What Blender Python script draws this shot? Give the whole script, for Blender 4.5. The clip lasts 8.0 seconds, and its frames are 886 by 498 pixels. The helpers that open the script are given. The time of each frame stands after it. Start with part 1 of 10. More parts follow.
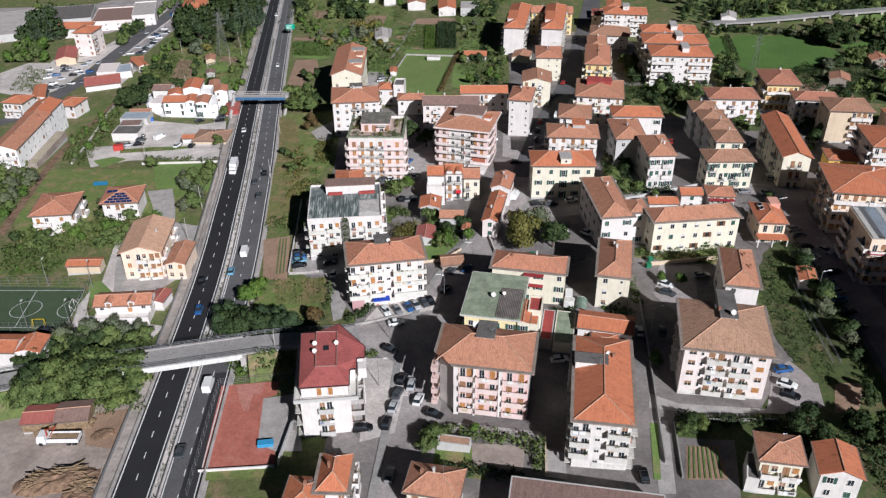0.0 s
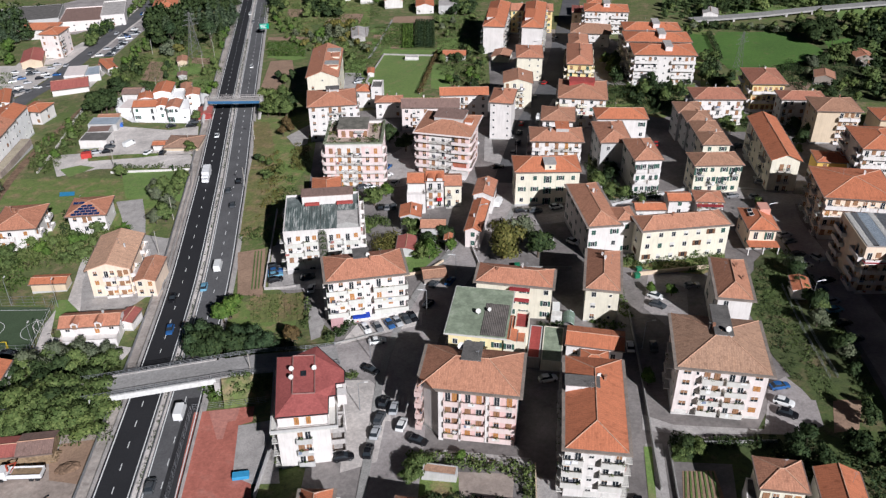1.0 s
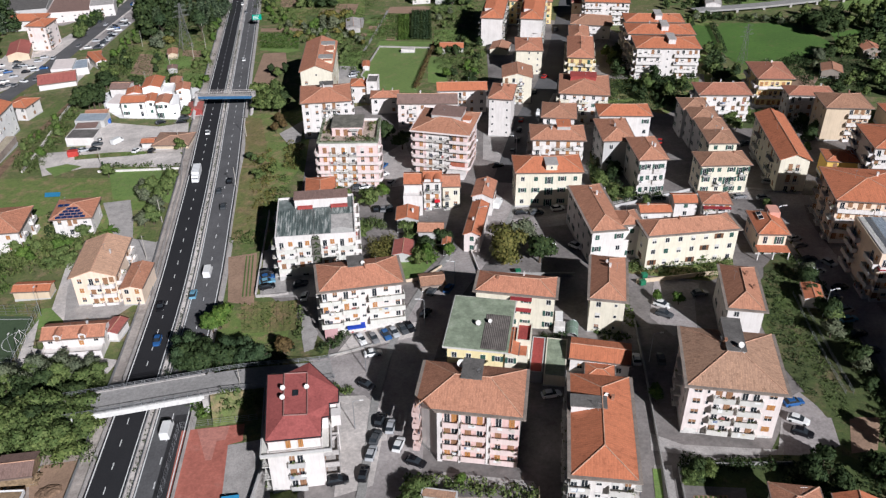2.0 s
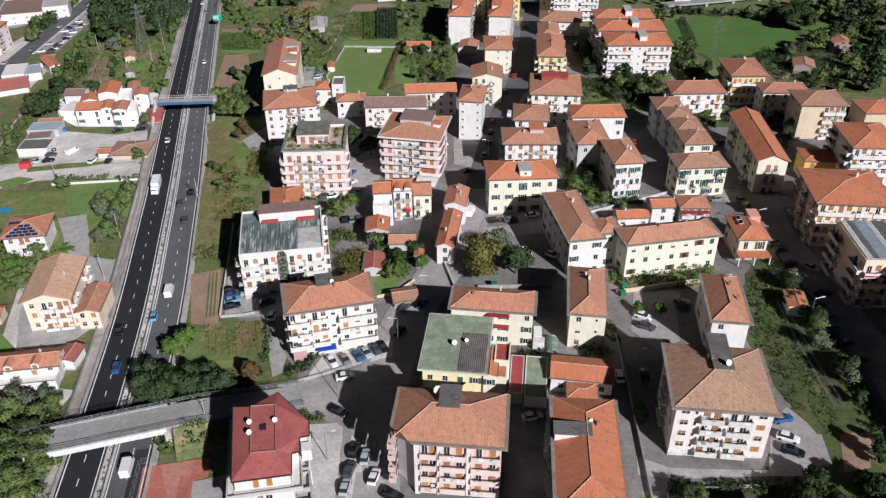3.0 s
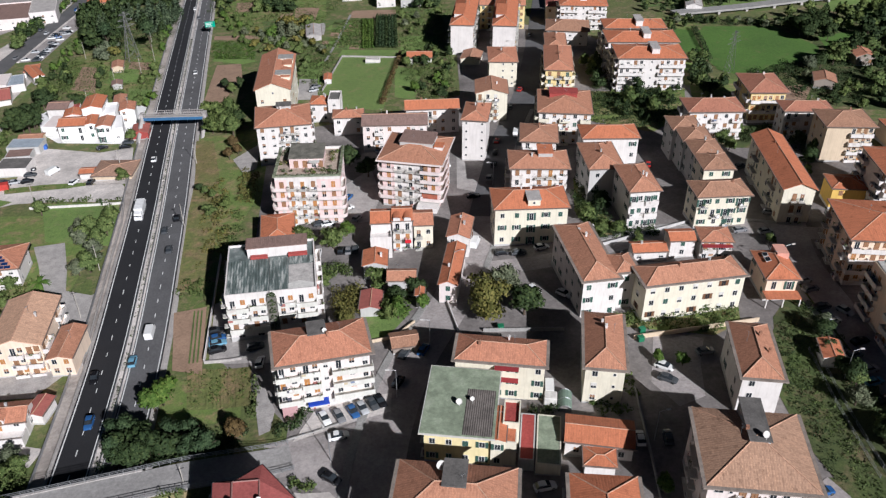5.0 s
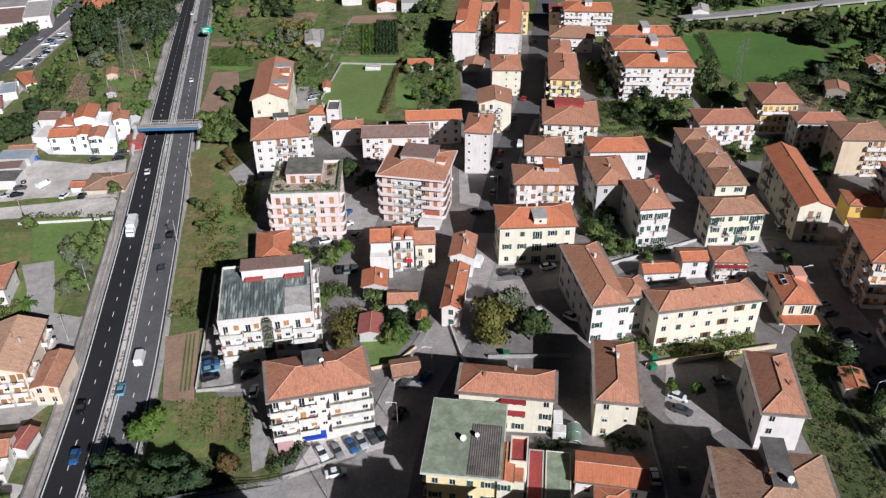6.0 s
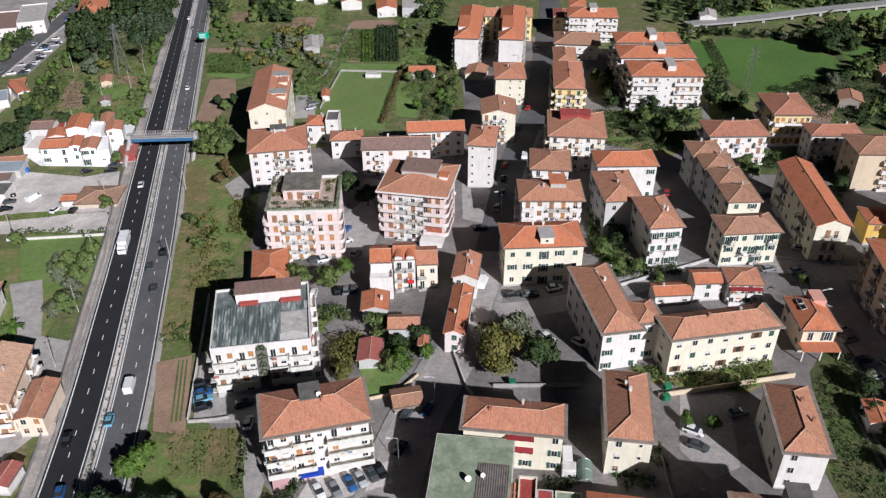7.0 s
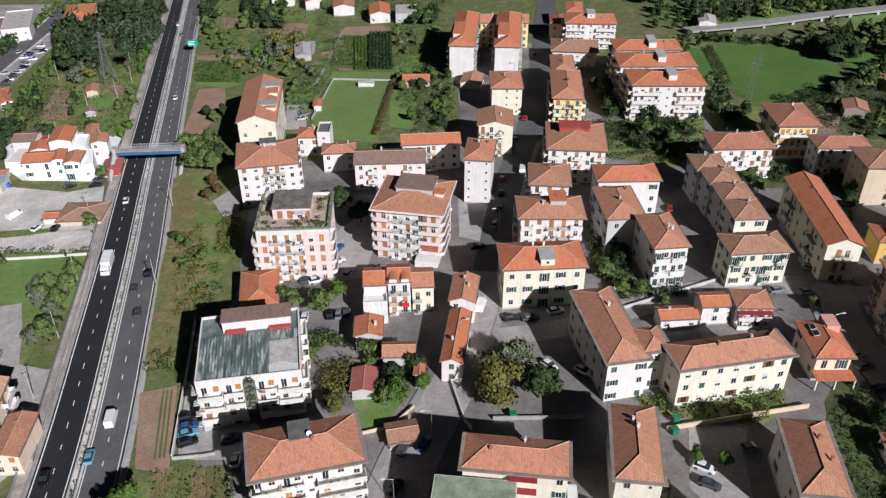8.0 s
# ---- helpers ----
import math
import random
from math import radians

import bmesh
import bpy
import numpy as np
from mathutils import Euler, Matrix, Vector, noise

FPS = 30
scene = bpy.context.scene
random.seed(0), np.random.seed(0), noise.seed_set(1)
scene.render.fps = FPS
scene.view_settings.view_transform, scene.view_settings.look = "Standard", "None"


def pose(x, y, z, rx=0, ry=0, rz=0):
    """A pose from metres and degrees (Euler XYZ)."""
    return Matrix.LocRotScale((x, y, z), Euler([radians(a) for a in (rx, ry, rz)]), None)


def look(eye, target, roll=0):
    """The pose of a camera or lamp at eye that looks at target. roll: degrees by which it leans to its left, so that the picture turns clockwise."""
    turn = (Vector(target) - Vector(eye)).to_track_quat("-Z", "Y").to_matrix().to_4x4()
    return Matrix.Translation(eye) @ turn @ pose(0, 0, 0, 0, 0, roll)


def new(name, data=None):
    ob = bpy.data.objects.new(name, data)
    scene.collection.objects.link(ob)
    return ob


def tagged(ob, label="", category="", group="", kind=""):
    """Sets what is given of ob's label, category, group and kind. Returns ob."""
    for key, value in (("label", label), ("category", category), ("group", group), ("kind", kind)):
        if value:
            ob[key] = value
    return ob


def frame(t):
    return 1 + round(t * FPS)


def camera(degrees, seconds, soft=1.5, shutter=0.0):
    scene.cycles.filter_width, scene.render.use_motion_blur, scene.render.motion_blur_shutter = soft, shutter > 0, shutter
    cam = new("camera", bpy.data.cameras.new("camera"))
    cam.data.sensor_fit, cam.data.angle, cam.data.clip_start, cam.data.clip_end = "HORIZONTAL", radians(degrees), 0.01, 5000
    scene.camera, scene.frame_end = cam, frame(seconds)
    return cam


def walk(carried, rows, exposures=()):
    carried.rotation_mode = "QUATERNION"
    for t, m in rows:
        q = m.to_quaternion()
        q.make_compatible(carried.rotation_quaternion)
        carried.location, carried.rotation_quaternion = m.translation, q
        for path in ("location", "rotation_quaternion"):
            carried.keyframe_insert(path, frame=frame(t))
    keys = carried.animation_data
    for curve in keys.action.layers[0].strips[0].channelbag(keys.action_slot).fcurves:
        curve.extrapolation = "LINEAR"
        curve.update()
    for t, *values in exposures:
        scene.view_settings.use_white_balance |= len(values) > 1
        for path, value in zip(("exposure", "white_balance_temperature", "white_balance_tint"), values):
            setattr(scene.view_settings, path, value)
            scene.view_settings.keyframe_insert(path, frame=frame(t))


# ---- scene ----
cam = camera(56.4, 8.0, 1.3)
METRES, EYE, TILT, LEAN, TURN = 75.3, 121.97, -3.0, -4.2, 0.0
ROWS = [
    (0.0, 0.0, 0.0, 0.0, -2.62, -29.0, 4.74),
    (0.5, 0.0017, 0.0598, 0.0017, -2.95, -29.27, 4.76),
    (1.0, 0.0026, 0.1247, 0.0033, -4.19, -29.55, 4.77),
    (1.2, 0.0036, 0.1494, 0.004, -4.25, -29.73, 4.775),
    (2.3, 0.0087, 0.2854, 0.0076, -4.78, -30.76, 4.805),
    (2.5, 0.0097, 0.3101, 0.0083, -5.39, -30.94, 4.81),
    (3.0, 0.0136, 0.3749, 0.0102, -6.86, -31.21, 4.85),
    (3.5, 0.0189, 0.4341, 0.0117, -6.88, -31.37, 4.83),
    (4.0, 0.0247, 0.4987, 0.0127, -6.86, -31.42, 4.8),
    (4.5, 0.0296, 0.5583, 0.0141, -6.84, -31.43, 4.77),
    (6.0, 0.042, 0.7456, 0.016, -6.79, -31.44, 4.76),
    (6.5, 0.0455, 0.806, 0.0184, -6.77, -31.48, 4.76),
    (7.0, 0.0498, 0.8707, 0.0196, -6.75, -31.48, 4.76),
    (7.5, 0.0537, 0.9312, 0.0208, -6.79, -31.49, 4.76),
    (8.0, 0.0594, 0.9976, 0.0221, -7.22, -31.52, 4.78),
]
walk(cam, [(t, pose(0, 0, EYE, TILT, LEAN, TURN) @ pose(METRES * x, METRES * y, METRES * z, 90 + pitch, roll, yaw)) for t, x, y, z, yaw, pitch, roll in ROWS],
     [(0.0, 0.22, 5900, 13), (8.0, 0.22, 5900, 13)])

# ---- daylight ----
SUN_AZ, SUN_EL = 113.0, 31.5          # heading of the shadows (from +x, counter-clockwise) and height of the sun
world = bpy.data.worlds.new("sky")
scene.world = world
world.use_nodes = True
wn = world.node_tree
sky = wn.nodes.new("ShaderNodeTexSky")
sky.sky_type = "NISHITA"
sky.sun_disc = False
sky.sun_elevation = radians(SUN_EL)
sky.sun_rotation = radians(90.0 - (SUN_AZ + 180.0))
sky.air_density, sky.dust_density, sky.ozone_density = 1.0, 0.1, 6.0
wn.links.new(sky.outputs[0], wn.nodes["Background"].inputs[0])
wn.nodes["Background"].inputs[1].default_value = 0.0053
sun_data = bpy.data.lights.new("sun", "SUN")
sun_data.energy, sun_data.angle, sun_data.color = 5.0, radians(0.6), (1.0, 0.965, 0.925)
sun = new("sun", sun_data)
sun.matrix_world = look(
    (0, 0, 300),
    (math.cos(radians(SUN_AZ)) * math.cos(radians(SUN_EL)), math.sin(radians(SUN_AZ)) * math.cos(radians(SUN_EL)), 300 - math.sin(radians(SUN_EL))))


# ---- materials ----
def mat_base(name, rough=0.85, metal=0.0):
    m = bpy.data.materials.new(name)
    m.use_nodes = True
    nt = m.node_tree
    b = nt.nodes["Principled BSDF"]
    b.inputs["Roughness"].default_value = rough
    b.inputs["Metallic"].default_value = metal
    b.inputs["Specular IOR Level"].default_value = 0.3
    return m, nt, b


def noise_node(nt, vec, scale, detail=4.0, rough=0.6):
    n = nt.nodes.new("ShaderNodeTexNoise")
    n.inputs["Scale"].default_value = scale
    n.inputs["Detail"].default_value = detail
    n.inputs["Roughness"].default_value = rough
    nt.links.new(vec, n.inputs["Vector"])
    return n.outputs["Fac"]


def ramp(nt, fac, stops):
    r = nt.nodes.new("ShaderNodeValToRGB")
    el = r.color_ramp.elements
    while len(el) < len(stops):
        el.new(0.5)
    for e, (p, c) in zip(el, stops):
        e.position, e.color = p, (*c, 1)
    nt.links.new(fac, r.inputs[0])
    return r.outputs[0]


def mix(nt, fac, a, b, mode="MIX"):
    n = nt.nodes.new("ShaderNodeMix")
    n.data_type, n.blend_type = "RGBA", mode
    for sock, v in ((n.inputs[0], fac), (n.inputs[6], a), (n.inputs[7], b)):
        if isinstance(v, (int, float)):
            sock.default_value = v
        elif isinstance(v, tuple):
            sock.default_value = (*v, 1)
        else:
            nt.links.new(v, sock)
    return n.outputs[2]


def bump(nt, b, height, dist=0.05, strength=0.5):
    n = nt.nodes.new("ShaderNodeBump")
    n.inputs["Strength"].default_value, n.inputs["Distance"].default_value = strength, dist
    nt.links.new(height, n.inputs["Height"])
    nt.links.new(n.outputs[0], b.inputs["Normal"])


def coords(nt, kind="Object"):
    return nt.nodes.new("ShaderNodeTexCoord").outputs[kind]


def world_pos(nt):
    return nt.nodes.new("ShaderNodeNewGeometry").outputs["Position"]


def tint(c, k):
    return tuple(min(1.0, v * k) for v in c)


def rough_surface(name, c, dark=0.7, light=1.2, big=0.15, small=2.5, rough=0.9, relief=0.03, second=None, stain=0.35):
    """Ground-like surface: patches and stains at three scales, in world metres."""
    m, nt, b = mat_base(name, rough)
    p = world_pos(nt)
    n1, n2, n3 = noise_node(nt, p, big, 6), noise_node(nt, p, small, 5, 0.7), noise_node(nt, p, big * 4.3, 7, 0.75)
    col = ramp(nt, n1, [(0.3, tint(c, dark)), (0.55, c), (0.75, second or tint(c, light))])
    col = mix(nt, stain, col, ramp(nt, n3, [(0.32, (0.45, 0.44, 0.43)), (0.47, (1, 1, 1)), (0.56, (1, 1, 1)), (0.68, (1.4, 1.38, 1.36))]), "MULTIPLY")
    col = mix(nt, 0.55, col, ramp(nt, n2, [(0.25, (0.45, 0.45, 0.45)), (0.75, (1.35, 1.35, 1.35))]), "MULTIPLY")
    nt.links.new(col, b.inputs["Base Color"])
    bump(nt, b, n2, relief, 0.6)
    return m


def meadow(name, green, fresh, dry, share=0.5, relief=0.12, tuft=0.5):
    """Grass: patches of fresh and dry growth at several scales, weedy tufts."""
    m, nt, b = mat_base(name, 0.95)
    p = world_pos(nt)
    n1, n2, n3, n4 = noise_node(nt, p, 0.045, 6, 0.6), noise_node(nt, p, 0.22, 6, 0.7), noise_node(nt, p, 0.8, 5, 0.7), noise_node(nt, p, 2.6, 4, 0.7)
    col = mix(nt, ramp(nt, n1, [(0.38, (0, 0, 0)), (0.6, (1, 1, 1))]), green, fresh)
    lo = 0.68 - 0.36 * share
    col = mix(nt, ramp(nt, n2, [(lo, (0, 0, 0)), (lo + 0.14, (0.85, 0.85, 0.85))]), col, dry)
    col = mix(nt, tuft, col, ramp(nt, n3, [(0.3, (0.4, 0.44, 0.38)), (0.47, (0.95, 0.97, 0.95)), (0.7, (1.35, 1.28, 1.1))]), "MULTIPLY")
    col = mix(nt, 0.6, col, ramp(nt, n4, [(0.25, (0.45, 0.45, 0.45)), (0.75, (1.35, 1.35, 1.3))]), "MULTIPLY")
    nt.links.new(col, b.inputs["Base Color"])
    bump(nt, b, n4, relief, 0.6)
    return m


def plaster(name, c, dirt=0.75):
    """Rendered wall: soft blotches, faint streaks of rain."""
    m, nt, b = mat_base(name, 0.9)
    p = world_pos(nt)
    n1 = noise_node(nt, p, 0.35, 5)
    st = nt.nodes.new("ShaderNodeMapping")
    st.inputs["Scale"].default_value = (2.2, 2.2, 0.18)
    nt.links.new(p, st.inputs["Vector"])
    n2 = noise_node(nt, st.outputs[0], 1.0, 5, 0.7)
    col = ramp(nt, n1, [(0.3, tint(c, 0.88)), (0.6, c)])
    col = mix(nt, 0.5, col, ramp(nt, n2, [(0.3, (dirt, dirt * 0.97, dirt * 0.92)), (0.55, (1, 1, 1))]), "MULTIPLY")
    nt.links.new(col, b.inputs["Base Color"])
    bump(nt, b, noise_node(nt, p, 9.0, 3), 0.02, 0.3)
    return m


def tiles(name, c, spread=0.2):
    """Clay roof tiles in rows down the slope: fine channels, tiles uneven in tone, streaks and lichen."""
    m, nt, b = mat_base(name, 0.85)
    uv = coords(nt, "UV")
    br = nt.nodes.new("ShaderNodeTexBrick")
    br.offset = 0.0
    for k, v in (("Scale", 1.0), ("Mortar Size", 0.025), ("Mortar Smooth", 0.7), ("Bias", 0.0), ("Brick Width", 0.24), ("Row Height", 0.38)):
        br.inputs[k].default_value = v
    br.inputs["Color1"].default_value = (*tint(c, 1 + spread * 0.7), 1)
    br.inputs["Color2"].default_value = (*tint(c, 1 - spread * 0.7), 1)
    br.inputs["Mortar"].default_value = (*tint(c, 0.82), 1)
    nt.links.new(uv, br.inputs["Vector"])
    p = world_pos(nt)
    n1, n2 = noise_node(nt, p, 0.22, 6, 0.65), noise_node(nt, p, 2.6, 5, 0.7)
    st = nt.nodes.new("ShaderNodeMapping")
    st.inputs["Scale"].default_value = (1.6, 0.22, 1.0)
    nt.links.new(uv, st.inputs["Vector"])
    n3 = noise_node(nt, st.outputs[0], 1.0, 5, 0.65)
    col = mix(nt, ramp(nt, n1, [(0.45, (0, 0, 0)), (0.8, (0.4, 0.4, 0.4))]), br.outputs["Color"], tint(c, 0.66))
    col = mix(nt, 0.75, col, ramp(nt, n3, [(0.3, (0.74, 0.73, 0.72)), (0.5, (1, 1, 1)), (0.72, (1.14, 1.1, 1.04))]), "MULTIPLY")
    col = mix(nt, 0.6, col, ramp(nt, n2, [(0.27, (0.45, 0.42, 0.40)), (0.38, (1, 1, 1)), (0.72, (1.12, 1.1, 1.06))]), "MULTIPLY")
    n4 = noise_node(nt, p, 0.75, 7, 0.72)
    col = mix(nt, 0.7, col, ramp(nt, n4, [(0.32, (0.56, 0.53, 0.52)), (0.46, (1, 1, 1)), (0.58, (1, 1, 1)), (0.72, (1.22, 1.16, 1.08))]), "MULTIPLY")
    wv = nt.nodes.new("ShaderNodeTexWave")
    wv.inputs["Scale"].default_value = 0.66
    nt.links.new(uv, wv.inputs["Vector"])
    col = mix(nt, 0.15, col, ramp(nt, wv.outputs["Fac"], [(0.0, (0.66, 0.64, 0.62)), (0.35, (1, 1, 1)), (1.0, (1.08, 1.06, 1.04))]), "MULTIPLY")
    nt.links.new(col, b.inputs["Base Color"])
    bump(nt, b, wv.outputs["Fac"], 0.05, 0.3)
    return m


def plain(name, c, rough=0.6, metal=0.0, vary=0.15):
    m, nt, b = mat_base(name, rough, metal)
    n1 = noise_node(nt, world_pos(nt), 1.3, 4)
    nt.links.new(ramp(nt, n1, [(0.3, tint(c, 1 - vary)), (0.7, tint(c, 1 + vary))]), b.inputs["Base Color"])
    return m


def foliage(name, c, c2):
    m, nt, b = mat_base(name, 0.75)
    info = nt.nodes.new("ShaderNodeNewGeometry")
    oi = nt.nodes.new("ShaderNodeObjectInfo")
    col = ramp(nt, info.outputs["Random Per Island"], [(0.0, tint(c, 0.68)), (0.5, c), (1.0, tint(c2, 0.92))])
    col = mix(nt, 0.55, col, ramp(nt, oi.outputs["Random"], [(0.0, (0.7, 0.75, 0.7)), (0.5, (1, 1, 1)), (1.0, (1.12, 1.06, 0.92))]), "MULTIPLY")
    n1 = noise_node(nt, info.outputs["Position"], 0.12, 4)
    col = mix(nt, 0.5, col, ramp(nt, n1, [(0.3, (0.65, 0.7, 0.65)), (0.7, (1.3, 1.2, 1.0))]), "MULTIPLY")
    nt.links.new(col, b.inputs["Base Color"])
    b.inputs["Specular IOR Level"].default_value = 0.15
    return m


WHITE = plaster("white_plaster", (0.715, 0.675, 0.64))
# Whiter than WHITE: the glare on farm and row walls is in the colour.
BRIGHT = plaster("glare_white_plaster", (0.88, 0.87, 0.85), 0.9)
CREAM = plaster("cream_plaster", (0.735, 0.685, 0.55))
YELLOW = plaster("yellow_plaster", (0.74, 0.58, 0.28))
PALE = plaster("pale_pink_plaster", (0.76, 0.67, 0.63))
PINK = plaster("pink_plaster", (0.72, 0.50, 0.46))
BEIGE = plaster("beige_plaster", (0.62, 0.50, 0.36))
PEACH = plaster("peach_plaster", (0.82, 0.655, 0.51))
GREYW = plaster("grey_plaster", (0.50, 0.49, 0.47))
# Dark plaster; on the barn and house past the meadow it paints shade.
DARKW = plaster("dark_plaster", (0.30, 0.255, 0.215))
OCHRE = plaster("ochre_plaster", (0.70, 0.46, 0.12))
T_ORANGE = tiles("orange_clay_tiles", (0.49, 0.218, 0.135))
T_TAN = tiles("tan_clay_tiles", (0.455, 0.22, 0.138))
T_BROWN = tiles("brown_clay_tiles", (0.41, 0.21, 0.135))
T_RED = tiles("new_red_clay_tiles", (0.52, 0.185, 0.095), 0.12)
T_DARK = tiles("dark_red_roof_sheets", (0.37, 0.12, 0.10), 0.08)
T_OLD = tiles("grey_weathered_tiles", (0.25, 0.165, 0.14))
CONCRETE = rough_surface("concrete", (0.45, 0.42, 0.395), 0.75, 1.15, 0.4, 3.0)
ROOFGREY = rough_surface("grey_bitumen_roof", (0.15, 0.14, 0.13), 0.7, 1.3, 0.5, 3.0)
ROOFGREEN = rough_surface("green_bitumen_roof", (0.29, 0.34, 0.24), 0.6, 1.2, 0.35, 1.6, second=(0.37, 0.40, 0.31))
ROOFRED = rough_surface("red_waterproof_roof", (0.36, 0.07, 0.06), 0.8, 1.15, 0.5, 2.5)
ASPH_NEW = rough_surface("new_black_asphalt", (0.028, 0.028, 0.031), 0.85, 1.15, 0.1, 3.0, 0.85, 0.01, stain=0.12)
ASPH_OLD = rough_surface("old_grey_asphalt", (0.13, 0.128, 0.13), 0.8, 1.2, 0.12, 2.0, 0.9, 0.01, stain=0.12)
ASPH_TOWN = rough_surface("street_asphalt", (0.40, 0.362, 0.345), 0.7, 1.25, 0.12, 1.5, 0.9, 0.01)
PAVED = rough_surface("paved_yards", (0.25, 0.226, 0.212), 0.55, 1.3, 0.08, 1.2, 0.9, 0.02)
GRAVEL = rough_surface("pale_gravel", (0.66, 0.605, 0.56), 0.7, 1.25, 0.12, 1.5, 0.95, 0.03)
VERGE = rough_surface("dusty_verge_concrete", (0.47, 0.415, 0.37), 0.6, 1.2, 0.1, 1.4, 0.95, 0.02, stain=0.6)
KERB = rough_surface("kerb_stone", (0.34, 0.33, 0.31), 0.8, 1.15, 0.5, 4.0)
SOIL = rough_surface("bare_soil", (0.36, 0.24, 0.165), 0.75, 1.2, 0.15, 2.0, 0.95, 0.06)
GRASS = meadow("grass", (0.17, 0.20, 0.068), (0.155, 0.225, 0.06), (0.33, 0.24, 0.135), 0.52)
LAWN = meadow("green_lawn", (0.15, 0.225, 0.066), (0.18, 0.275, 0.076), (0.26, 0.26, 0.12), 0.4, 0.05, 0.4)
MEADOW = meadow("lush_meadow", (0.085, 0.165, 0.036), (0.10, 0.195, 0.04), (0.145, 0.17, 0.06), 0.3, 0.05, 0.4)
DRYG = meadow("dry_weeds", (0.195, 0.17, 0.072), (0.165, 0.19, 0.065), (0.31, 0.215, 0.125), 0.55, 0.15, 0.7)
PITCH = meadow("worn_pitch_grass", (0.155, 0.225, 0.068), (0.175, 0.25, 0.075), (0.25, 0.24, 0.105), 0.35, 0.05, 0.3)
CROP = meadow("kitchen_garden", (0.10, 0.15, 0.05), (0.13, 0.19, 0.06), (0.22, 0.155, 0.095), 0.45, 0.12, 0.8)
SCRUBG = meadow("rough_ground", (0.145, 0.155, 0.065), (0.12, 0.165, 0.05), (0.28, 0.21, 0.13), 0.5, 0.15, 0.7)
# Ivy on the slope; its dark green also paints shade over some gardens.
IVY_SHADE = meadow("ivy_grass_and_shade", (0.075, 0.09, 0.038), (0.09, 0.125, 0.04), (0.19, 0.15, 0.085), 0.45, 0.12, 0.7)
TURF = rough_surface("artificial_turf", (0.07, 0.105, 0.055), 0.9, 1.1, 0.3, 3.0)
TERRACE_TAN = rough_surface("tan_canopy_sheet", (0.40, 0.345, 0.255), 0.8, 1.15, 0.3, 2.0)
DUST = rough_surface("trodden_sawmill_dust", (0.42, 0.345, 0.295), 0.65, 1.25, 0.12, 1.0, 0.95, 0.04, second=(0.42, 0.37, 0.32))
REDCOURT = rough_surface("red_court_paint", (0.50, 0.17, 0.125), 0.8, 1.15, 0.25, 1.4, 0.9, 0.01, second=(0.50, 0.22, 0.17))
GUTTER = plain("dark_gutter_metal", (0.19, 0.14, 0.115), 0.6)
PAINT = plain("white_road_paint", (0.72, 0.72, 0.70), 0.7)
WORN_PAINT = rough_surface("worn_road_paint", (0.50, 0.48, 0.46), 0.6, 1.3, 0.8, 5.0, 0.85, 0.005)
STEEL = plain("galvanised_steel", (0.42, 0.43, 0.44), 0.45, 0.7)
BLUE_STEEL = plain("blue_painted_steel", (0.045, 0.13, 0.25), 0.5)
IRON = plain("dark_iron", (0.05, 0.05, 0.055), 0.5, 0.5)
GREEN_SIGN = plain("green_sign_paint", (0.0, 0.30, 0.20), 0.5)
TIMBER = plain("sawn_timber", (0.25, 0.175, 0.105), 0.85, 0, 0.45)
BARK = plain("bark", (0.10, 0.075, 0.055), 0.95, 0, 0.3)
GLASS = plain("dark_window_glass", (0.025, 0.03, 0.035), 0.12, 0, 0.3)
FRAME_W = plain("white_window_frame", (0.62, 0.60, 0.57), 0.6)
FRAME_B = plain("brown_window_frame", (0.17, 0.085, 0.045), 0.6)
SHUT_B = plain("brown_roller_shutter", (0.30, 0.165, 0.09), 0.65)
SHUT_O = plain("orange_wood_shutter", (0.42, 0.20, 0.07), 0.65)
SHUT_G = plain("green_louvred_shutter", (0.045, 0.10, 0.078), 0.6)
SHUT_W = plain("white_roller_shutter", (0.60, 0.58, 0.54), 0.65)
RAIL = plain("railing_paint", (0.30, 0.29, 0.28), 0.55, 0.2)
AWN_RED = plain("dark_red_awning", (0.28, 0.035, 0.04), 0.8)
AWN_BLUE = plain("blue_awning", (0.02, 0.06, 0.40), 0.8)
RUBBER = plain("tyre_rubber", (0.02, 0.02, 0.02), 0.8)
TARP_BLUE = plain("blue_plastic_sheet", (0.05, 0.28, 0.50), 0.5)
LEAF = foliage("mixed_leaves", (0.085, 0.125, 0.04), (0.17, 0.21, 0.075))
LEAF_DARK = foliage("dark_leaves", (0.033, 0.056, 0.022), (0.066, 0.095, 0.036))
LEAF_PINE = foliage("pine_needles", (0.036, 0.064, 0.030), (0.075, 0.115, 0.055))
LEAF_OCHRE = foliage("yellowing_leaves", (0.12, 0.12, 0.035), (0.22, 0.19, 0.06))
LEAF_GREY = foliage("olive_leaves", (0.10, 0.12, 0.075), (0.19, 0.21, 0.14))
LEAF_BROWN = foliage("rusty_leaves", (0.11, 0.075, 0.035), (0.17, 0.12, 0.05))
LEAF_VINE = foliage("bright_leaves", (0.07, 0.13, 0.025), (0.14, 0.20, 0.05))
SHEET = rough_surface("pale_blue_roof_sheet", (0.36, 0.41, 0.46), 0.8, 1.15, 0.4, 2.0, 0.6, 0.01)
REDBRICK = rough_surface("red_brick_infill", (0.40, 0.13, 0.08), 0.8, 1.2, 0.8, 5.0)
SLAB = plaster("balcony_slab_paint", (0.62, 0.60, 0.55))
T_BRICK = tiles("brick_red_clay_tiles", (0.40, 0.175, 0.115))
T_UMBER = tiles("umber_clay_tiles", (0.36, 0.20, 0.13))
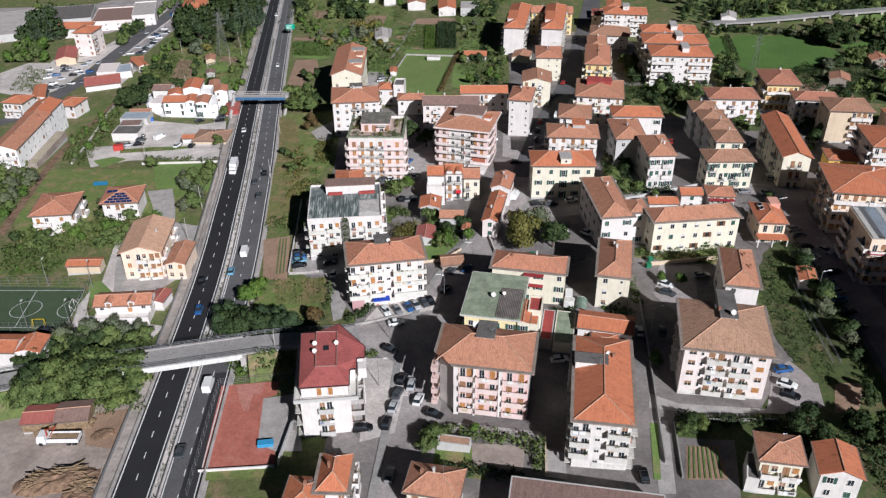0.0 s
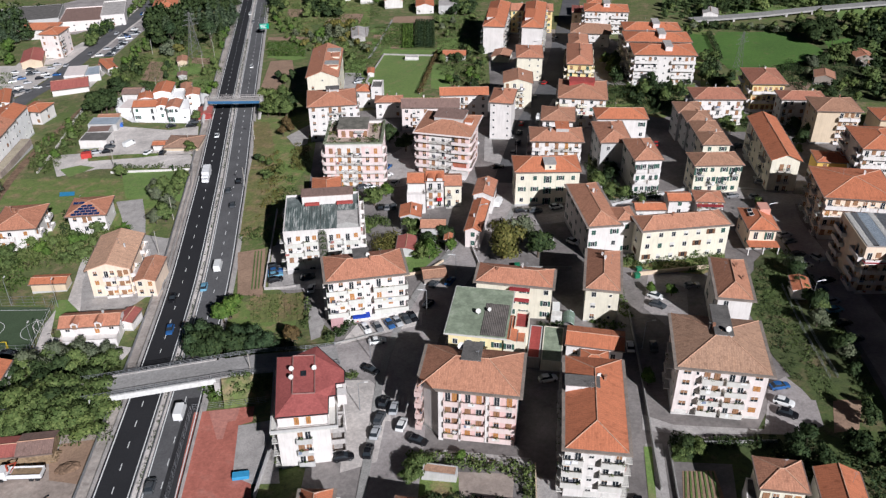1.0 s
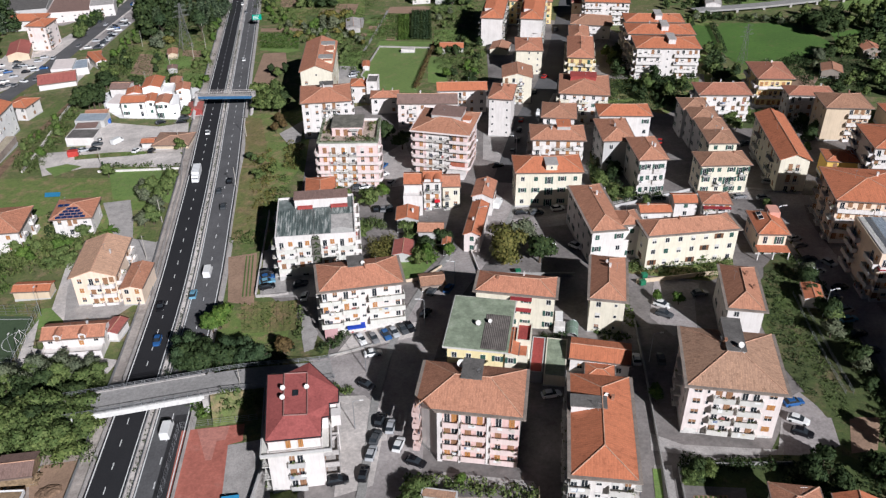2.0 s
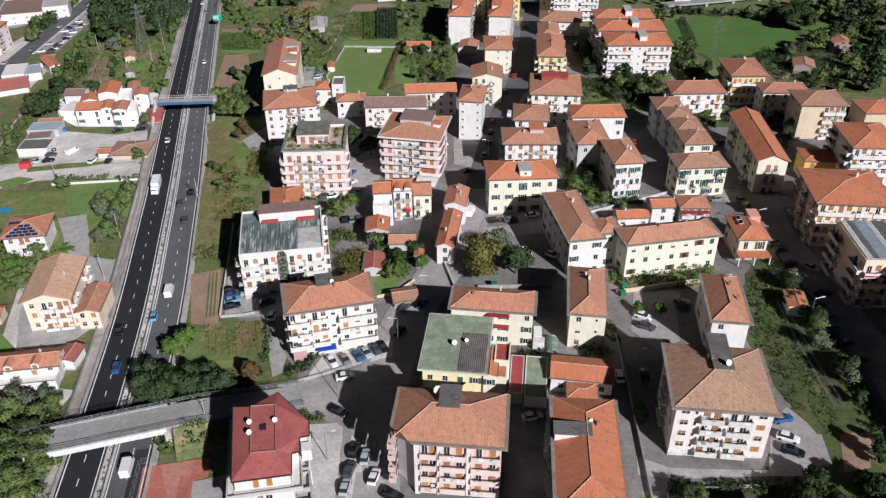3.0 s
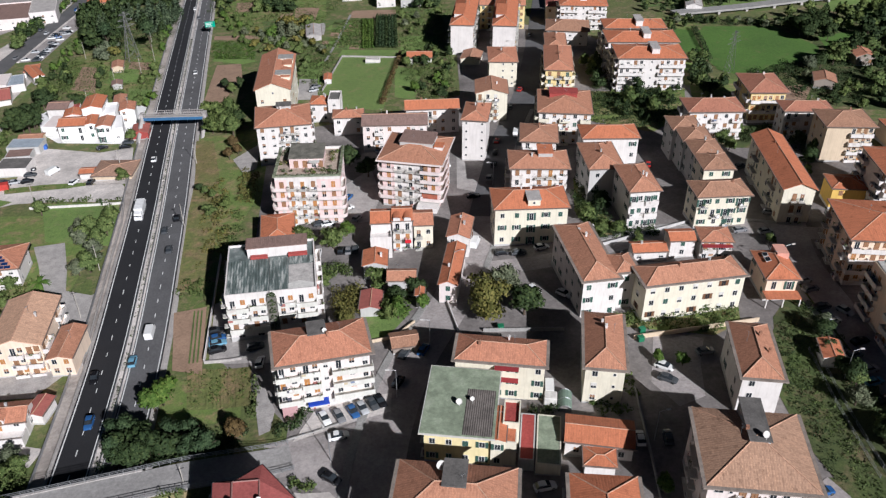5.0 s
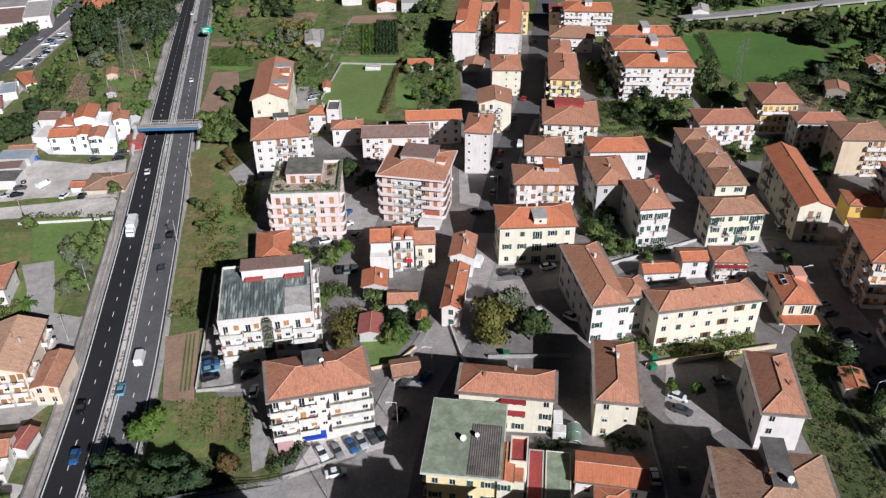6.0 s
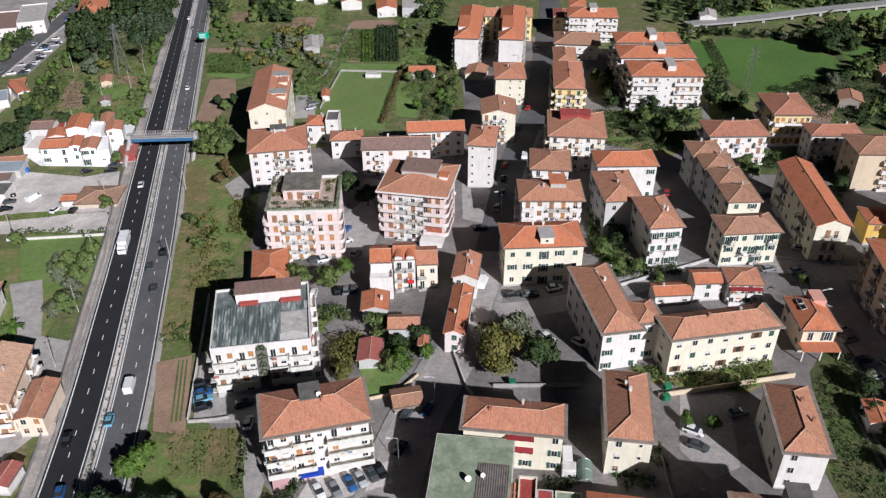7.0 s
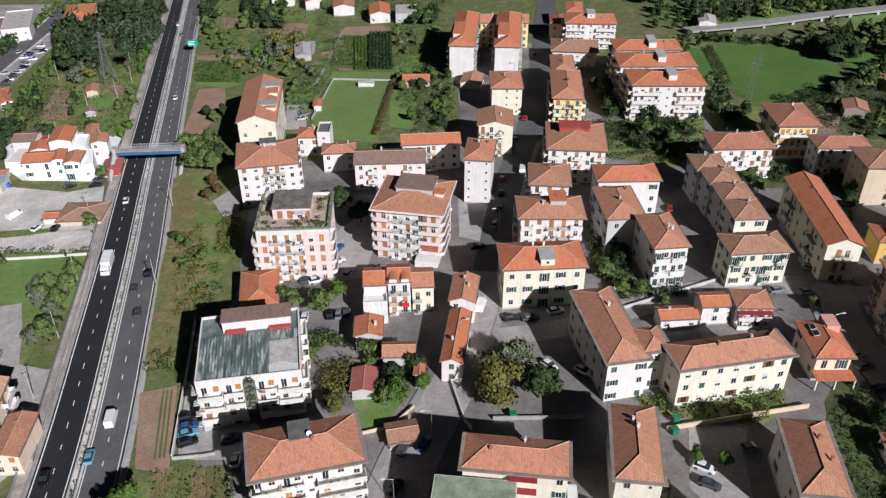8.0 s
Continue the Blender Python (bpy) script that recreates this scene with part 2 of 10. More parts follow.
RIDGE = plain("pale_ridge_tiles", (0.47, 0.28, 0.19), 0.85, 0, 0.3)
BARKCHIP = rough_surface("bark_and_chippings", (0.24, 0.155, 0.10), 0.5, 1.5, 0.6, 2.5, 0.95, 0.1)


def cloth_mix(name):
    """Washing and cloth of many colours, one for each piece."""
    m, nt, b = mat_base(name, 0.9)
    g = nt.nodes.new("ShaderNodeNewGeometry")
    r = ramp(nt, g.outputs["Random Per Island"], [(0.0, (0.7, 0.7, 0.68)), (0.3, (0.55, 0.5, 0.45)), (0.5, (0.2, 0.24, 0.33)), (0.62, (0.35, 0.14, 0.12)), (0.72, (0.75, 0.75, 0.74)), (0.85, (0.1, 0.1, 0.12)), (0.95, (0.5, 0.42, 0.28))])
    r.node.color_ramp.interpolation = "CONSTANT"
    nt.links.new(r, b.inputs["Base Color"])
    return m


CLOTH = cloth_mix("washing")
LEAF_FIR = foliage("fir_needles", (0.055, 0.085, 0.05), (0.11, 0.145, 0.085))
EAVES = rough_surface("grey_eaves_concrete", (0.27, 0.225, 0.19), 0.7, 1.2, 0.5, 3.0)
LEMON = plaster("lemon_plaster", (0.80, 0.68, 0.38))
T_OLDTAN = tiles("sunburnt_brown_tiles", (0.36, 0.225, 0.16), 0.25)
T_PEACH = tiles("pale_tan_tiles", (0.58, 0.36, 0.245), 0.22)
T_WEATHER = tiles("weathered_tan_tiles", (0.41, 0.252, 0.17), 0.25)


def streaked(name, c, c2):
    """Old roof sheeting with pale streaks that run down the slope."""
    m, nt, b = mat_base(name, 0.5)
    st = nt.nodes.new("ShaderNodeMapping")
    st.inputs["Scale"].default_value = (1.1, 0.16, 1.0)
    nt.links.new(world_pos(nt), st.inputs["Vector"])
    n1 = noise_node(nt, st.outputs[0], 1.0, 6, 0.7)
    n2 = noise_node(nt, world_pos(nt), 0.3, 5)
    col = ramp(nt, n1, [(0.35, tint(c, 0.55)), (0.5, c), (0.62, c2)])
    col = mix(nt, 0.6, col, ramp(nt, n2, [(0.3, (0.6, 0.62, 0.6)), (0.7, (1.4, 1.4, 1.38))]), "MULTIPLY")
    nt.links.new(col, b.inputs["Base Color"])
    return m


WET_SHEET = streaked("streaked_roof_sheet", (0.12, 0.15, 0.142), (0.40, 0.41, 0.39))


# ---- ground ----
def smooth(a, b, x):
    t = min(1.0, max(0.0, (x - a) / (b - a)))
    return t * t * (3 - 2 * t)


def plane_z(x, y):
    """The gentle valley slope, levelling out far away."""
    xx = max(-320.0, min(320.0, x))
    yy = max(-60.0, min(640.0, y))
    return 0.0442 * xx - 0.0572 * yy + 10.205


def gz(x, y):
    """Ground height: the slope, with the cutting of the motorway."""
    return plane_z(x, y) - 1.3 * (1 - smooth(-30, -18, x)) * (1 - smooth(180, 260, y))


def over_z(x, y):
    """Road level of the overpass: it climbs over the motorway and comes down on both sides."""
    return plane_z(x, y) + 3.0 * smooth(-13, -37, x) * smooth(-135, -85, x)


def mesh_ob(name, bm, mats, parent=None):
    me = bpy.data.meshes.new(name)
    bm.to_mesh(me)
    bm.free()
    for m in mats if isinstance(mats, (list, tuple)) else [mats]:
        me.materials.append(m)
    ob = new(name, me)
    if parent:
        ob.parent = parent
    return ob


def part(name, bm, material, parent, label=""):
    ob = mesh_ob(name, bm, material, parent)
    if label:
        ob["label"] = label
    return ob


def piece(name, mesh, parent, m):
    """One more object on a shared mesh, as a part."""
    ob = new(name, mesh)
    ob.parent = parent
    ob.matrix_basis = m
    return ob


def box(bm, x0, y0, z0, x1, y1, z1, mi=0):
    v = [bm.verts.new(p) for p in ((x0, y0, z0), (x1, y0, z0), (x1, y1, z0), (x0, y1, z0), (x0, y0, z1), (x1, y0, z1), (x1, y1, z1), (x0, y1, z1))]
    for f in ((3, 2, 1, 0), (4, 5, 6, 7), (0, 1, 5, 4), (1, 2, 6, 5), (2, 3, 7, 6), (3, 0, 4, 7)):
        bm.faces.new([v[i] for i in f]).material_index = mi


def prism(bm, pts, z0, z1, mi=0):
    """Upright prism over a plan outline (counter-clockwise)."""
    a = [bm.verts.new((x, y, z0)) for x, y in pts]
    b = [bm.verts.new((x, y, z1)) for x, y in pts]
    n = len(pts)
    bm.faces.new(a[::-1]).material_index = mi
    bm.faces.new(b).material_index = mi
    for i in range(n):
        bm.faces.new((a[i], a[(i + 1) % n], b[(i + 1) % n], b[i])).material_index = mi


def rod(bm, p, q, r=0.03, n=5, r2=None, mi=0):
    p, q = Vector(p), Vector(q)
    t = (q - p).to_track_quat("Z", "Y")
    r2 = r if r2 is None else r2
    a, b = [], []
    for i in range(n):
        d = Vector((math.cos(i * math.tau / n), math.sin(i * math.tau / n), 0))
        a.append(bm.verts.new(p + t @ (d * r)))
        b.append(bm.verts.new(q + t @ (d * r2)))
    for i in range(n):
        bm.faces.new((a[i], a[(i + 1) % n], b[(i + 1) % n], b[i])).material_index = mi
    bm.faces.new(b).material_index = mi


def steps(a, b, d):
    n = max(1, round((b - a) / d))
    return [a + (b - a) * i / n for i in range(n)]


def ground_sheet():
    xs = steps(-2500, -400, 300) + steps(-400, -180, 20) + steps(-180, -36, 6) + steps(-36, -12, 1.2) + steps(-12, 230, 6) + steps(230, 400, 20) + steps(400, 2500, 300) + [2500]
    ys = steps(-600, 40, 80) + steps(40, 150, 6) + steps(150, 225, 2.5) + steps(225, 660, 8) + steps(660, 1000, 60) + steps(1000, 4000, 300) + [4000]
    verts = [(x, y, gz(x, y)) for y in ys for x in xs]
    n = len(xs)
    faces = [(j * n + i, j * n + i + 1, (j + 1) * n + i + 1, (j + 1) * n + i) for j in range(len(ys) - 1) for i in range(n - 1)]
    me = bpy.data.meshes.new("ground")
    me.from_pydata(verts, [], faces)
    me.materials.append(SCRUBG)
    return tagged(new("ground", me), "rough grassy ground of the valley floor", "ground", kind="structure")


ground_sheet()


def patch(name, pts, material, label, lift=0.05, category="ground", cell=4.0):
    """A surface laid on the ground over a plan outline."""
    bm = bmesh.new()
    vs = [bm.verts.new((x, y, 0)) for x, y in pts]
    bm.faces.new(vs)
    lo = [min(p[k] for p in pts) for k in (0, 1)]
    hi = [max(p[k] for p in pts) for k in (0, 1)]
    for k in (0, 1):
        step = 1.5 if k == 0 and lo[0] < -12 and hi[0] > -36 and lo[1] < 215 else cell
        for s in steps(lo[k], hi[k], step)[1:]:
            co, no = [0, 0, 0], [0, 0, 0]
            co[k], no[k] = s, 1
            bmesh.ops.bisect_plane(bm, geom=bm.verts[:] + bm.edges[:] + bm.faces[:], plane_co=co, plane_no=no)
    for v in bm.verts:
        v.co.z = gz(v.co.x, v.co.y) + lift
    bmesh.ops.recalc_face_normals(bm, faces=bm.faces)
    for f in bm.faces:
        if f.normal.z < 0:
            f.normal_flip()
    return tagged(mesh_ob(name, bm, material), label, category, kind="structure")


def curve(pts, t):
    """Catmull-Rom through plan points; t from 0 to len - 1."""
    i = min(int(t), len(pts) - 2)
    f = t - i
    p = [Vector(pts[max(0, min(len(pts) - 1, i + k))]) for k in (-1, 0, 1, 2)]
    return 0.5 * (2 * p[1] + (p[2] - p[0]) * f + (2 * p[0] - 5 * p[1] + 4 * p[2] - p[3]) * f * f + (3 * p[1] - p[0] - 3 * p[2] + p[3]) * f ** 3)


def line(pts, d=3.0):
    """Points about d apart along a smooth line, each with its direction to the right."""
    out = []
    for i in range(len(pts) - 1):
        n = max(2, int((Vector(pts[i + 1]) - Vector(pts[i])).length / d))
        out += [curve(pts, i + k / n) for k in range(n)]
    out.append(Vector(pts[-1]))
    res = []
    for i, p in enumerate(out):
        q = (out[min(i + 1, len(out) - 1)] - out[max(i - 1, 0)]).normalized()
        res.append((p, Vector((q.y, -q.x))))
    return res


def ribbon(bm, pts, a, b, lift, z_of=gz, d=3.0, thick=0.0, mi=0):
    """A strip between the offsets a and b to the right of a line; with sides if thick."""
    prev = None
    for p, r in line(pts, d):
        row = []
        for o in (a, b):
            q = p + r * o
            z = z_of(q.x, q.y) + lift
            row += [bm.verts.new((q.x, q.y, z))]
            if thick:
                row += [bm.verts.new((q.x, q.y, z - thick))]
        if prev:
            if thick:
                bm.faces.new((prev[0], prev[2], row[2], row[0])).material_index = mi
                bm.faces.new((prev[1], row[1], row[3], prev[3])).material_index = mi
                bm.faces.new((prev[0], row[0], row[1], prev[1])).material_index = mi
                bm.faces.new((prev[2], prev[3], row[3], row[2])).material_index = mi
            else:
                bm.faces.new((prev[0], prev[1], row[1], row[0])).material_index = mi
        elif thick:
            bm.faces.new((row[0], row[1], row[3], row[2])).material_index = mi
        prev = row
    if thick:
        bm.faces.new((prev[0], prev[2], prev[3], prev[1])).material_index = mi


def strip(name, pts, a, b, material, label, lift=0.06, category="road", thick=0.0, z_of=gz, kind="structure"):
    bm = bmesh.new()
    ribbon(bm, pts, a, b, lift, z_of, 3.0, thick)
    return tagged(mesh_ob(name, bm, material), label, category, kind=kind)


# ---- motorway ----
MW = [(-49.0, -250), (-49.0, -100), (-49.2, 40), (-49.8, 110.1), (-51.5, 188.6), (-54.1, 235.5), (-56.6, 270), (-62.0, 332), (-71.5, 450), (-80.6, 563), (-108, 900)]
strip("road_west", MW, -8.5, -1.1, ASPH_NEW, "freshly laid black asphalt carriageway of the motorway", 0.10)
strip("road_east", MW, 0.95, 8.2, ASPH_OLD, "worn grey asphalt carriageway of the motorway", 0.10)
strip("verge_west", MW, -11.8, -8.5, VERGE, "pale gravel verge beside the motorway", 0.08, "verge")
strip("median", MW, -1.1, 0.95, GRAVEL, "gravel central reservation between the carriageways", 0.12, "median")


def lane_marks():
    bm = bmesh.new()
    for a, b in ((-8.15, -7.88), (-1.58, -1.34), (1.18, 1.42), (7.5, 7.72)):
        ribbon(bm, MW, a, b, 0.125)
    ob = tagged(mesh_ob("edge_line", bm, PAINT), "white painted edge lines on the motorway", "road marking", kind="structure")
    walked = line(MW, 0.6)
    for off in (-4.75, 4.45):
        bm = bmesh.new()
        gone, prev = 0.0, None
        quad = []
        for p, r in walked:
            if prev is not None:
                gone += (p - prev).length
            prev = p
            if gone % 6.4 < 2.4:
                quad.append((p, r))
            elif quad:
                if len(quad) > 1:
                    rows = []
                    for q, rr in (quad[0], quad[-1]):
                        for o in (off - 0.1, off + 0.1):
                            w = q + rr * o
                            rows.append(bm.verts.new((w.x, w.y, gz(w.x, w.y) + 0.13)))
                    bm.faces.new((rows[0], rows[1], rows[3], rows[2]))
                quad = []
        tagged(mesh_ob("lane_line", bm, PAINT), "white dashed lane line on the motorway", "road marking", kind="structure")


lane_marks()


def barrier(name, off, height, material, label, pts=MW, lift=0.0, bars=(0.75,), every=4.0, z_of=gz):
    """Crash barrier: a beam on posts along a line."""
    bm = bmesh.new()
    for h in bars:
        ribbon(bm, pts, off - 0.06, off + 0.06, lift + h, z_of, 4.0, 0.3)
    last = None
    for p, r in line(pts, 2.0):
        if last is None or (p - last).length > every:
            last = p
            q = p + r * off
            z = z_of(q.x, q.y) + lift
            box(bm, q.x - 0.06, q.y - 0.06, z - 0.2, q.x + 0.06, q.y + 0.06, z + max(bars))
    return tagged(mesh_ob(name, bm, material), label, "barrier", kind="structure")


def jersey(name, off, label, pts=MW, h=0.85, half=0.3):
    bm = bmesh.new()
    ribbon(bm, pts, off - half, off + half, 0.35, gz, 4.0, 0.4)
    ribbon(bm, pts, off - 0.11, off + 0.11, h, gz, 4.0, 0.6)
    return tagged(mesh_ob(name, bm, CONCRETE), label, "barrier", kind="structure")


barrier("guard_rail", -0.75, 0.75, STEEL, "galvanised steel crash barrier along the central reservation")
barrier("guard_rail", 0.6, 0.75, STEEL, "galvanised steel crash barrier along the central reservation")
jersey("side_wall", -8.85, "low concrete wall beside the black carriageway")
jersey("side_wall", 8.5, "low concrete wall beside the grey carriageway")
barrier("guard_rail", -11.5, 1.1, STEEL, "steel railing along the gravel verge of the motorway", MW, 0.0, (1.1, 0.6))
strip("side_strip", MW, 8.8, 9.6, CONCRETE, "narrow concrete strip outside the motorway wall", 0.07, "verge")


# ---- kit for buildings ----
def shared(name, build, mats):
    bm = bmesh.new()
    build(bm)
    me = bpy.data.meshes.new(name)
    bm.to_mesh(me)
    bm.free()
    for m in mats:
        me.materials.append(m)
    return me


def frame_ring(bm, w, h, t=0.09, out=0.07, mi=0):
    loops = []
    for k, y in ((0, 0.02), (0, -out), (t, -out), (t, -0.02)):
        loops.append([bm.verts.new(p) for p in ((-w / 2 + k, y, k), (w / 2 - k, y, k), (w / 2 - k, y, h - k), (-w / 2 + k, y, h - k))])
    for a, b in zip(loops, loops[1:]):
        for i in range(4):
            bm.faces.new((a[i], a[(i + 1) % 4], b[(i + 1) % 4], b[i])).material_index = mi
    if w > 0.9:
        box(bm, -t / 3, -out, t, t / 3, -0.02, h - t, mi)


def louvre(bm, x0, x1, z0, z1, mi):
    """A louvred leaf: a bevelled board with a raised rim."""
    loops = []
    for k, y in ((0, -0.02), (0, -0.09), (0.06, -0.10), (0.09, -0.07)):
        loops.append([bm.verts.new(p) for p in ((x0 + k, y, z0 + k), (x1 - k, y, z0 + k), (x1 - k, y, z1 - k), (x0 + k, y, z1 - k))])
    for a, b in zip(loops, loops[1:]):
        for i in range(4):
            bm.faces.new((a[i], a[(i + 1) % 4], b[(i + 1) % 4], b[i])).material_index = mi
    bm.faces.new(loops[-1]).material_index = mi


def window_mesh(w, h, kind):
    def build(bm):
        frame_ring(bm, w, h)
        if FAR[0]:
            box(bm, -w / 2 + 0.05, -0.03, 0.05, w / 2 - 0.05, 0.0, h - 0.05, 3)
            if kind in ("green", "wood"):
                for k in (-1, 1):
                    louvre(bm, k * w * 0.76 - w * 0.24, k * w * 0.76 + w * 0.24, 0, h, 1)
            elif kind.startswith("closed"):
                louvre(bm, -w / 2 + 0.05, w / 2 - 0.05, 0.05, h - 0.05, 1)
        if kind in ("half", "half_white"):
            box(bm, -w / 2 + 0.06, -0.055, h * 0.45, w / 2 - 0.06, -0.01, h - 0.06, 1)
    shut = SHUTTER.get(kind, SHUT_B)
    return shared("window", build, [FRAME_B if kind in ("wood", "closed_brown") else FRAME_W, shut, CONCRETE, GLASS])


SHUTTER = {"green": SHUT_G, "closed_green": SHUT_G, "half_white": SHUT_W, "half": SHUT_B, "closed_brown": SHUT_B, "wood": FRAME_B, "closed_wood": SHUT_O}


def leaf_mesh(w, h, material):
    """One louvred shutter leaf, hung at its right edge."""
    key = ("leaf", round(w, 2), round(h, 2), material.name)
    if key not in MESHES:
        MESHES[key] = shared("shutter", lambda bm: louvre(bm, -w / 2, w / 2, 0, h, 0), [material])
    return MESHES[key]



def pane_mesh(w, h):
    return shared("pane", lambda bm: box(bm, -w / 2 + 0.05, -0.03, 0.05, w / 2 - 0.05, 0.0, h - 0.05), [GLASS])


MESHES = {}


FAR = [False]
BALCONIES = []          # (house, pose, width) of every balcony, for its plants and washing


def win_mesh(w, h, kind):
    key = (round(w, 2), round(h, 2), kind, FAR[0])
    if key not in MESHES:
        MESHES[key] = (window_mesh(w, h, kind), pane_mesh(w, h))
    return MESHES[key]


def lattice(bm, path, gap, levels=(0.06, 0.12, 0.98, 1.04), bar=0.035):
    """A railing in one piece along a plan path: top and bottom rail with upright bars between."""
    cols = []          # (x, y, whether a bar stands between this column and the next)
    for (x0, y0), (x1, y1) in zip(path, path[1:]):
        long = math.hypot(x1 - x0, y1 - y0)
        n = max(2, int(long / gap))
        for k in range(n):
            for s, up in ((long * k / n, True), (long * k / n + bar, False)):
                cols.append((x0 + (x1 - x0) * s / long, y0 + (y1 - y0) * s / long, up))
    cols.append((*path[-1], False))
    rows = [[bm.verts.new((x, y, z)) for z in levels] for x, y, _ in cols]
    for (a, b), (_, _, up) in zip(zip(rows, rows[1:]), cols):
        for i in (0, 1, 2):
            if i != 1 or up:
                bm.faces.new((a[i], b[i], b[i + 1], a[i + 1]))
    bmesh.ops.solidify(bm, geom=bm.faces[:], thickness=0.035)


def balcony_mesh(w, deep, solid, material):
    key = ("balcony", round(w, 1), deep, solid, material.name)
    if key in MESHES:
        return MESHES[key]
    w = round(w, 1)

    def slab(bm):
        box(bm, -w / 2, -deep, -0.22, w / 2, 0.02, 0.0)

    def rail(bm):
        if solid:
            box(bm, -w / 2, -deep, 0.0, w / 2, -deep + 0.12, 0.95)
            box(bm, -w / 2, -deep + 0.12, 0.0, -w / 2 + 0.12, 0, 0.95)
            box(bm, w / 2 - 0.12, -deep + 0.12, 0.0, w / 2, 0, 0.95)
            box(bm, -w / 2 - 0.03, -deep - 0.03, 0.95, w / 2 + 0.03, -deep + 0.15, 1.0)
        else:
            lattice(bm, [(-w / 2, 0.0), (-w / 2, -deep), (w / 2, -deep), (w / 2, 0.0)], 0.28)
    MESHES[key] = (shared("balcony", slab, [SLAB if not solid else material]), shared("railing", rail, [material if solid else RAIL]))
    return MESHES[key]


def turned(side, w, d, u, z):
    """Pose of something at u along a facade (from its left end, seen from outside) and height z."""
    if side == "f":
        return pose(-w / 2 + u, -d / 2, z)
    if side == "r":
        return pose(w / 2, -d / 2 + u, z, 0, 0, 90)
    if side == "b":
        return pose(w / 2 - u, d / 2, z, 0, 0, 180)
    return pose(-w / 2, d / 2 - u, z, 0, 0, -90)


WIN = {"w": (1.15, 1.45), "o": (0.7, 0.8), "d": (1.15, 2.25), "g": (2.6, 2.4)}


def chamfer(top, co, no, eave=0.6):
    """Cuts a corner off a house: everything beyond an upright plane goes."""
    for o in top.children:
        nm = o.name.split(".")[0]
        if nm not in ("wall", "plinth", "roof", "gutter", "parapet"):
            continue
        bm = bmesh.new()
        bm.from_mesh(o.data)
        off = Vector((*no, 0)).normalized() * (eave if nm in ("roof", "gutter") else 0)
        r = bmesh.ops.bisect_plane(bm, geom=bm.verts[:] + bm.edges[:] + bm.faces[:], plane_co=Vector((*co, 0)) + off, plane_no=(*no, 0), clear_outer=True)
        bmesh.ops.holes_fill(bm, edges=[e for e in bm.edges if e.is_boundary])
        bm.to_mesh(o.data)
        bm.free()


def put_window(top, m, w, h, kind, name="window"):
    a, b = win_mesh(w, h, kind)
    o = piece(name, a, top, m)
    if not FAR[0]:
        piece("pane", b, o, Matrix())
    if FAR[0]:
        return o
    if kind in ("green", "wood"):
        for k in (-1, 1):
            piece("shutter", leaf_mesh(w * 0.48, h, SHUTTER[kind]), o, pose(k * w * 0.76, 0, 0))
    elif kind.startswith("closed"):
        piece("shutter", leaf_mesh(w - 0.1, h - 0.1, SHUTTER[kind]), o, pose(0, 0, 0.05))
    return o


def garage_mesh(w, h, material):
    key = ("garage", w, h, material.name)
    if key not in MESHES:
        def build(bm):
            box(bm, -w / 2, -0.04, 0, w / 2, 0.02, h)
            for i in range(int(h / 0.3)):
                box(bm, -w / 2 + 0.04, -0.07, 0.05 + i * 0.3, w / 2 - 0.04, -0.03, 0.27 + i * 0.3)
        MESHES[key] = shared("shop_shutter", build, [material])
    return MESHES[key]


def facade(top, side, w, d, z0, h, floors, spec, style, rng, inset=0.0):
    """Openings of one facade. spec: rows from the top storey down (the last is repeated), a letter per bay:
    w window, o small window, d glazed door, b balcony with railing, p balcony with parapet, F/P the same over the full bay, g shop shutter, . blank."""
    length = w if side in "fb" else d
    rows = spec.split("/")
    fh = h / floors
    kinds, material, deep = style["kinds"], style["balcony"], style.get("deep", 1.25)
    for k in range(floors):
        row = rows[min(k, len(rows) - 1)]
        z = z0 + h - (k + 1) * fh
        n = len(row)
        bay = (length - inset) / n
        for i, c in enumerate(row):
            if c == ".":
                continue
            u = inset + bay * (i + 0.5)
            kind = kinds[rng.randrange(len(kinds))]
            if c in "wo":
                ww, hh = WIN[c]
                put_window(top, turned(side, w, d, u, z + 0.95 + (0.4 if c == "o" else 0)), ww, hh, kind if c == "w" else "plain")
            elif c == "d":
                put_window(top, turned(side, w, d, u, z + 0.05), *WIN["d"], kind, "door")
            elif c == "g":
                piece("shop_shutter", garage_mesh(min(2.8, bay * 0.8), min(2.5, fh - 0.4), rng.choice([SHUT_B, SHUT_W, STEEL])), top, turned(side, w, d, u, z + 0.05))
            elif c in "bpFP":
                solid = c in "pP"
                bw = bay - 0.5 if c in "bp" else bay - 0.02
                if c in "bp":
                    bw = min(bw, style.get("wide", 5.5) if c == "b" else 5.5)
                a, r = balcony_mesh(bw, deep, solid, material)
                o = piece("balcony", a, top, turned(side, w, d, u, z))
                piece("railing", r, o, Matrix())
                BALCONIES.append((top, turned(side, w, d, u, z), bw, deep))
                off = bay * 0.22 if bay > 3.4 else 0
                put_window(top, turned(side, w, d, u - off, z + 0.05), *WIN["d"], kind, "balcony_door")
                if off:
                    kind2 = kinds[rng.randrange(len(kinds))]
                    put_window(top, turned(side, w, d, u + off, z + 0.95), *WIN["w"], kind2)


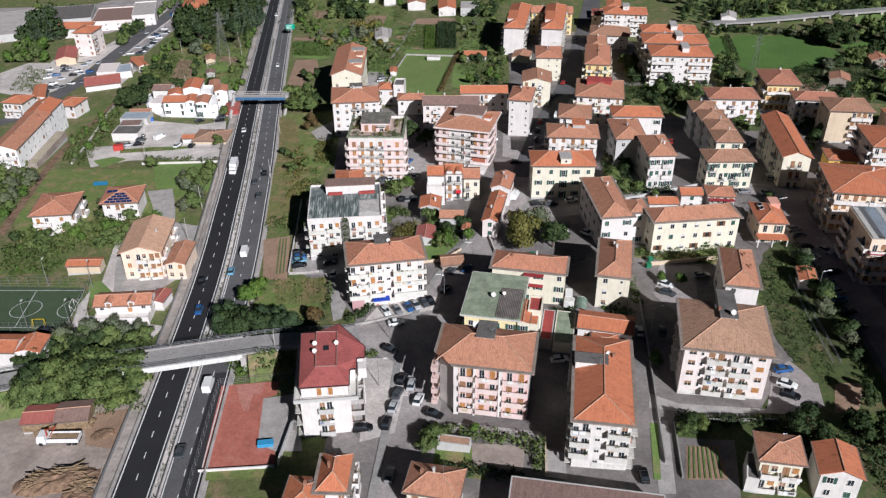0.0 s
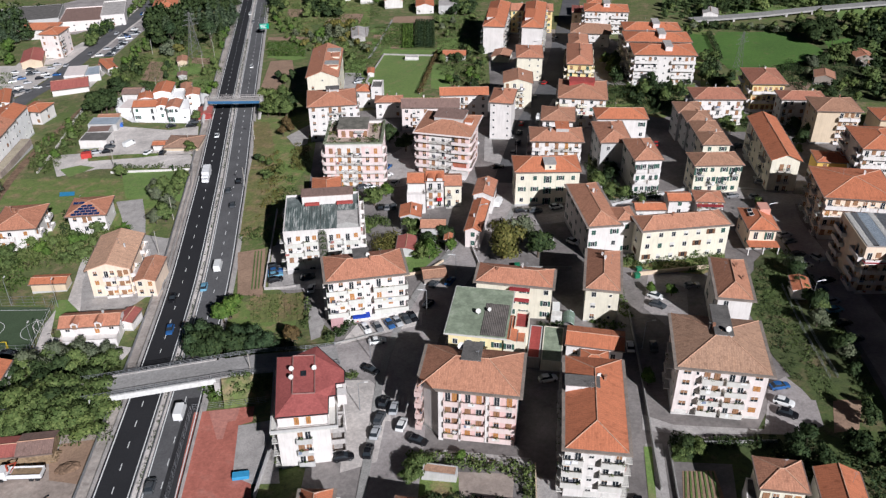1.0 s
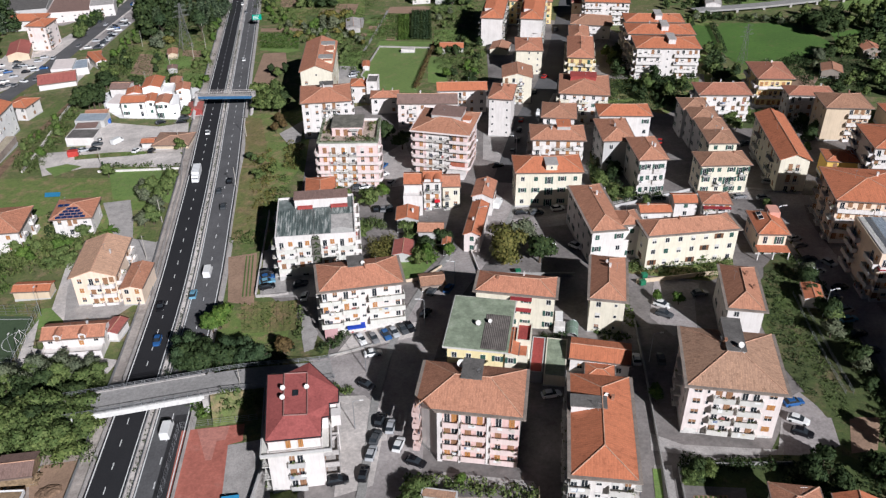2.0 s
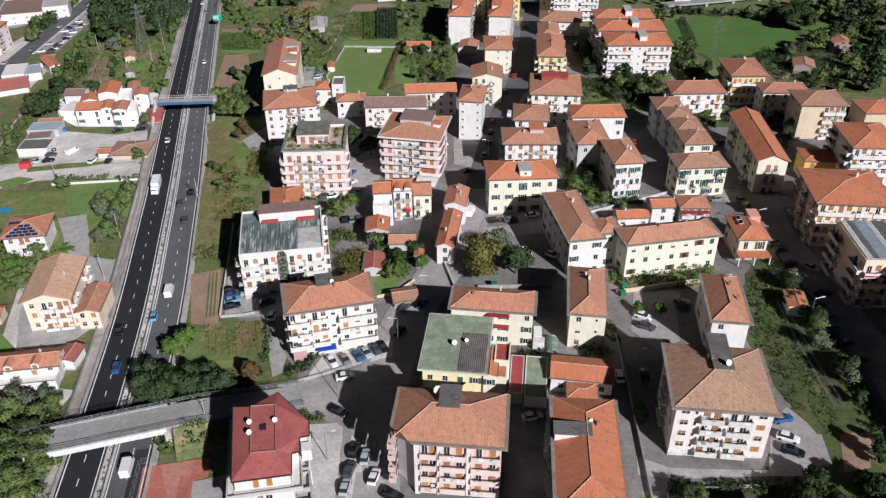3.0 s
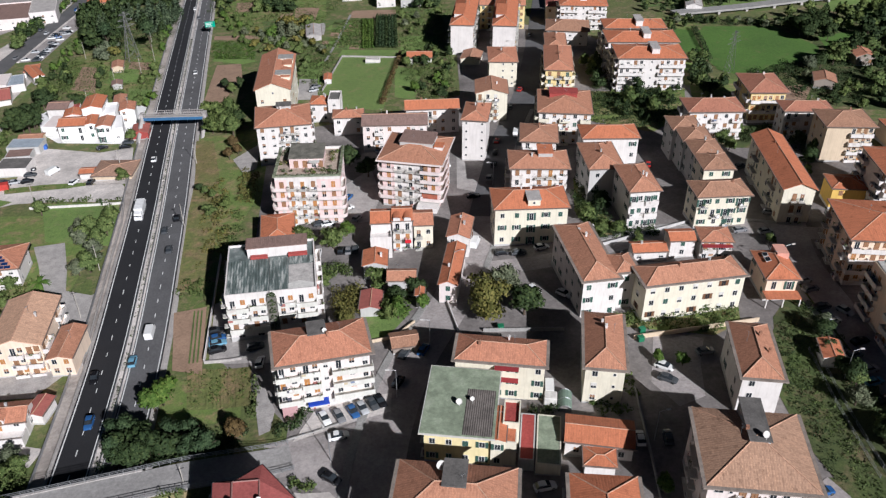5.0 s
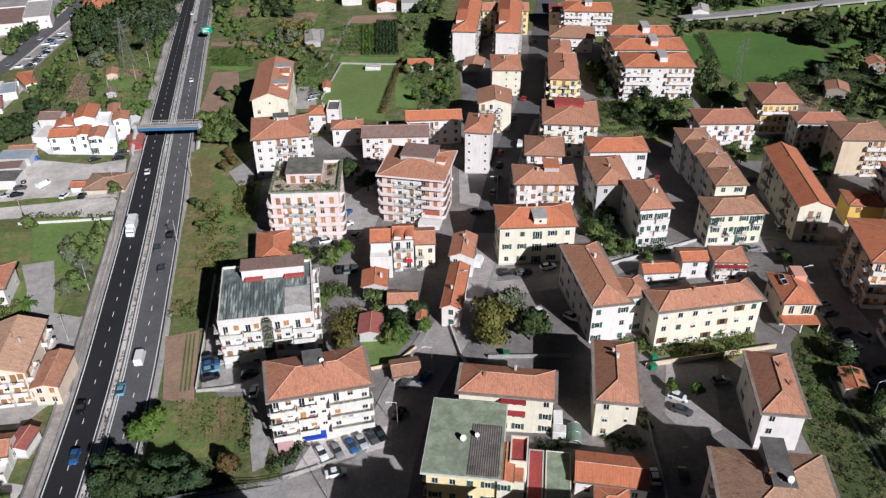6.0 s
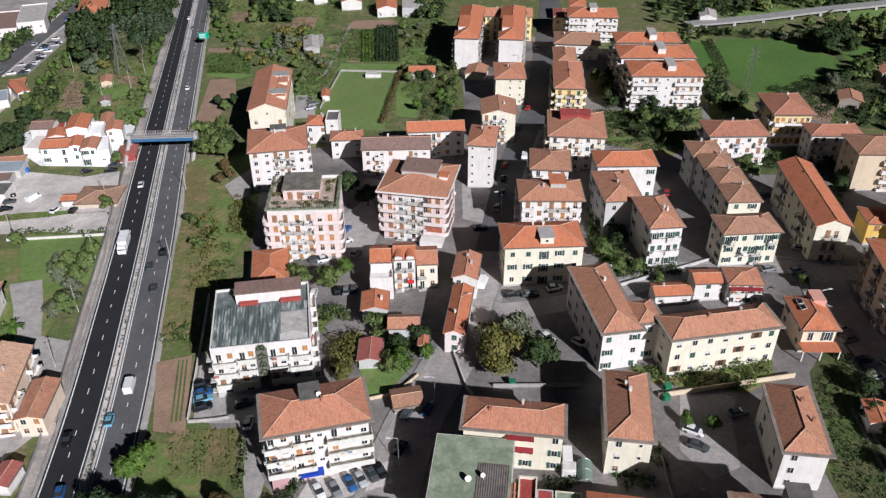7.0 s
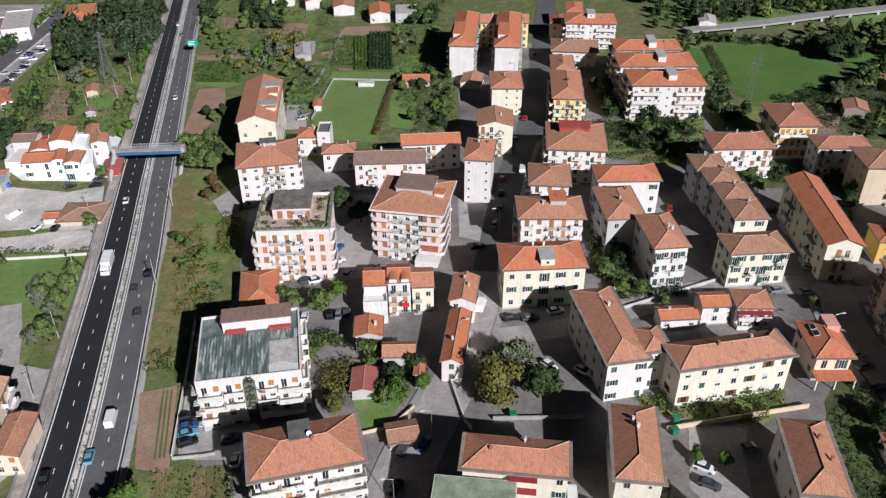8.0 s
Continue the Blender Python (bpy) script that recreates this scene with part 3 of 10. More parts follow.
def uv_faces(bm):
    """Lays UVs in metres on sloping faces: u along the eave, v up the slope."""
    lay = bm.loops.layers.uv.verify()
    for f in bm.faces:
        f.normal_update()
        n = f.normal
        u = Vector((-n.y, n.x, 0))
        u = u.normalized() if u.length > 1e-4 else Vector((1, 0, 0))
        v = n.cross(u)
        for lp in f.loops:
            lp[lay].uv = (lp.vert.co.dot(u), lp.vert.co.dot(v))


def roof_hip(w, d, z, rise, over=0.6, gable=False, thick=0.2, along=""):
    """Hipped or gabled tile roof with its fascia and soffit. Returns the bmesh and the lines of its ridges."""
    bm = bmesh.new()
    a, b = w / 2 + over, d / 2 + over
    e = [bm.verts.new(p) for p in ((-a, -b, z), (a, -b, z), (a, b, z), (-a, b, z))]
    s = [bm.verts.new(p) for p in ((-a, -b, z - thick), (a, -b, z - thick), (a, b, z - thick), (-a, b, z - thick))]
    along_x = a >= b if not along else along == "x"
    cut = 0.0 if gable else min(a, b)
    if along_x:
        p, q = Vector((-a + cut, 0, z + rise)), Vector((a - cut, 0, z + rise))
    else:
        p, q = Vector((0, -b + cut, z + rise)), Vector((0, b - cut, z + rise))
    if gable:
        bmesh.ops.delete(bm, geom=bm.verts[:], context="VERTS")
        long, half = (a, b) if along_x else (b, a)
        prof = ((-half, z), (0, z + rise), (half, z), (half - 0.02, z - thick), (0, z + rise - thick), (-half + 0.02, z - thick))
        ends = [[bm.verts.new((k, u, v) if along_x else (u, k, v)) for u, v in prof] for k in (-long, long)]
        for i in range(6):
            bm.faces.new((ends[0][i], ends[0][(i + 1) % 6], ends[1][(i + 1) % 6], ends[1][i]))
        for e6 in ends:
            bm.faces.new((e6[0], e6[1], e6[4], e6[5])), bm.faces.new((e6[1], e6[2], e6[3], e6[4]))
        bmesh.ops.recalc_face_normals(bm, faces=bm.faces)
        uv_faces(bm)
        return bm, [(p.copy(), q.copy())]
    if (p - q).length < 0.4:
        t = bm.verts.new((0, 0, z + rise))
        for i in range(4):
            bm.faces.new((e[i], e[(i + 1) % 4], t))
        lines = [(v.co.copy(), t.co.copy()) for v in e]
    else:
        r0, r1 = bm.verts.new(p), bm.verts.new(q)
        if along_x:
            bm.faces.new((e[0], e[1], r1, r0))
            bm.faces.new((e[2], e[3], r0, r1))
            bm.faces.new((e[1], e[2], r1))
            bm.faces.new((e[3], e[0], r0))
            ends = ((0, r0), (3, r0), (1, r1), (2, r1))
        else:
            bm.faces.new((e[3], e[0], r0, r1))
            bm.faces.new((e[1], e[2], r1, r0))
            bm.faces.new((e[0], e[1], r0))
            bm.faces.new((e[2], e[3], r1))
            ends = ((0, r0), (1, r0), (2, r1), (3, r1))
        lines = [(p.copy(), q.copy())]
        if not gable:
            lines += [(e[i].co.copy(), r.co.copy()) for i, r in ends]
    for i in range(4):
        bm.faces.new((e[i], s[i], s[(i + 1) % 4], e[(i + 1) % 4]))
    bm.faces.new(s[::-1])
    bmesh.ops.recalc_face_normals(bm, faces=bm.faces)
    uv_faces(bm)
    return bm, lines


def add_ridges(top, lines, material):
    bm = bmesh.new()
    for p, q in lines:
        rod(bm, p + Vector((0, 0, 0.02)), q + Vector((0, 0, 0.02)), 0.115, 6)
    part("ridge_tiles", bm, RIDGE, top)


def dish(top, x, y, z, size=0.45):
    key = ("dish", size)
    if key not in MESHES:
        def build(bm):
            prev = None
            for k in range(4):
                r = size * k / 3
                ring = [bm.verts.new((r * math.cos(i * math.tau / 12), -0.25 * (r / size) ** 2 * size, r * math.sin(i * math.tau / 12))) for i in range(12)] if k else [bm.verts.new((0, 0, 0))]
                if prev and len(prev) == 1:
                    for i in range(12):
                        bm.faces.new((prev[0], ring[i], ring[(i + 1) % 12]))
                elif prev:
                    for i in range(12):
                        bm.faces.new((prev[i], ring[i], ring[(i + 1) % 12], prev[(i + 1) % 12]))
                prev = ring
            rod(bm, (0, 0.02, 0), (0, 0.1, -0.9), 0.03)
        MESHES[key] = shared("satellite_dish", build, [SHUT_W])
    piece("satellite_dish", MESHES[key], top, pose(x, y, z + 0.9, -35, 0, 20))


def aerial(top, x, y, z, h=2.4):
    key = ("aerial", h)
    if key not in MESHES:
        def build(bm):
            rod(bm, (0, 0, -0.6), (0, 0, h), 0.025, 4)
            rod(bm, (-0.5, 0, h - 0.1), (0.5, 0, h - 0.1), 0.018, 4)
            for i in range(5):
                rod(bm, (-0.45 + i * 0.22, -0.3, h - 0.1), (-0.45 + i * 0.22, 0.3, h - 0.1), 0.012, 3)
        MESHES[key] = shared("aerial", build, [STEEL])
    piece("aerial", MESHES[key], top, pose(x, y, z, 0, 0, 37 * x))


def chimney(top, x, y, z, h=1.4, s=0.5, material=None):
    key = ("chimney", h, s, (material or GREYW).name)
    if key not in MESHES:
        def build(bm):
            box(bm, -s / 2, -s / 2, -1.0, s / 2, s / 2, h)
            box(bm, -s / 2 - 0.08, -s / 2 - 0.08, h, s / 2 + 0.08, s / 2 + 0.08, h + 0.12)
            for a in (-1, 1):
                box(bm, a * s * 0.3 - 0.06, -s / 2, h + 0.12, a * s * 0.3 + 0.06, s / 2, h + 0.32)
            box(bm, -s / 2 - 0.06, -s / 2 - 0.06, h + 0.32, s / 2 + 0.06, s / 2 + 0.06, h + 0.4)
        MESHES[key] = shared("chimney", build, [material or GREYW])
    piece("chimney", MESHES[key], top, pose(x, y, z))


def roof_box(top, x, y, z, w, d, h, wall, cap, opening=True):
    """Stair or lift head on a roof, with a flat cap."""
    bm = bmesh.new()
    box(bm, x - w / 2, y - d / 2, z - 2.5, x + w / 2, y + d / 2, z + h)
    b = part("stair_head", bm, wall, top)
    bm = bmesh.new()
    box(bm, x - w / 2 - 0.25, y - d / 2 - 0.25, z + h, x + w / 2 + 0.25, y + d / 2 + 0.25, z + h + 0.22)
    uv_faces(bm)
    part("cap", bm, cap, b)
    if opening:
        put_window(top, pose(x, y - d / 2, z + h - 1.3), 0.7, 0.8, "plain")


STYLE = {
    "white": dict(kinds=["plain", "half", "half_white", "closed_brown", "half_white"], balcony=WHITE),
    "brown": dict(kinds=["closed_brown", "half", "plain", "closed_wood"], balcony=WHITE),
    "pink": dict(kinds=["half", "closed_brown", "closed_wood", "plain"], balcony=plaster("dusty_rose_plaster", (0.62, 0.46, 0.42))),
    "rose": dict(kinds=["half", "closed_brown", "closed_wood", "half_white"], balcony=plaster("rose_balcony_plaster", (0.74, 0.63, 0.60))),
    "green": dict(kinds=["green", "closed_green", "green", "plain"], balcony=WHITE, wide=2.2, deep=0.9),
    "cream": dict(kinds=["plain", "half", "closed_green", "closed_brown"], balcony=CREAM),
    "shop": dict(kinds=["closed_wood", "closed_brown", "closed_wood", "half_white"], balcony=WHITE),
    "old": dict(kinds=["plain", "wood", "half_white", "closed_green"], balcony=GREYW),
}


def building(label, x, y, w, d, yaw, h, floors, wall=WHITE, roof="hip", tile=T_ORANGE, style="white", rise=None, over=0.6,
             front="", left="", right="", plinth=None, name="apartment_building", category="building", seed=0, sink=2.0, chimneys=2, group="", parapet=0.7, inset=0.0, ridge="", base=0.3):
    """A house: walls, plinth, roof with ridges, and the openings of its facades. Returns its base."""
    rng = random.Random(seed * 7919 + int(x * 10) + int(y * 10))
    parapet = min(parapet, 0.18) if floors == 1 else parapet
    FAR[0] = y > 215 or x < -64 or x > 108
    top = tagged(new(name), label, category, group)
    top.matrix_world = pose(x, y, gz(x, y), 0, 0, yaw)
    rise = (min(w, d) / 2 + over) * 0.33 if rise is None else rise
    bm = bmesh.new()
    gable = roof == "gable"
    along_x = w >= d if not ridge else ridge == "x"
    if gable:
        a, c = (d / 2, w / 2) if along_x else (w / 2, d / 2)
        prof = ((-a, -sink), (a, -sink), (a, h - 0.2), (0, h + rise * a / (a + over) - 0.22), (-a, h - 0.2))
        ends = [[bm.verts.new((k, u, z) if along_x else (u, k, z)) for u, z in prof] for k in (-c, c)]
        bm.faces.new(ends[0]), bm.faces.new(ends[1][::-1])
        for i in range(5):
            bm.faces.new((ends[0][i], ends[1][i], ends[1][(i + 1) % 5], ends[0][(i + 1) % 5]))
        bmesh.ops.recalc_face_normals(bm, faces=bm.faces)
    else:
        box(bm, -w / 2, -d / 2, -sink, w / 2, d / 2, h - 0.2 if roof != "flat" else h)
    part("wall", bm, wall, top)
    bm = bmesh.new()
    box(bm, -w / 2 - 0.06, -d / 2 - 0.06, -sink, w / 2 + 0.06, d / 2 + 0.06, 0.55)
    part("plinth", bm, plinth or GREYW, top)
    if roof == "flat":
        bm = bmesh.new()
        for x0, y0, x1, y1 in ((-w / 2, -d / 2, w / 2, -d / 2 + 0.25), (-w / 2, d / 2 - 0.25, w / 2, d / 2), (-w / 2, -d / 2 + 0.25, -w / 2 + 0.25, d / 2 - 0.25), (w / 2 - 0.25, -d / 2 + 0.25, w / 2, d / 2 - 0.25)):
            box(bm, x0, y0, h, x1, y1, h + parapet)
        part("parapet", bm, wall, top)
        bm = bmesh.new()
        box(bm, -w / 2 + 0.25, -d / 2 + 0.25, h, w / 2 - 0.25, d / 2 - 0.25, h + 0.12)
        uv_faces(bm)
        part("roof", bm, tile, top)
    else:
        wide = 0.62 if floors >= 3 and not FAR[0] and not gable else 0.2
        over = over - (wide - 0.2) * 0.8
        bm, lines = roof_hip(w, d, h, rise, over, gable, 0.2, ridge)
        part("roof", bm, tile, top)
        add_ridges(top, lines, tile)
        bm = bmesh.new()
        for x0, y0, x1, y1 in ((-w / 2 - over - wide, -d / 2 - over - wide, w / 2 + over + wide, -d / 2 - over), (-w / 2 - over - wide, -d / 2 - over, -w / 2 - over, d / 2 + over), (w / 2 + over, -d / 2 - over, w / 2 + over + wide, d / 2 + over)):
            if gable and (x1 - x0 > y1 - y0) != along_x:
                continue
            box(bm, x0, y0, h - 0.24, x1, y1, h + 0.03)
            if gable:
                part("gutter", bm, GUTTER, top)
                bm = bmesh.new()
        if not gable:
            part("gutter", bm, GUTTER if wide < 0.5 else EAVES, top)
        for i in range(chimneys):
            cx, cy = rng.uniform(-0.32, 0.32) * w, rng.uniform(-0.15, 0.3) * d
            k = 1 - max(abs(cx) / (w / 2), abs(cy) / (d / 2)) if not gable else 0.5
            chimney(top, cx, cy, h + rise * max(0.1, k), 0.8, rng.choice([0.35, 0.45]), rng.choice([GREYW, T_BROWN, WHITE]))
        if floors > 1:
            cx = rng.uniform(-0.25, 0.25) * w
            aerial(top, cx, 0.05 * d, h + rise * 0.6)
    for side, spec in (("f", front), ("l", left), ("r", right)):
        if spec:
            facade(top, side, w, d, base, h - 0.2 - base, floors, spec, STYLE[style], rng, inset if side == "f" else 0.0)
    top["h"], top["rise"] = h, rise
    return top


def bay_stack(top, w, d, u0, u1, levels, material, kinds, deep=1.1, door="balcony_door", small=False):
    """A stack of balconies with solid parapets on the front between u0 and u1, with a door and a window behind each."""
    long = u1 - u0
    for i, z in enumerate(levels):
        a, r = balcony_mesh(long, deep, True, material)
        o = piece("balcony", a, top, turned("f", w, d, (u0 + u1) / 2, z))
        piece("railing", r, o, Matrix())
        BALCONIES.append((top, turned("f", w, d, (u0 + u1) / 2, z), long, deep))
        n = max(2, int(long / 2.1))
        for j in range(n):
            low = not (small and j % 2)
            put_window(top, turned("f", w, d, u0 + long * (j + 0.55) / (n + 0.1), z + (0.05 if low else 0.95)), *(WIN["d"] if low else WIN["w"]), kinds[(i + j) % len(kinds)], door if low else "window")


def garage_row(top, w, d, u0, u1, n, h, material, z=0.05):
    """Garage doors side by side along the foot of the front."""
    k = (u1 - u0) / n
    for i in range(n):
        piece("garage_door", garage_mesh(round(k - 0.35, 2), h, material), top, turned("f", w, d, u0 + k * (i + 0.5), z))


def corner_balcony(w, d, side, long, back, deep, material):
    """Meshes of a balcony wrapped round a front corner in a curve (side -1 or 1): floor slab and solid parapet."""
    key = ("corner", w, d, side, long, back, deep, material.name)
    if key in MESHES:
        return MESHES[key]
    arc = [(-deep + 1.25 * (1 - math.cos(a)), -deep + 1.25 * (1 - math.sin(a))) for a in [math.pi / 2 * i / 6 for i in range(7)]]
    outer = [(long, -deep)] + arc[::-1] + [(-deep, back)]
    at_corner = lambda p: (side * (w / 2 - p[0]) if side > 0 else -w / 2 + p[0], -d / 2 + p[1])

    def slab(bm):
        pts = [at_corner(p) for p in outer + [(0, back), (0, 0), (long, 0)]]
        prism(bm, pts, -0.22, 0.0)
        bmesh.ops.recalc_face_normals(bm, faces=bm.faces)

    def rail(bm):
        path = [(long, 0)] + outer + [(0, back)]
        for p, q in zip(path, path[1:]):
            p, q = Vector(at_corner(p)), Vector(at_corner(q))
            t = (q - p).normalized() * 0.06
            n = Vector((-t.y, t.x))
            prism(bm, [(v.x, v.y) for v in (p - n - t, q - n + t, q + n + t, p + n - t)], 0.0, 0.92)
        bmesh.ops.recalc_face_normals(bm, faces=bm.faces)
    MESHES[key] = (shared("balcony", slab, [SLAB]), shared("railing", rail, [material]))
    return MESHES[key]


def curved_block(b, w, d, h, floors, left, right, pink, style, rng):
    """Pink corner bays with curved balconies on a white block; left, right: their lengths along the front and the side."""
    fh = (h - 0.5) / floors
    for side, (lf, ls) in ((-1, left), (1, right)):
        bm = bmesh.new()
        x0, x1 = (-w / 2 - 0.03, -w / 2 + lf) if side < 0 else (w / 2 - lf, w / 2 + 0.03)
        box(bm, x0, -d / 2 - 0.03, 0.6, x1, -d / 2 + 0.3, h - 0.3)
        xs = (-w / 2 - 0.03, -w / 2 + 0.3) if side < 0 else (w / 2 - 0.3, w / 2 + 0.03)
        box(bm, xs[0], -d / 2 + 0.3, 0.6, xs[1], d / 2 - 0.5, h - 0.3)
        part("wall_panel", bm, pink, b, "pink painted corner bay")
        for k in range(1, floors):
            z = 0.3 + fh * k
            a, r = corner_balcony(w, d, side, lf, ls, 1.35, STYLE["rose"]["balcony"])
            o = piece("balcony", a, b, pose(0, 0, z))
            piece("railing", r, o, Matrix())
        for k in range(floors):
            z = 0.3 + fh * k
            us = [lf * 0.3, lf * 0.72] if lf > 5 else [lf * 0.55]
            for i, u in enumerate(us):
                m = turned("f", w, d, u if side < 0 else w - u, z + 0.05) @ pose(0, -0.035, 0)
                put_window(b, m, 1.2, 2.2, style[rng.randrange(len(style))], "balcony_door")
            for u in (3.0, 8.5, 13.5):
                m = turned("r", w, d, u, z + 0.05) if side > 0 else turned("l", w, d, d - u, z + 0.05)
                put_window(b, m @ pose(0, -0.035, 0), 1.2, 2.2, style[rng.randrange(len(style))], "balcony_door")


# ---- the streets' houses, near to far ----
ROSE_SHOP = plaster("rose_shop_plaster", (0.50, 0.30, 0.30))
ATTIC_RED = rough_surface("dark_red_roof_felt", (0.40, 0.112, 0.10), 0.85, 1.12, 0.25, 2.2, 0.8, 0.02)
ATTIC_RAIL = plain("dull_red_roof_rail", (0.30, 0.16, 0.14), 0.7)
b = building("white apartment block with a dark red attic roof", -18.2, 132.0, 9.8, 17.6, 3, 10.0, 3, WHITE, "flat", CONCRETE, "white", None, 0.6, "...", "bb.b", "", chimneys=0, parapet=0.2)
bay_stack(b, 9.8, 17.6, 3.4, 6.4, (0.9, 3.9, 6.9), GREYW, ["plain", "closed_brown", "half"], 0.9)
ATTIC = [(-4.9, -8.6), (4.85, -8.7), (5.0, -4.0), (6.4, -3.9), (6.4, -0.6), (8.1, -0.5), (8.2, 3.0), (2.8, 11.4), (-1.5, 8.7), (-5.2, 8.9)]
bm = bmesh.new()
prism(bm, [(x * 0.94, y * 0.94) for x, y in ATTIC], -1.5, 12.8)
part("attic_wall", bm, WHITE, b)
bm = bmesh.new()
low = [bm.verts.new((x, y, 12.72)) for x, y in ATTIC]
eave = [bm.verts.new((x, y, 13.0)) for x, y in ATTIC]
flat = [bm.verts.new(p) for p in ((-1.7, -4.0, 14.25), (2.5, -4.3, 14.25), (2.5, 6.9, 14.25), (-1.8, 7.2, 14.25))]
bm.faces.new(low[::-1])
for i in range(10):
    bm.faces.new((low[i], low[(i + 1) % 10], eave[(i + 1) % 10], eave[i]))
bm.faces.new(flat)
for f in ((eave[0], eave[1], flat[1], flat[0]), (eave[1], eave[2], flat[1]), (eave[2], eave[3], eave[4], flat[1]), (eave[4], eave[5], eave[6], flat[2], flat[1]), (eave[6], eave[7], flat[2]), (eave[7], eave[8], flat[3], flat[2]), (eave[8], eave[9], flat[3]), (eave[9], eave[0], flat[0], flat[3])):
    bm.faces.new(f)
bmesh.ops.triangulate(bm, faces=[f for f in bm.faces if len(f.verts) == 5])
bmesh.ops.recalc_face_normals(bm, faces=bm.faces)
uv_faces(bm)
part("attic_roof", bm, ATTIC_RED, b, "dark red hipped attic roof")
bm = bmesh.new()
edge = [Vector((x, y, 12.95)) for x, y in ATTIC]
for p, q in zip(edge, edge[1:] + edge[:1]):
    rod(bm, p, q, 0.13, 5)
part("gutter", bm, IRON, b, "dark gutter round the attic roof")
ring = [v for v in ((-1.7, -4.0, 14.4), (2.5, -4.3, 14.4), (2.5, 6.9, 14.4), (-1.8, 7.2, 14.4))]
for p, q in zip(ring, ring[1:] + ring[:1]):
    part("roof_rail", (lambda bm: (rod(bm, p, q, 0.14, 5), bm)[1])(bmesh.new()), ATTIC_RAIL, b)
bm = bmesh.new()
box(bm, -0.2, 1.0, 14.2, 0.9, 2.4, 14.42)
part("roof_window", bm, GLASS, b)
for k in (-1, 1):
    put_window(b, pose(k * 1.1, -8.12, 10.4), 1.0, 1.9, "closed_wood", "door")
for x, y in ((-2.0, 0.4), (-2.0, 2.9), (2.4, 2.6)):
    dish(b, x, y, 13.9, 0.5)
bm = bmesh.new()
box(bm, -6.1, -9.5, 9.75, 6.5, 8.6, 10.02)
part("terrace_slab", bm, SLAB, b, "pale terrace slab round the attic")
bm = bmesh.new()
for x0, y0, x1, y1 in ((-6.1, -9.5, 6.5, -9.3), (-6.1, -9.3, -5.9, 8.6), (6.3, -9.3, 6.5, -4.0)):
    box(bm, x0, y0, 10.02, x1, y1, 10.6)
part("terrace_parapet", bm, GREYW, b, "low grey terrace parapet")
side_slab, side_rail = balcony_mesh(3.6, 2.6, True, CONCRETE)
for k in range(3):
    for u in (3.2, 7.6, 12.2):
        o = piece("balcony", side_slab, b, turned("r", 9.8, 17.6, u, 0.9 + 3.0 * k))
        piece("railing", side_rail, o, Matrix())
        put_window(b, turned("r", 9.8, 17.6, u, 0.95 + 3.0 * k), 1.2, 2.2, "closed_brown", "balcony_door")
for y, z in ((-2.3, 12.4), (0.6, 11.2)):
    bm = bmesh.new()
    box(bm, 6.6, y - 1.0, 9.9, 8.3, y + 1.0, z)
    part("stair_tower", bm, WHITE, b, "white stepped stair tower")
b = building("pink apartment block with white pillars and a tan hipped roof", 14.7, 131.9, 18.5, 12.0, -12.9, 13.1, 4, WHITE, "hip", T_TAN, "pink", 3.0, 0.8, "", ".p", "", chimneys=0, base=1.4)
chamfer(b, (-7.55, -4.26), (-0.675, -0.738), 1.08)
PARAPET = plaster("rose_white_plaster", (0.74, 0.60, 0.56))
PINK_LEVELS = (1.4, 4.2, 7.0, 9.8)
for u0, u1 in ((4.6, 7.4), (8.0, 12.5), (13.4, 18.4)):
    bm = bmesh.new()
    box(bm, -9.25 + u0 - 0.1, -6.09, 0.6, -9.25 + u1 + 0.1, -5.95, 12.8)
    part("facade_panel", bm, PINK, b, "pink painted loggia wall")
    bay_stack(b, 18.5, 12.18, u0, u1, PINK_LEVELS, PARAPET, ["closed_wood", "half", "closed_brown", "plain"], 1.25)
for u0, u1 in ((3.55, 4.45), (7.5, 7.9), (12.6, 13.3)):
    part("pillar", (lambda bm: (box(bm, -9.25 + u0, -6.75, -1.5, -9.25 + u1, -6.0, 12.85), bm)[1])(bmesh.new()), WHITE, b)
garage_row(b, 18.5, 12.2, 4.8, 18.2, 5, 1.25, SHUT_B)
roof_box(b, -0.2, 1.9, 14.4, 3.4, 5.2, 1.6, WHITE, ROOFGREY)
dish(b, -2.6, 3.6, 14.8, 0.8)
b = building("white apartment block with balconies and a tan hipped roof", 64.4, 134.0, 16.7, 16.4, -13.4, 12.5, 4, PALE, "hip", T_WEATHER, "white", 3.2, 0.8, "", "wbw", "", chimneys=1, base=1.5)
for i, z in enumerate((1.5, 4.2, 6.9, 9.6)):
    for u, ww in ((1.7, 1.5), (3.6, 0.6), (15.0, 1.5)):
        put_window(b, turned("f", 16.7, 16.4, u, z + 0.95), ww, 1.35 if ww > 1 else 0.9, "closed_wood" if (i, u) in ((0, 15.0), (2, 15.0)) else ("half" if ww > 1 else "plain"))
bay_stack(b, 16.7, 16.4, 4.4, 8.3, (1.5, 4.2, 6.9, 9.6), SLAB, ["closed_brown", "plain", "half_white", "closed_brown"], 1.3)
bay_stack(b, 16.7, 16.4, 9.0, 13.2, (1.5, 4.2, 6.9, 9.6), SLAB, ["plain", "closed_brown", "half", "plain"], 1.3)
garage_row(b, 16.7, 16.4, 0.3, 16.4, 6, 1.35, SHUT_W)
roof_box(b, 0.3, 3.6, 14.2, 3.2, 9.6, 1.3, GREYW, ROOFGREY)
dish(b, 1.0, -0.6, 15.6, 0.6)
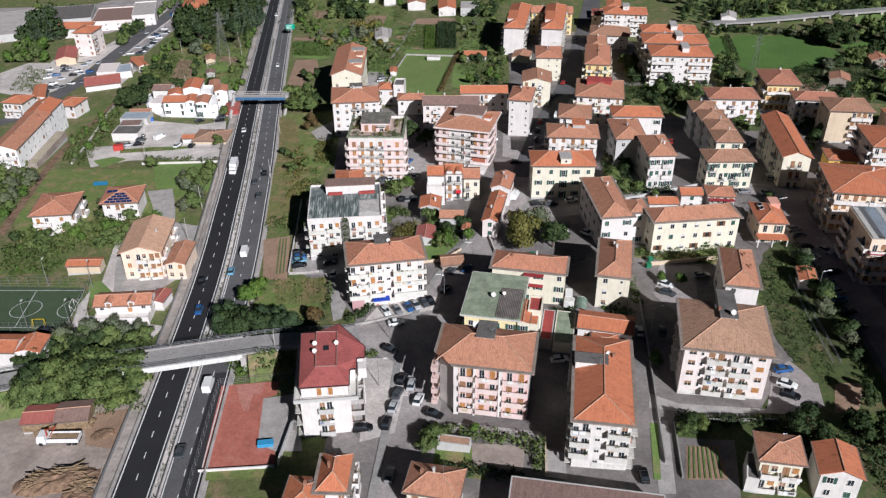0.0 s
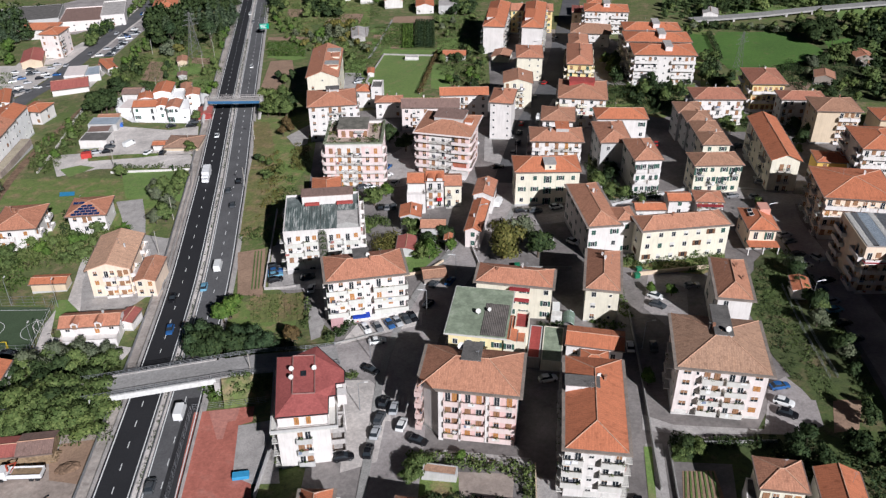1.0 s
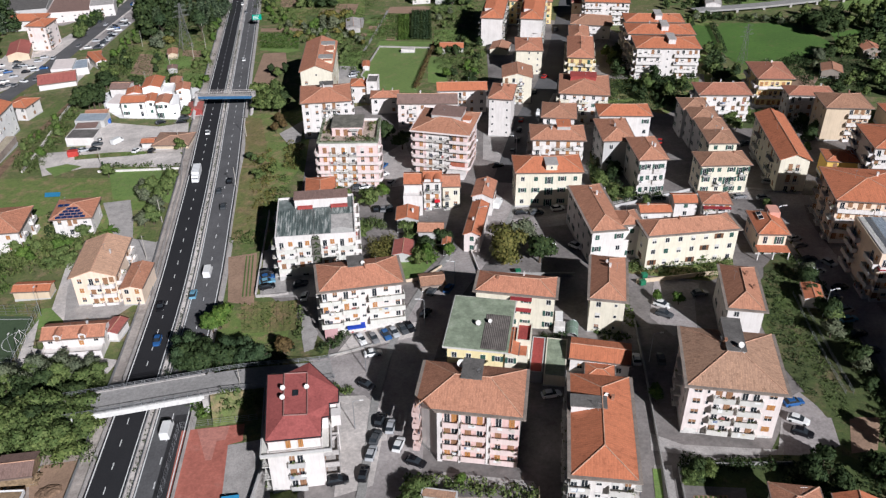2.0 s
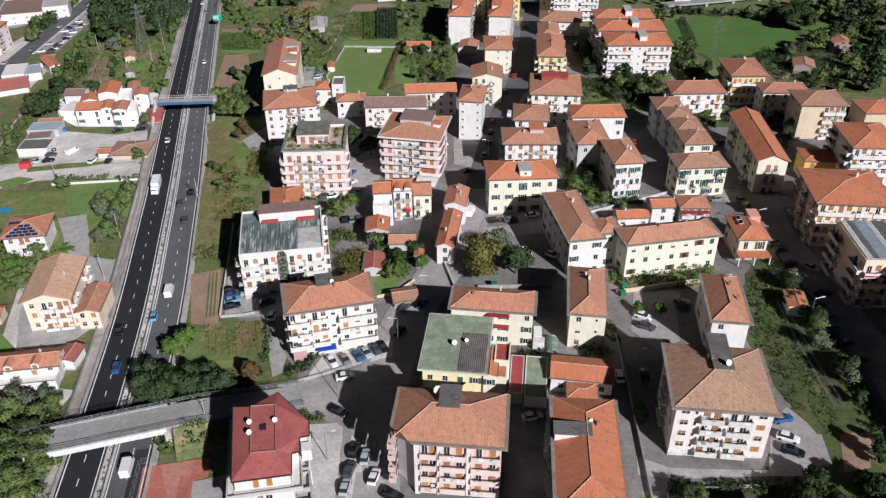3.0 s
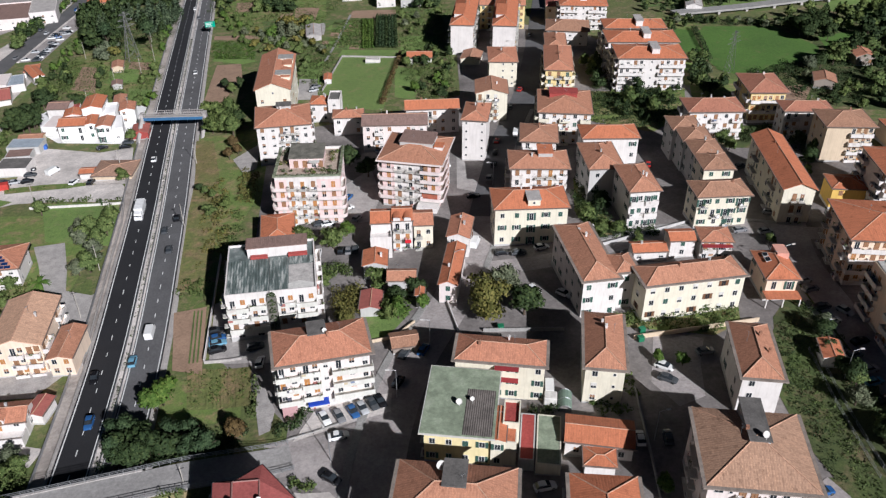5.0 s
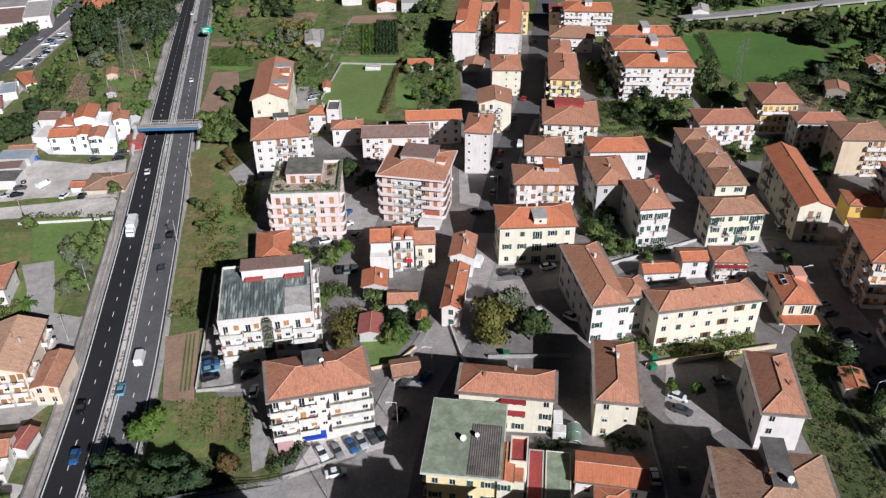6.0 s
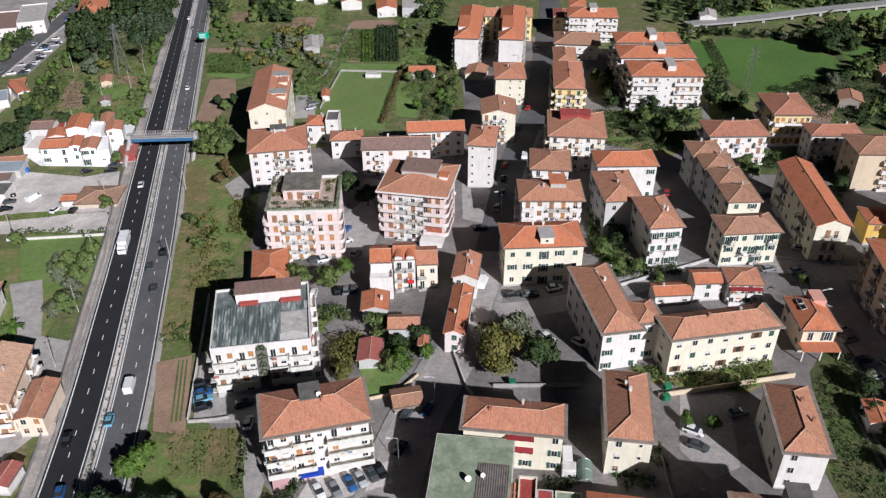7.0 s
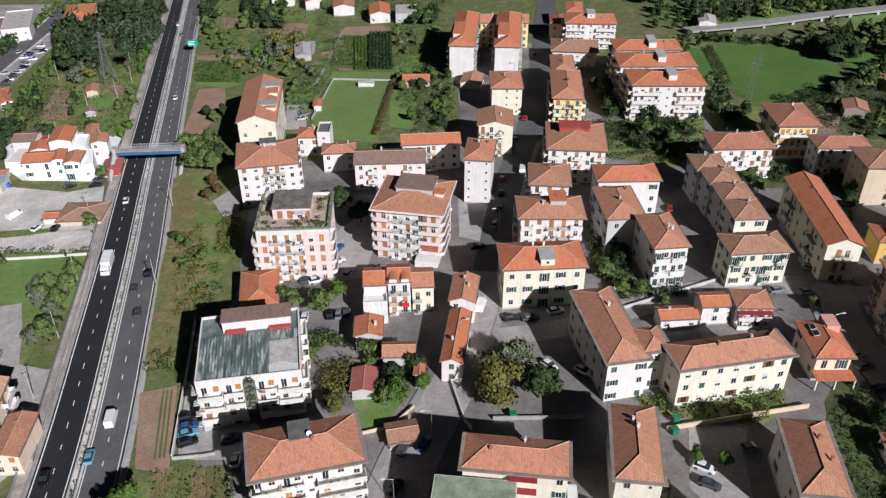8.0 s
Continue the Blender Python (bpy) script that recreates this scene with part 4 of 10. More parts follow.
b = building("white apartment block with parapet balconies and orange roof", 36.0, 119.9, 10.1, 24.1, -11.6, 12.6, 4, WHITE, "hip", T_RED, "white", 1.9, 0.7, "", "b.bb.b", "b..b", chimneys=1, base=1.2)
bay_stack(b, 10.1, 24.1, -0.7, 2.9, (4.0, 6.8, 9.6), SLAB, ["plain", "half", "half_white"], 1.3)
bay_stack(b, 10.1, 24.1, 5.9, 10.0, (4.0, 6.8, 9.6), SLAB, ["half", "plain", "half_white"], 1.3)
for z in (2.0, 4.7, 7.5, 10.3):
    put_window(b, turned("f", 10.1, 24.1, 4.3, z), 1.0, 1.35, "half_white")
garage_row(b, 10.1, 24.1, 3.4, 9.6, 2, 2.1, SHUT_W)
roof_box(b, -2.4, 3.2, 12.8, 6.0, 2.6, 1.5, WHITE, ROOFGREY)
dish(b, 0.8, 5.2, 13.4, 0.5)
building("white house with a tan hipped roof", 78.0, 161.5, 7.4, 16.4, -13.9, 9.7, 3, WHITE, "hip", T_TAN, "green", 2.0, 0.5, "w.", "ww", "", name="house", category="house")
building("plain cream house with a tan hipped roof", 50.3, 170.0, 7.6, 17.2, -14.5, 9.8, 3, CREAM, "hip", T_TAN, "white", 2.0, 0.5, "wo", "w.w", "", name="house", category="house")
b = building("cream house with an orange hipped roof and awnings", 29.3, 170.6, 17.7, 7.7, -14.4, 9.9, 3, CREAM, "hip", T_ORANGE, "green", 1.8, 0.5, "...ww.w", "ww", "", name="house", category="house")
b = building("cream building with a flat green bitumen roof", 19.6, 158.7, 12.2, 16.4, -14.0, 7.9, 2, LEMON, "flat", ROOFGREEN, "green", front="wwww", left="bwwb", chimneys=0, parapet=0.1)
bm = bmesh.new()
box(bm, -7.0, -9.2, 7.95, 7.0, 9.2, 8.28)
part("roof_slab", bm, SLAB, b, "overhanging white roof slab")
bm = bmesh.new()
box(bm, -6.8, -9.0, 8.28, 6.8, 9.0, 8.34)
part("roof_covering", bm, ROOFGREEN, b, "worn green bitumen roof covering")
bm = bmesh.new()
cols = [[bm.verts.new((0.9 + 0.2 * i, y, 8.38 + (0.08 if i % 2 else 0.0))) for y in (-8.7, 3.2)] for i in range(28)]
for p, q in zip(cols, cols[1:]):
    bm.faces.new((p[0], q[0], q[1], p[1]))
part("roof_patch", bm, rough_surface("weathered_brown_sheet", (0.165, 0.145, 0.13), 0.6, 1.5, 0.4, 2.0), b, "weathered brown corrugated sheets")
dish(b, -0.4, -1.2, 8.3, 0.6), dish(b, 2.0, -0.2, 8.3, 0.45)
b = building("white apartment block with long balconies and an orange roof", -6.6, 176.0, 18.1, 10.3, 6.4, 13.2, 4, PALE, "hip", T_ORANGE, "white", 2.2, 0.8, "", "b", "", chimneys=1, plinth=ROOFRED)
WASHED = plaster("washed_parapet_plaster", (0.66, 0.65, 0.59))
for u0, u1, deep in ((-0.6, 4.2, 1.7), (4.4, 8.2, 1.3), (10.4, 18.6, 2.0)):
    bay_stack(b, 18.1, 10.3, u0, u1, (3.6, 6.75, 9.9), WASHED, ["half_white", "closed_wood", "plain", "half", "half_white"], deep, small=True)
for z in (4.4, 7.5, 10.7):
    put_window(b, turned("f", 18.1, 10.3, 9.3, z), 1.0, 1.5, "half_white")
garage_row(b, 18.1, 10.3, 0.6, 17.5, 6, 2.4, SHUT_W)
bm = bmesh.new()
box(bm, -9.2, -6.4, -1.5, -6.2, -5.1, 3.3)
part("shop_wall", bm, ROSE_SHOP, b, "rose rendered wall of the corner shop")
roof_box(b, -0.5, 1.9, 14.0, 3.4, 4.0, 1.3, WHITE, ROOFGREY)
dish(b, 1.0, 0.2, 14.9, 0.5)
bm = bmesh.new()
box(bm, -4.0, -6.9, 2.5, 0.2, -5.1, 2.9)
part("awning", bm, AWN_BLUE, b, "blue shop awning")
b = building("white apartment block with a flat terrace roof and penthouse", -18.3, 208.4, 20.4, 20.2, 2.2, 12.0, 4, WHITE, "flat", rough_surface("wet_grey_sheet", (0.17, 0.20, 0.19), 0.55, 1.8, 0.35, 1.2, 0.4, second=(0.40, 0.40, 0.38)), "brown", front="", left="b.b", right="p.p", chimneys=0)
for u0, u1, deep in ((0.2, 5.0, 1.7), (5.2, 9.0, 1.2), (11.4, 15.4, 1.2), (15.6, 20.2, 1.7)):
    bay_stack(b, 20.4, 20.2, u0, u1, (2.9, 5.8, 8.7), WASHED, ["closed_brown", "half", "plain", "closed_wood", "half_white"], deep, small=True)
for u in (2.4, 6.8, 13.4, 17.6):
    put_window(b, turned("f", 20.4, 20.2, u, 0.1), 1.6, 2.1, "half_white", "door")
roof_box(b, 1.5, 6.8, 14.0, 14.0, 4.2, 0.8, WHITE, T_OLD, False)
ROSE_WALL = plaster("rose_bay_plaster", (0.76, 0.58, 0.55))
TERRACE = rough_surface("terrace_tiles", (0.46, 0.37, 0.30), 0.65, 1.3, 0.5, 2.0)
MOSSY = rough_surface("mossy_roof_felt", (0.19, 0.18, 0.15), 0.55, 1.5, 0.5, 2.2, second=(0.28, 0.25, 0.20))
b = building("pink apartment block with roof terrace and curved balconies", -9.8, 258.2, 17.9, 17.7, -4.3, 15.2, 5, WHITE, "flat", TERRACE, "shop", front=".bbb..", right="", chimneys=0, parapet=0.9)
curved_block(b, 17.9, 17.7, 15.2, 5, (3.2, 6.0), (6.4, 4.5), ROSE_WALL, ["closed_brown", "closed_wood", "half", "half_white"], random.Random(4))
roof_box(b, -0.6, 1.6, 17.3, 9.4, 9.0, 1.0, ROSE_WALL, MOSSY, False)
for u in (-3.5, -1.0, 1.5, 3.4):
    put_window(b, pose(u, -2.93, 15.5), 1.3, 2.1, "closed_brown" if u != 1.5 else "half_white", "door")
bm = bmesh.new()
box(bm, 0.2, -4.5, 17.75, 3.2, -2.95, 17.85)
part("awning", bm, SHUT_W, b, "white terrace awning")
bm = bmesh.new()
for x0, y0, x1, y1 in ((-9.4, -9.3, 9.4, -8.3), (-9.4, -8.3, -8.5, 8.7), (8.5, -8.3, 9.4, 8.7)):
    box(bm, x0, y0, 15.95, x1, y1, 16.25)
part("planter_edge", bm, rough_surface("mossy_planter", (0.30, 0.33, 0.24), 0.7, 1.25, 0.6, 2.0), b, "long mossy planters round the terrace")
b = building("pink apartment block with wrapping balconies and tan roof", 20.9, 261.3, 16.6, 16.0, -18.1, 15.2, 5, WHITE, "hip", T_TAN, "white", 2.4, 1.2, ".bbb.", "", "", chimneys=0)
curved_block(b, 16.6, 16.0, 15.2, 5, (3.6, 5.4), (5.4, 8.0), ROSE_WALL, ["closed_brown", "closed_wood", "half", "closed_brown"], random.Random(6))
roof_box(b, 0.3, 2.2, 16.7, 9.6, 7.4, 1.1, GREYW, T_OLD, False)
bm = bmesh.new()
for x0, y0, x1, y1 in ((-9.75, -9.45, 9.75, -9.2), (-9.75, -9.2, -9.5, 9.3), (9.5, -9.2, 9.75, 9.3)):
    box(bm, x0, y0, 14.85, x1, y1, 15.3)
part("cornice", bm, PALE, b, "pale cornice along the eaves")
bm = bmesh.new()
box(bm, 5.6, -1.2, 15.8, 8.0, 1.4, 16.9)
part("dormer", bm, WHITE, b)
bm = bmesh.new()
box(bm, 5.4, -1.5, 16.9, 8.2, 1.6, 17.08)
uv_faces(bm)
part("dormer_roof", bm, T_RED, b)
bm = bmesh.new()
box(bm, 2.4, -11.8, -1.5, 8.4, -8.05, 2.6)
part("porch", bm, WHITE, b, "white terrace over the garages")
bm = bmesh.new()
box(bm, 3.2, -8.15, 2.7, 7.8, -8.03, 5.2)
part("infill", bm, REDBRICK, b, "red brick infill")
building("small house with an orange hipped roof", -19.3, 241.7, 8.4, 14.1, 2.1, 4.2, 1, WHITE, "hip", T_RED, "white", 1.4, 0.4, "", "", "", name="house", category="house", chimneys=0)
b = building("white apartment block with an orange hipped roof", -19.4, 301.0, 17.1, 15.7, 2.9, 14.0, 5, WHITE, "hip", T_ORANGE, "white", 2.2, 0.5, "wwbbw", "ww", "p.p", chimneys=1)
roof_box(b, 0.5, 2.4, 15.6, 4.5, 3.0, 1.2, GREYW, ROOFGREY, False)
b = building("cream apartment block with gables and an orange roof", -23.6, 342.5, 12.0, 34.0, -1.8, 15.6, 5, CREAM, "gable", T_ORANGE, "cream", 2.6, 0.5, ".o./w.w", "", "w.w.w.w", chimneys=1)
for v in (-7.2, 8.4):
    roof_box(b, 3.3, v, 15.6, 5.2, 3.6, 2.3, CREAM, KERB, False)
for k in (-6, 6):
    roof_box(b, 4.2, k, 16.0, 2.9, 8.5, 1.4, CREAM, T_ORANGE, False)
building("small white house with a flat roof", -7.9, 330.0, 6.4, 7.5, -6.7, 7.3, 2, WHITE, "hip", T_RED, "white", 1.4, 0.3, "w.w", "", "o", name="house", category="house")
b = building("white house extension with a dark roof panel", -2.5, 328.4, 4.3, 8.0, -6.7, 8.6, 3, WHITE, "flat", ROOFGREY, "white", 0.3, 0.3, "w", "", "w", chimneys=0, name="annex", category="annex")
building("low white house with an orange roof", 1.9, 315.1, 10.1, 6.7, -3, 6.9, 2, WHITE, "hip", T_ORANGE, "white", 1.2, 0.4, "w.w", "", "", name="house", category="house")
building("long white house with a weathered brown roof", 17.2, 299.2, 21.1, 8.9, -5, 9.6, 3, PALE, "gable", T_OLD, "white", 1.8, 0.4, "wpw.pw", "w", "", name="house", category="house")
building("row house with orange tiles and dormers", 30.7, 309.2, 18.1, 7.3, -3, 9.6, 3, WHITE, "gable", T_RED, "white", 1.8, 0.4, "wwbww", "", "", name="house", category="house")
building("tall narrow white house with an orange roof", 42.7, 287.0, 7.5, 13.2, -15.2, 14.5, 5, WHITE, "hip", T_ORANGE, "white", 1.6, 0.5, "o.o", "o.w", "", name="house", category="house")
b = building("white row house with red tiles and balconies", 14.3, 233.2, 5.2, 7.1, -4, 9.4, 3, WHITE, "gable", T_RED, "brown", 1.5, 0.2, "bb", "", "", name="house", category="house", chimneys=0, ridge="x")
for u in (-1.4, 1.4):
    bm = bmesh.new()
    box(bm, u - 0.9, -3.9, 9.0, u + 0.9, -0.8, 10.2)
    dm = part("dormer", bm, WHITE, b)
    bm = bmesh.new()
    prev = None
    for i in range(7):
        a = math.pi * i / 6
        row = [bm.verts.new((u - 1.05 * math.cos(a), y, 10.15 + 0.5 * math.sin(a))) for y in (-4.1, -0.2)]
        if prev:
            bm.faces.new((prev[0], row[0], row[1], prev[1]))
        prev = row
    uv_faces(bm)
    part("dormer_roof", bm, T_RED, dm)
b = building("white row house with a terrace wing and red tiles", 8.7, 233.6, 5.2, 7.1, -4, 9.0, 3, WHITE, "gable", T_RED, "brown", 1.5, 0.2, "", "", "", name="house", category="house", chimneys=0, ridge="x")
bm = bmesh.new()
box(bm, -2.75, -7.4, -1.5, 2.75, -4.15, 6.2)
part("side_wing", bm, WHITE, b, "white flat-roofed wing")
bm = bmesh.new()
for x0, y0, x1, y1 in ((-2.75, -7.4, 2.75, -7.2), (-2.75, -7.2, -2.55, -4.2), (2.55, -7.2, 2.75, -4.2)):
    box(bm, x0, y0, 6.2, x1, y1, 7.1)
part("parapet", bm, WHITE, b)
building("cream row house with a brown tiled roof", 19.8, 232.9, 5.0, 7.7, -4, 7.6, 2, CREAM, "gable", T_ORANGE, "brown", 1.4, 0.2, "bw", "", "w", name="house", category="house", chimneys=0, ridge="x")
building("low stone cottage with an orange roof", 6.3, 219.9, 5.8, 6.6, -5, 4.6, 1, GREYW, "gable", T_RED, "old", 1.0, 0.3, "", "", "", name="cottage", category="house", chimneys=1)
building("old cottage with weathered tan tiles", 12.2, 209.5, 6.6, 4.6, -6, 5.2, 2, GREYW, "gable", T_TAN, "old", 1.2, 0.3, "..w/..w", "", "", name="cottage", category="house", chimneys=0)
building("long narrow cottage with orange tiles", 24.8, 210.7, 4.2, 17.0, -15, 6.0, 2, PALE, "gable", T_RED, "old", 1.1, 0.3, "w", "o.o", "", name="cottage", category="house", chimneys=1)
building("old house with orange tiles at the street corner", 29.1, 227.6, 5.6, 10.0, -15, 6.6, 2, WHITE, "gable", T_ORANGE, "old", 1.2, 0.3, "w.", "", "w.w", name="cottage", category="house")
b = building("pale yellow palazzo with green shutters and orange roof", 47.8, 230.7, 18.9, 10.5, -3.9, 11.5, 3, CREAM, "hip", T_RED, "green", 2.4, 0.5, "wwdww", "ww", "", name="palazzo", chimneys=2)
roof_box(b, 0.6, -2.6, 12.4, 3.2, 4.6, 1.2, CREAM, CONCRETE)
b = building("white apartment block with a tan hipped roof", 55.1, 252.3, 15.6, 10.0, -7.8, 12.0, 4, WHITE, "hip", T_TAN, "brown", 2.0, 0.8, "PwbbP", "p.", "", chimneys=1)
roof_box(b, 1.8, 1.0, 13.8, 4.0, 5.0, 0.9, GREYW, T_RED, False)
b = building("white apartment block with a weathered brown roof", 59.5, 271.0, 10.2, 11.5, -12.0, 12.0, 4, WHITE, "hip", T_BROWN, "brown", 1.9, 0.7, "pwp", "p.", "", chimneys=1)
building("pale yellow apartment house with brown tiles", 52.9, 317.5, 10.9, 11.7, -8, 11.0, 4, CREAM, "gable", T_BROWN, "white", 1.7, 0.4, "bbb.", "", "w.w", chimneys=1)
building("pale yellow house with orange tiles", 63.3, 352.0, 10.7, 15.7, -8, 11.0, 4, CREAM, "hip", T_ORANGE, "cream", 1.7, 0.4, ".oo", "", "w.w", chimneys=1)
for x, y, sd in ((57.1, 409.5, 1), (74.3, 403.0, 2)):
    b = building("tall white apartment block with an orange roof", x, y, 9.6, 41, -12.6, 14.1, 5, WHITE, "hip", T_RED, "cream", 2.4, 0.4, "...", "b.b.b", "b.b.b.b", seed=sd, chimneys=0, group="twin blocks")
    roof_box(b, -1.8, -6, 15.0, 4.2, 14, 1.4, WHITE, T_RED, False)
building("yellow apartment house with an orange roof", 77.0, 426.0, 20.7, 10.7, -9, 12.0, 4, YELLOW, "gable", T_ORANGE, "cream", 2.0, 0.4, "wbwbwbw", "", "", chimneys=2)
building("yellow apartment house with balconies and an orange roof", 81.9, 338.0, 9.7, 24.7, -12, 12.4, 4, YELLOW, "hip", T_ORANGE, "cream", 2.0, 0.5, "pbp", "p.p.p", "p.p.p", chimneys=1)
building("old yellow house with weathered tan tiles behind the balcony house", 87.4, 364.5, 8.0, 17.0, -11, 10.6, 3, YELLOW, "hip", T_TAN, "cream", 1.8, 0.4, "w.w", "w.w", "w.w.w", chimneys=2, name="house", category="house")
b = building("white apartment house with a red edged tan roof", 73.5, 295.0, 16.7, 18.0, -12.4, 11.8, 4, WHITE, "hip", T_TAN, "cream", 2.2, 0.6, "PwPwP", "p.p", "", chimneys=0)
roof_box(b, -0.5, 2.5, 13.0, 9.0, 4.5, 1.4, ROOFRED, ROOFRED, False)
b = building("white apartment block with rows of balconies, orange roof", 112.8, 416.0, 21.1, 12.7, -11, 11.5, 4, WHITE, "hip", T_RED, "white", 2.0, 0.5, "PPoPP", "p.p", "", chimneys=0)
roof_box(b, 0, 0, 13, 3.0, 6.0, 1.5, WHITE, CONCRETE)
building("low white house with a wide tan roof", 100.3, 394.2, 17.7, 13.7, -14, 7.4, 2, WHITE, "hip", T_UMBER, "white", 2.6, 0.7, "wpw", "w", "", name="house", category="house")
for x, y, w, d, sd in ((115.6, 333.8, 24.5, 14, 1), (118.8, 352.9, 27.0, 13, 2), (121.5, 370.2, 24.4, 11, 3)):
    b = building("white residential block with deep balconies and orange roof", x, y, w, d, -8, 13.0, 4, WHITE, "hip", T_RED, "white", 1.9, 0.6, "PPoPP", "P.P", "", seed=sd, chimneys=1, group="residential terrace")
    roof_box(b, 1.5, -1.0, 14, 2.8, 7.5, 1.6, WHITE, CONCRETE, False)
building("white house with a bright orange hipped roof", 80.5, 268.2, 16.7, 9.0, -6.2, 11.4, 3, WHITE, "hip", T_RED, "green", 2.0, 0.5, "w.w.w", "ww", "", name="house", category="house", chimneys=0)
b = building("grey and white old apartment house with tan roof", 78.6, 235.4, 8.0, 14.7, -1.0, 11.7, 3, WHITE, "hip", T_TAN, "green", 2.0, 0.5, "pp", "w.w", "", chimneys=2, seed=3)
building("old apartment house with tan roof and shaded side", 73.0, 251.5, 9.3, 15.7, -3, 11.7, 3, GREYW, "hip", T_TAN, "green", 2.0, 0.5, "w.", "w.w.w", "", chimneys=2)
building("pale house with green shutters and a weathered tan roof", 98.8, 228.0, 14.0, 8.3, -2.7, 9.8, 3, CREAM, "hip", T_UMBER, "green", 2.0, 0.5, "bwwb/wbbw/wwbw", "ww", "", chimneys=1, name="house", category="house")
for x, y, sd in ((104.2, 244.2, 1), (105.0, 253.4, 2), (105.3, 262.4, 3), (105.0, 270.6, 4)):
    building("old yellowish house with brown tiles in a stepped row", x, y, 8.4, 9.4, -5, 9.3 + 0.35 * sd, 3, CREAM if sd == 1 else GREYW, "hip", T_UMBER, "green", 1.7, 0.4, "ww", "w.w", "", chimneys=1, name="house", category="house", seed=sd, group="stepped row of houses")
building("white apartment house with a wide orange roof and awnings", 119.7, 283.2, 17.0, 10.0, -6.0, 10.4, 3, WHITE, "hip", T_BRICK, "brown", 2.2, 0.8, "PwPwP", "p.p", "", chimneys=2)
building("yellow apartment house with a brown hipped roof", 142.3, 295.9, 11.5, 15.3, -7.6, 11.2, 3, YELLOW, "hip", T_BRICK, "brown", 2.4, 0.9, "PPP", "P.P", "", chimneys=1)
building("white house with an orange brown roof", 148.2, 277.0, 14.9, 7.7, -9, 9.4, 3, WHITE, "hip", T_BRICK, "brown", 1.7, 0.6, "bwb", "ww", "", chimneys=2, name="house", category="house")
building("beige apartment house with a tan roof", 150.8, 259.4, 13.9, 11.7, -9, 12.0, 4, BEIGE, "hip", T_UMBER, "brown", 2.2, 0.6, "..Pp", "ww", "", chimneys=1)
building("long cream apartment house with a new orange roof", 120.6, 237.4, 8.1, 32.0, -9.8, 11.2, 3, CREAM, "gable", T_RED, "cream", 1.9, 0.5, ".bb.", "wbwwbw", "", chimneys=1)
building("ochre house with an orange roof", 136.0, 229.5, 9.2, 7.7, -12, 6.6, 2, OCHRE, "hip", T_RED, "cream", 1.4, 0.4, "w.", "", "", chimneys=0, name="house", category="house")
b = building("long white institute wing with tan tiled roof", 55.3, 202.6, 8.3, 23.6, 2.4, 11.0, 3, WHITE, "hip", T_TAN, "green", 2.0, 0.5, "w.w", "wwwww", "", chimneys=2, name="institute")
building("white institute link with tan roof", 62.2, 196.4, 5.6, 7.6, 2.4, 10.4, 3, WHITE, "hip", T_TAN, "green", 1.2, 0.3, "w/o/w", "", "", chimneys=0, name="institute")
building("long cream institute wing with tan tiled roof", 76.0, 190.6, 23.4, 7.6, 3.4, 10.1, 3, CREAM, "hip", T_TAN, "old", 2.0, 0.5, "wwwwwww", "w", "", chimneys=2, name="institute")
building("low white house with orange tiles", 75.0, 212.8, 8.4, 4.6, -3, 3.3, 1, WHITE, "gable", T_RED, "white", 1.0, 0.3, "w.w", "", "", chimneys=1, name="cottage", category="house")
building("small white house with orange tiles and green shutter", 83.3, 213.4, 6.2, 5.2, -4, 5.4, 2, WHITE, "gable", T_RED, "green", 1.0, 0.3, "w", "", "", chimneys=0, name="cottage", category="house")
building("small white house with red awning and orange tiles", 91.4, 211.6, 7.6, 6.6, -9, 5.6, 2, WHITE, "hip", T_ORANGE, "brown", 1.1, 0.3, "pp", "", "", chimneys=0, name="cottage", category="house")
b = building("orange roofed villa with roof windows and veranda", 98.5, 193.9, 6.9, 10.8, -7.3, 6.6, 2, PEACH, "hip", T_RED, "green", 1.8, 0.6, "dd", "w.w", "", chimneys=0, name="villa", category="house")
building("beige apartment block with an orange hipped roof", 125.6, 199.0, 17.6, 17.2, -12.8, 12.5, 4, PEACH, "hip", T_RED, "brown", 2.0, 0.8, "PPpP", "b.b.b", "", chimneys=1)
# Two blocks out of view, added so their shadows fall on the east street.
for x, y, d in ((120.0, 137.0, 24.0), (115.0, 106.0, 30.0)):
    building("unseen beige apartment block added to shade the street", x, y, 16.0, d, -8, 15.5, 5, BEIGE, "hip", T_BROWN, "brown", 2.4, 0.6, "", "w.w.w", "", chimneys=1)
b = building("beige apartment block with a corrugated sheet roof", 118.9, 172.4, 13.4, 16.6, -8, 12.0, 4, PEACH, "flat", CONCRETE, "brown", front="PPP", left="P.P", chimneys=0)

for i in range(9):
    bm = bmesh.new()
    x0, n = -6.4 + 1.42 * i, 8
    cols = [[bm.verts.new((x0 + 1.38 * j / n, y, 12.9 + (0.09 if j % 2 else 0.0) + 0.05 * (i % 3))) for y in (-7.9 + 0.3 * (i % 2), 7.9)] for j in range(n + 1)]
    for p, q in zip(cols, cols[1:]):
        bm.faces.new((p[0], q[0], q[1], p[1]))
    part("roof_sheet", bm, (SHUT_W, SHEET, STEEL)[(i * 2 + i // 3) % 3], b, "corrugated roof sheet")
bm = bmesh.new()
box(bm, -7.0, -9.9, 9.2, 6.9, -8.35, 9.35)
part("awning", bm, AWN_RED, b, "dark red awning along the top storey")

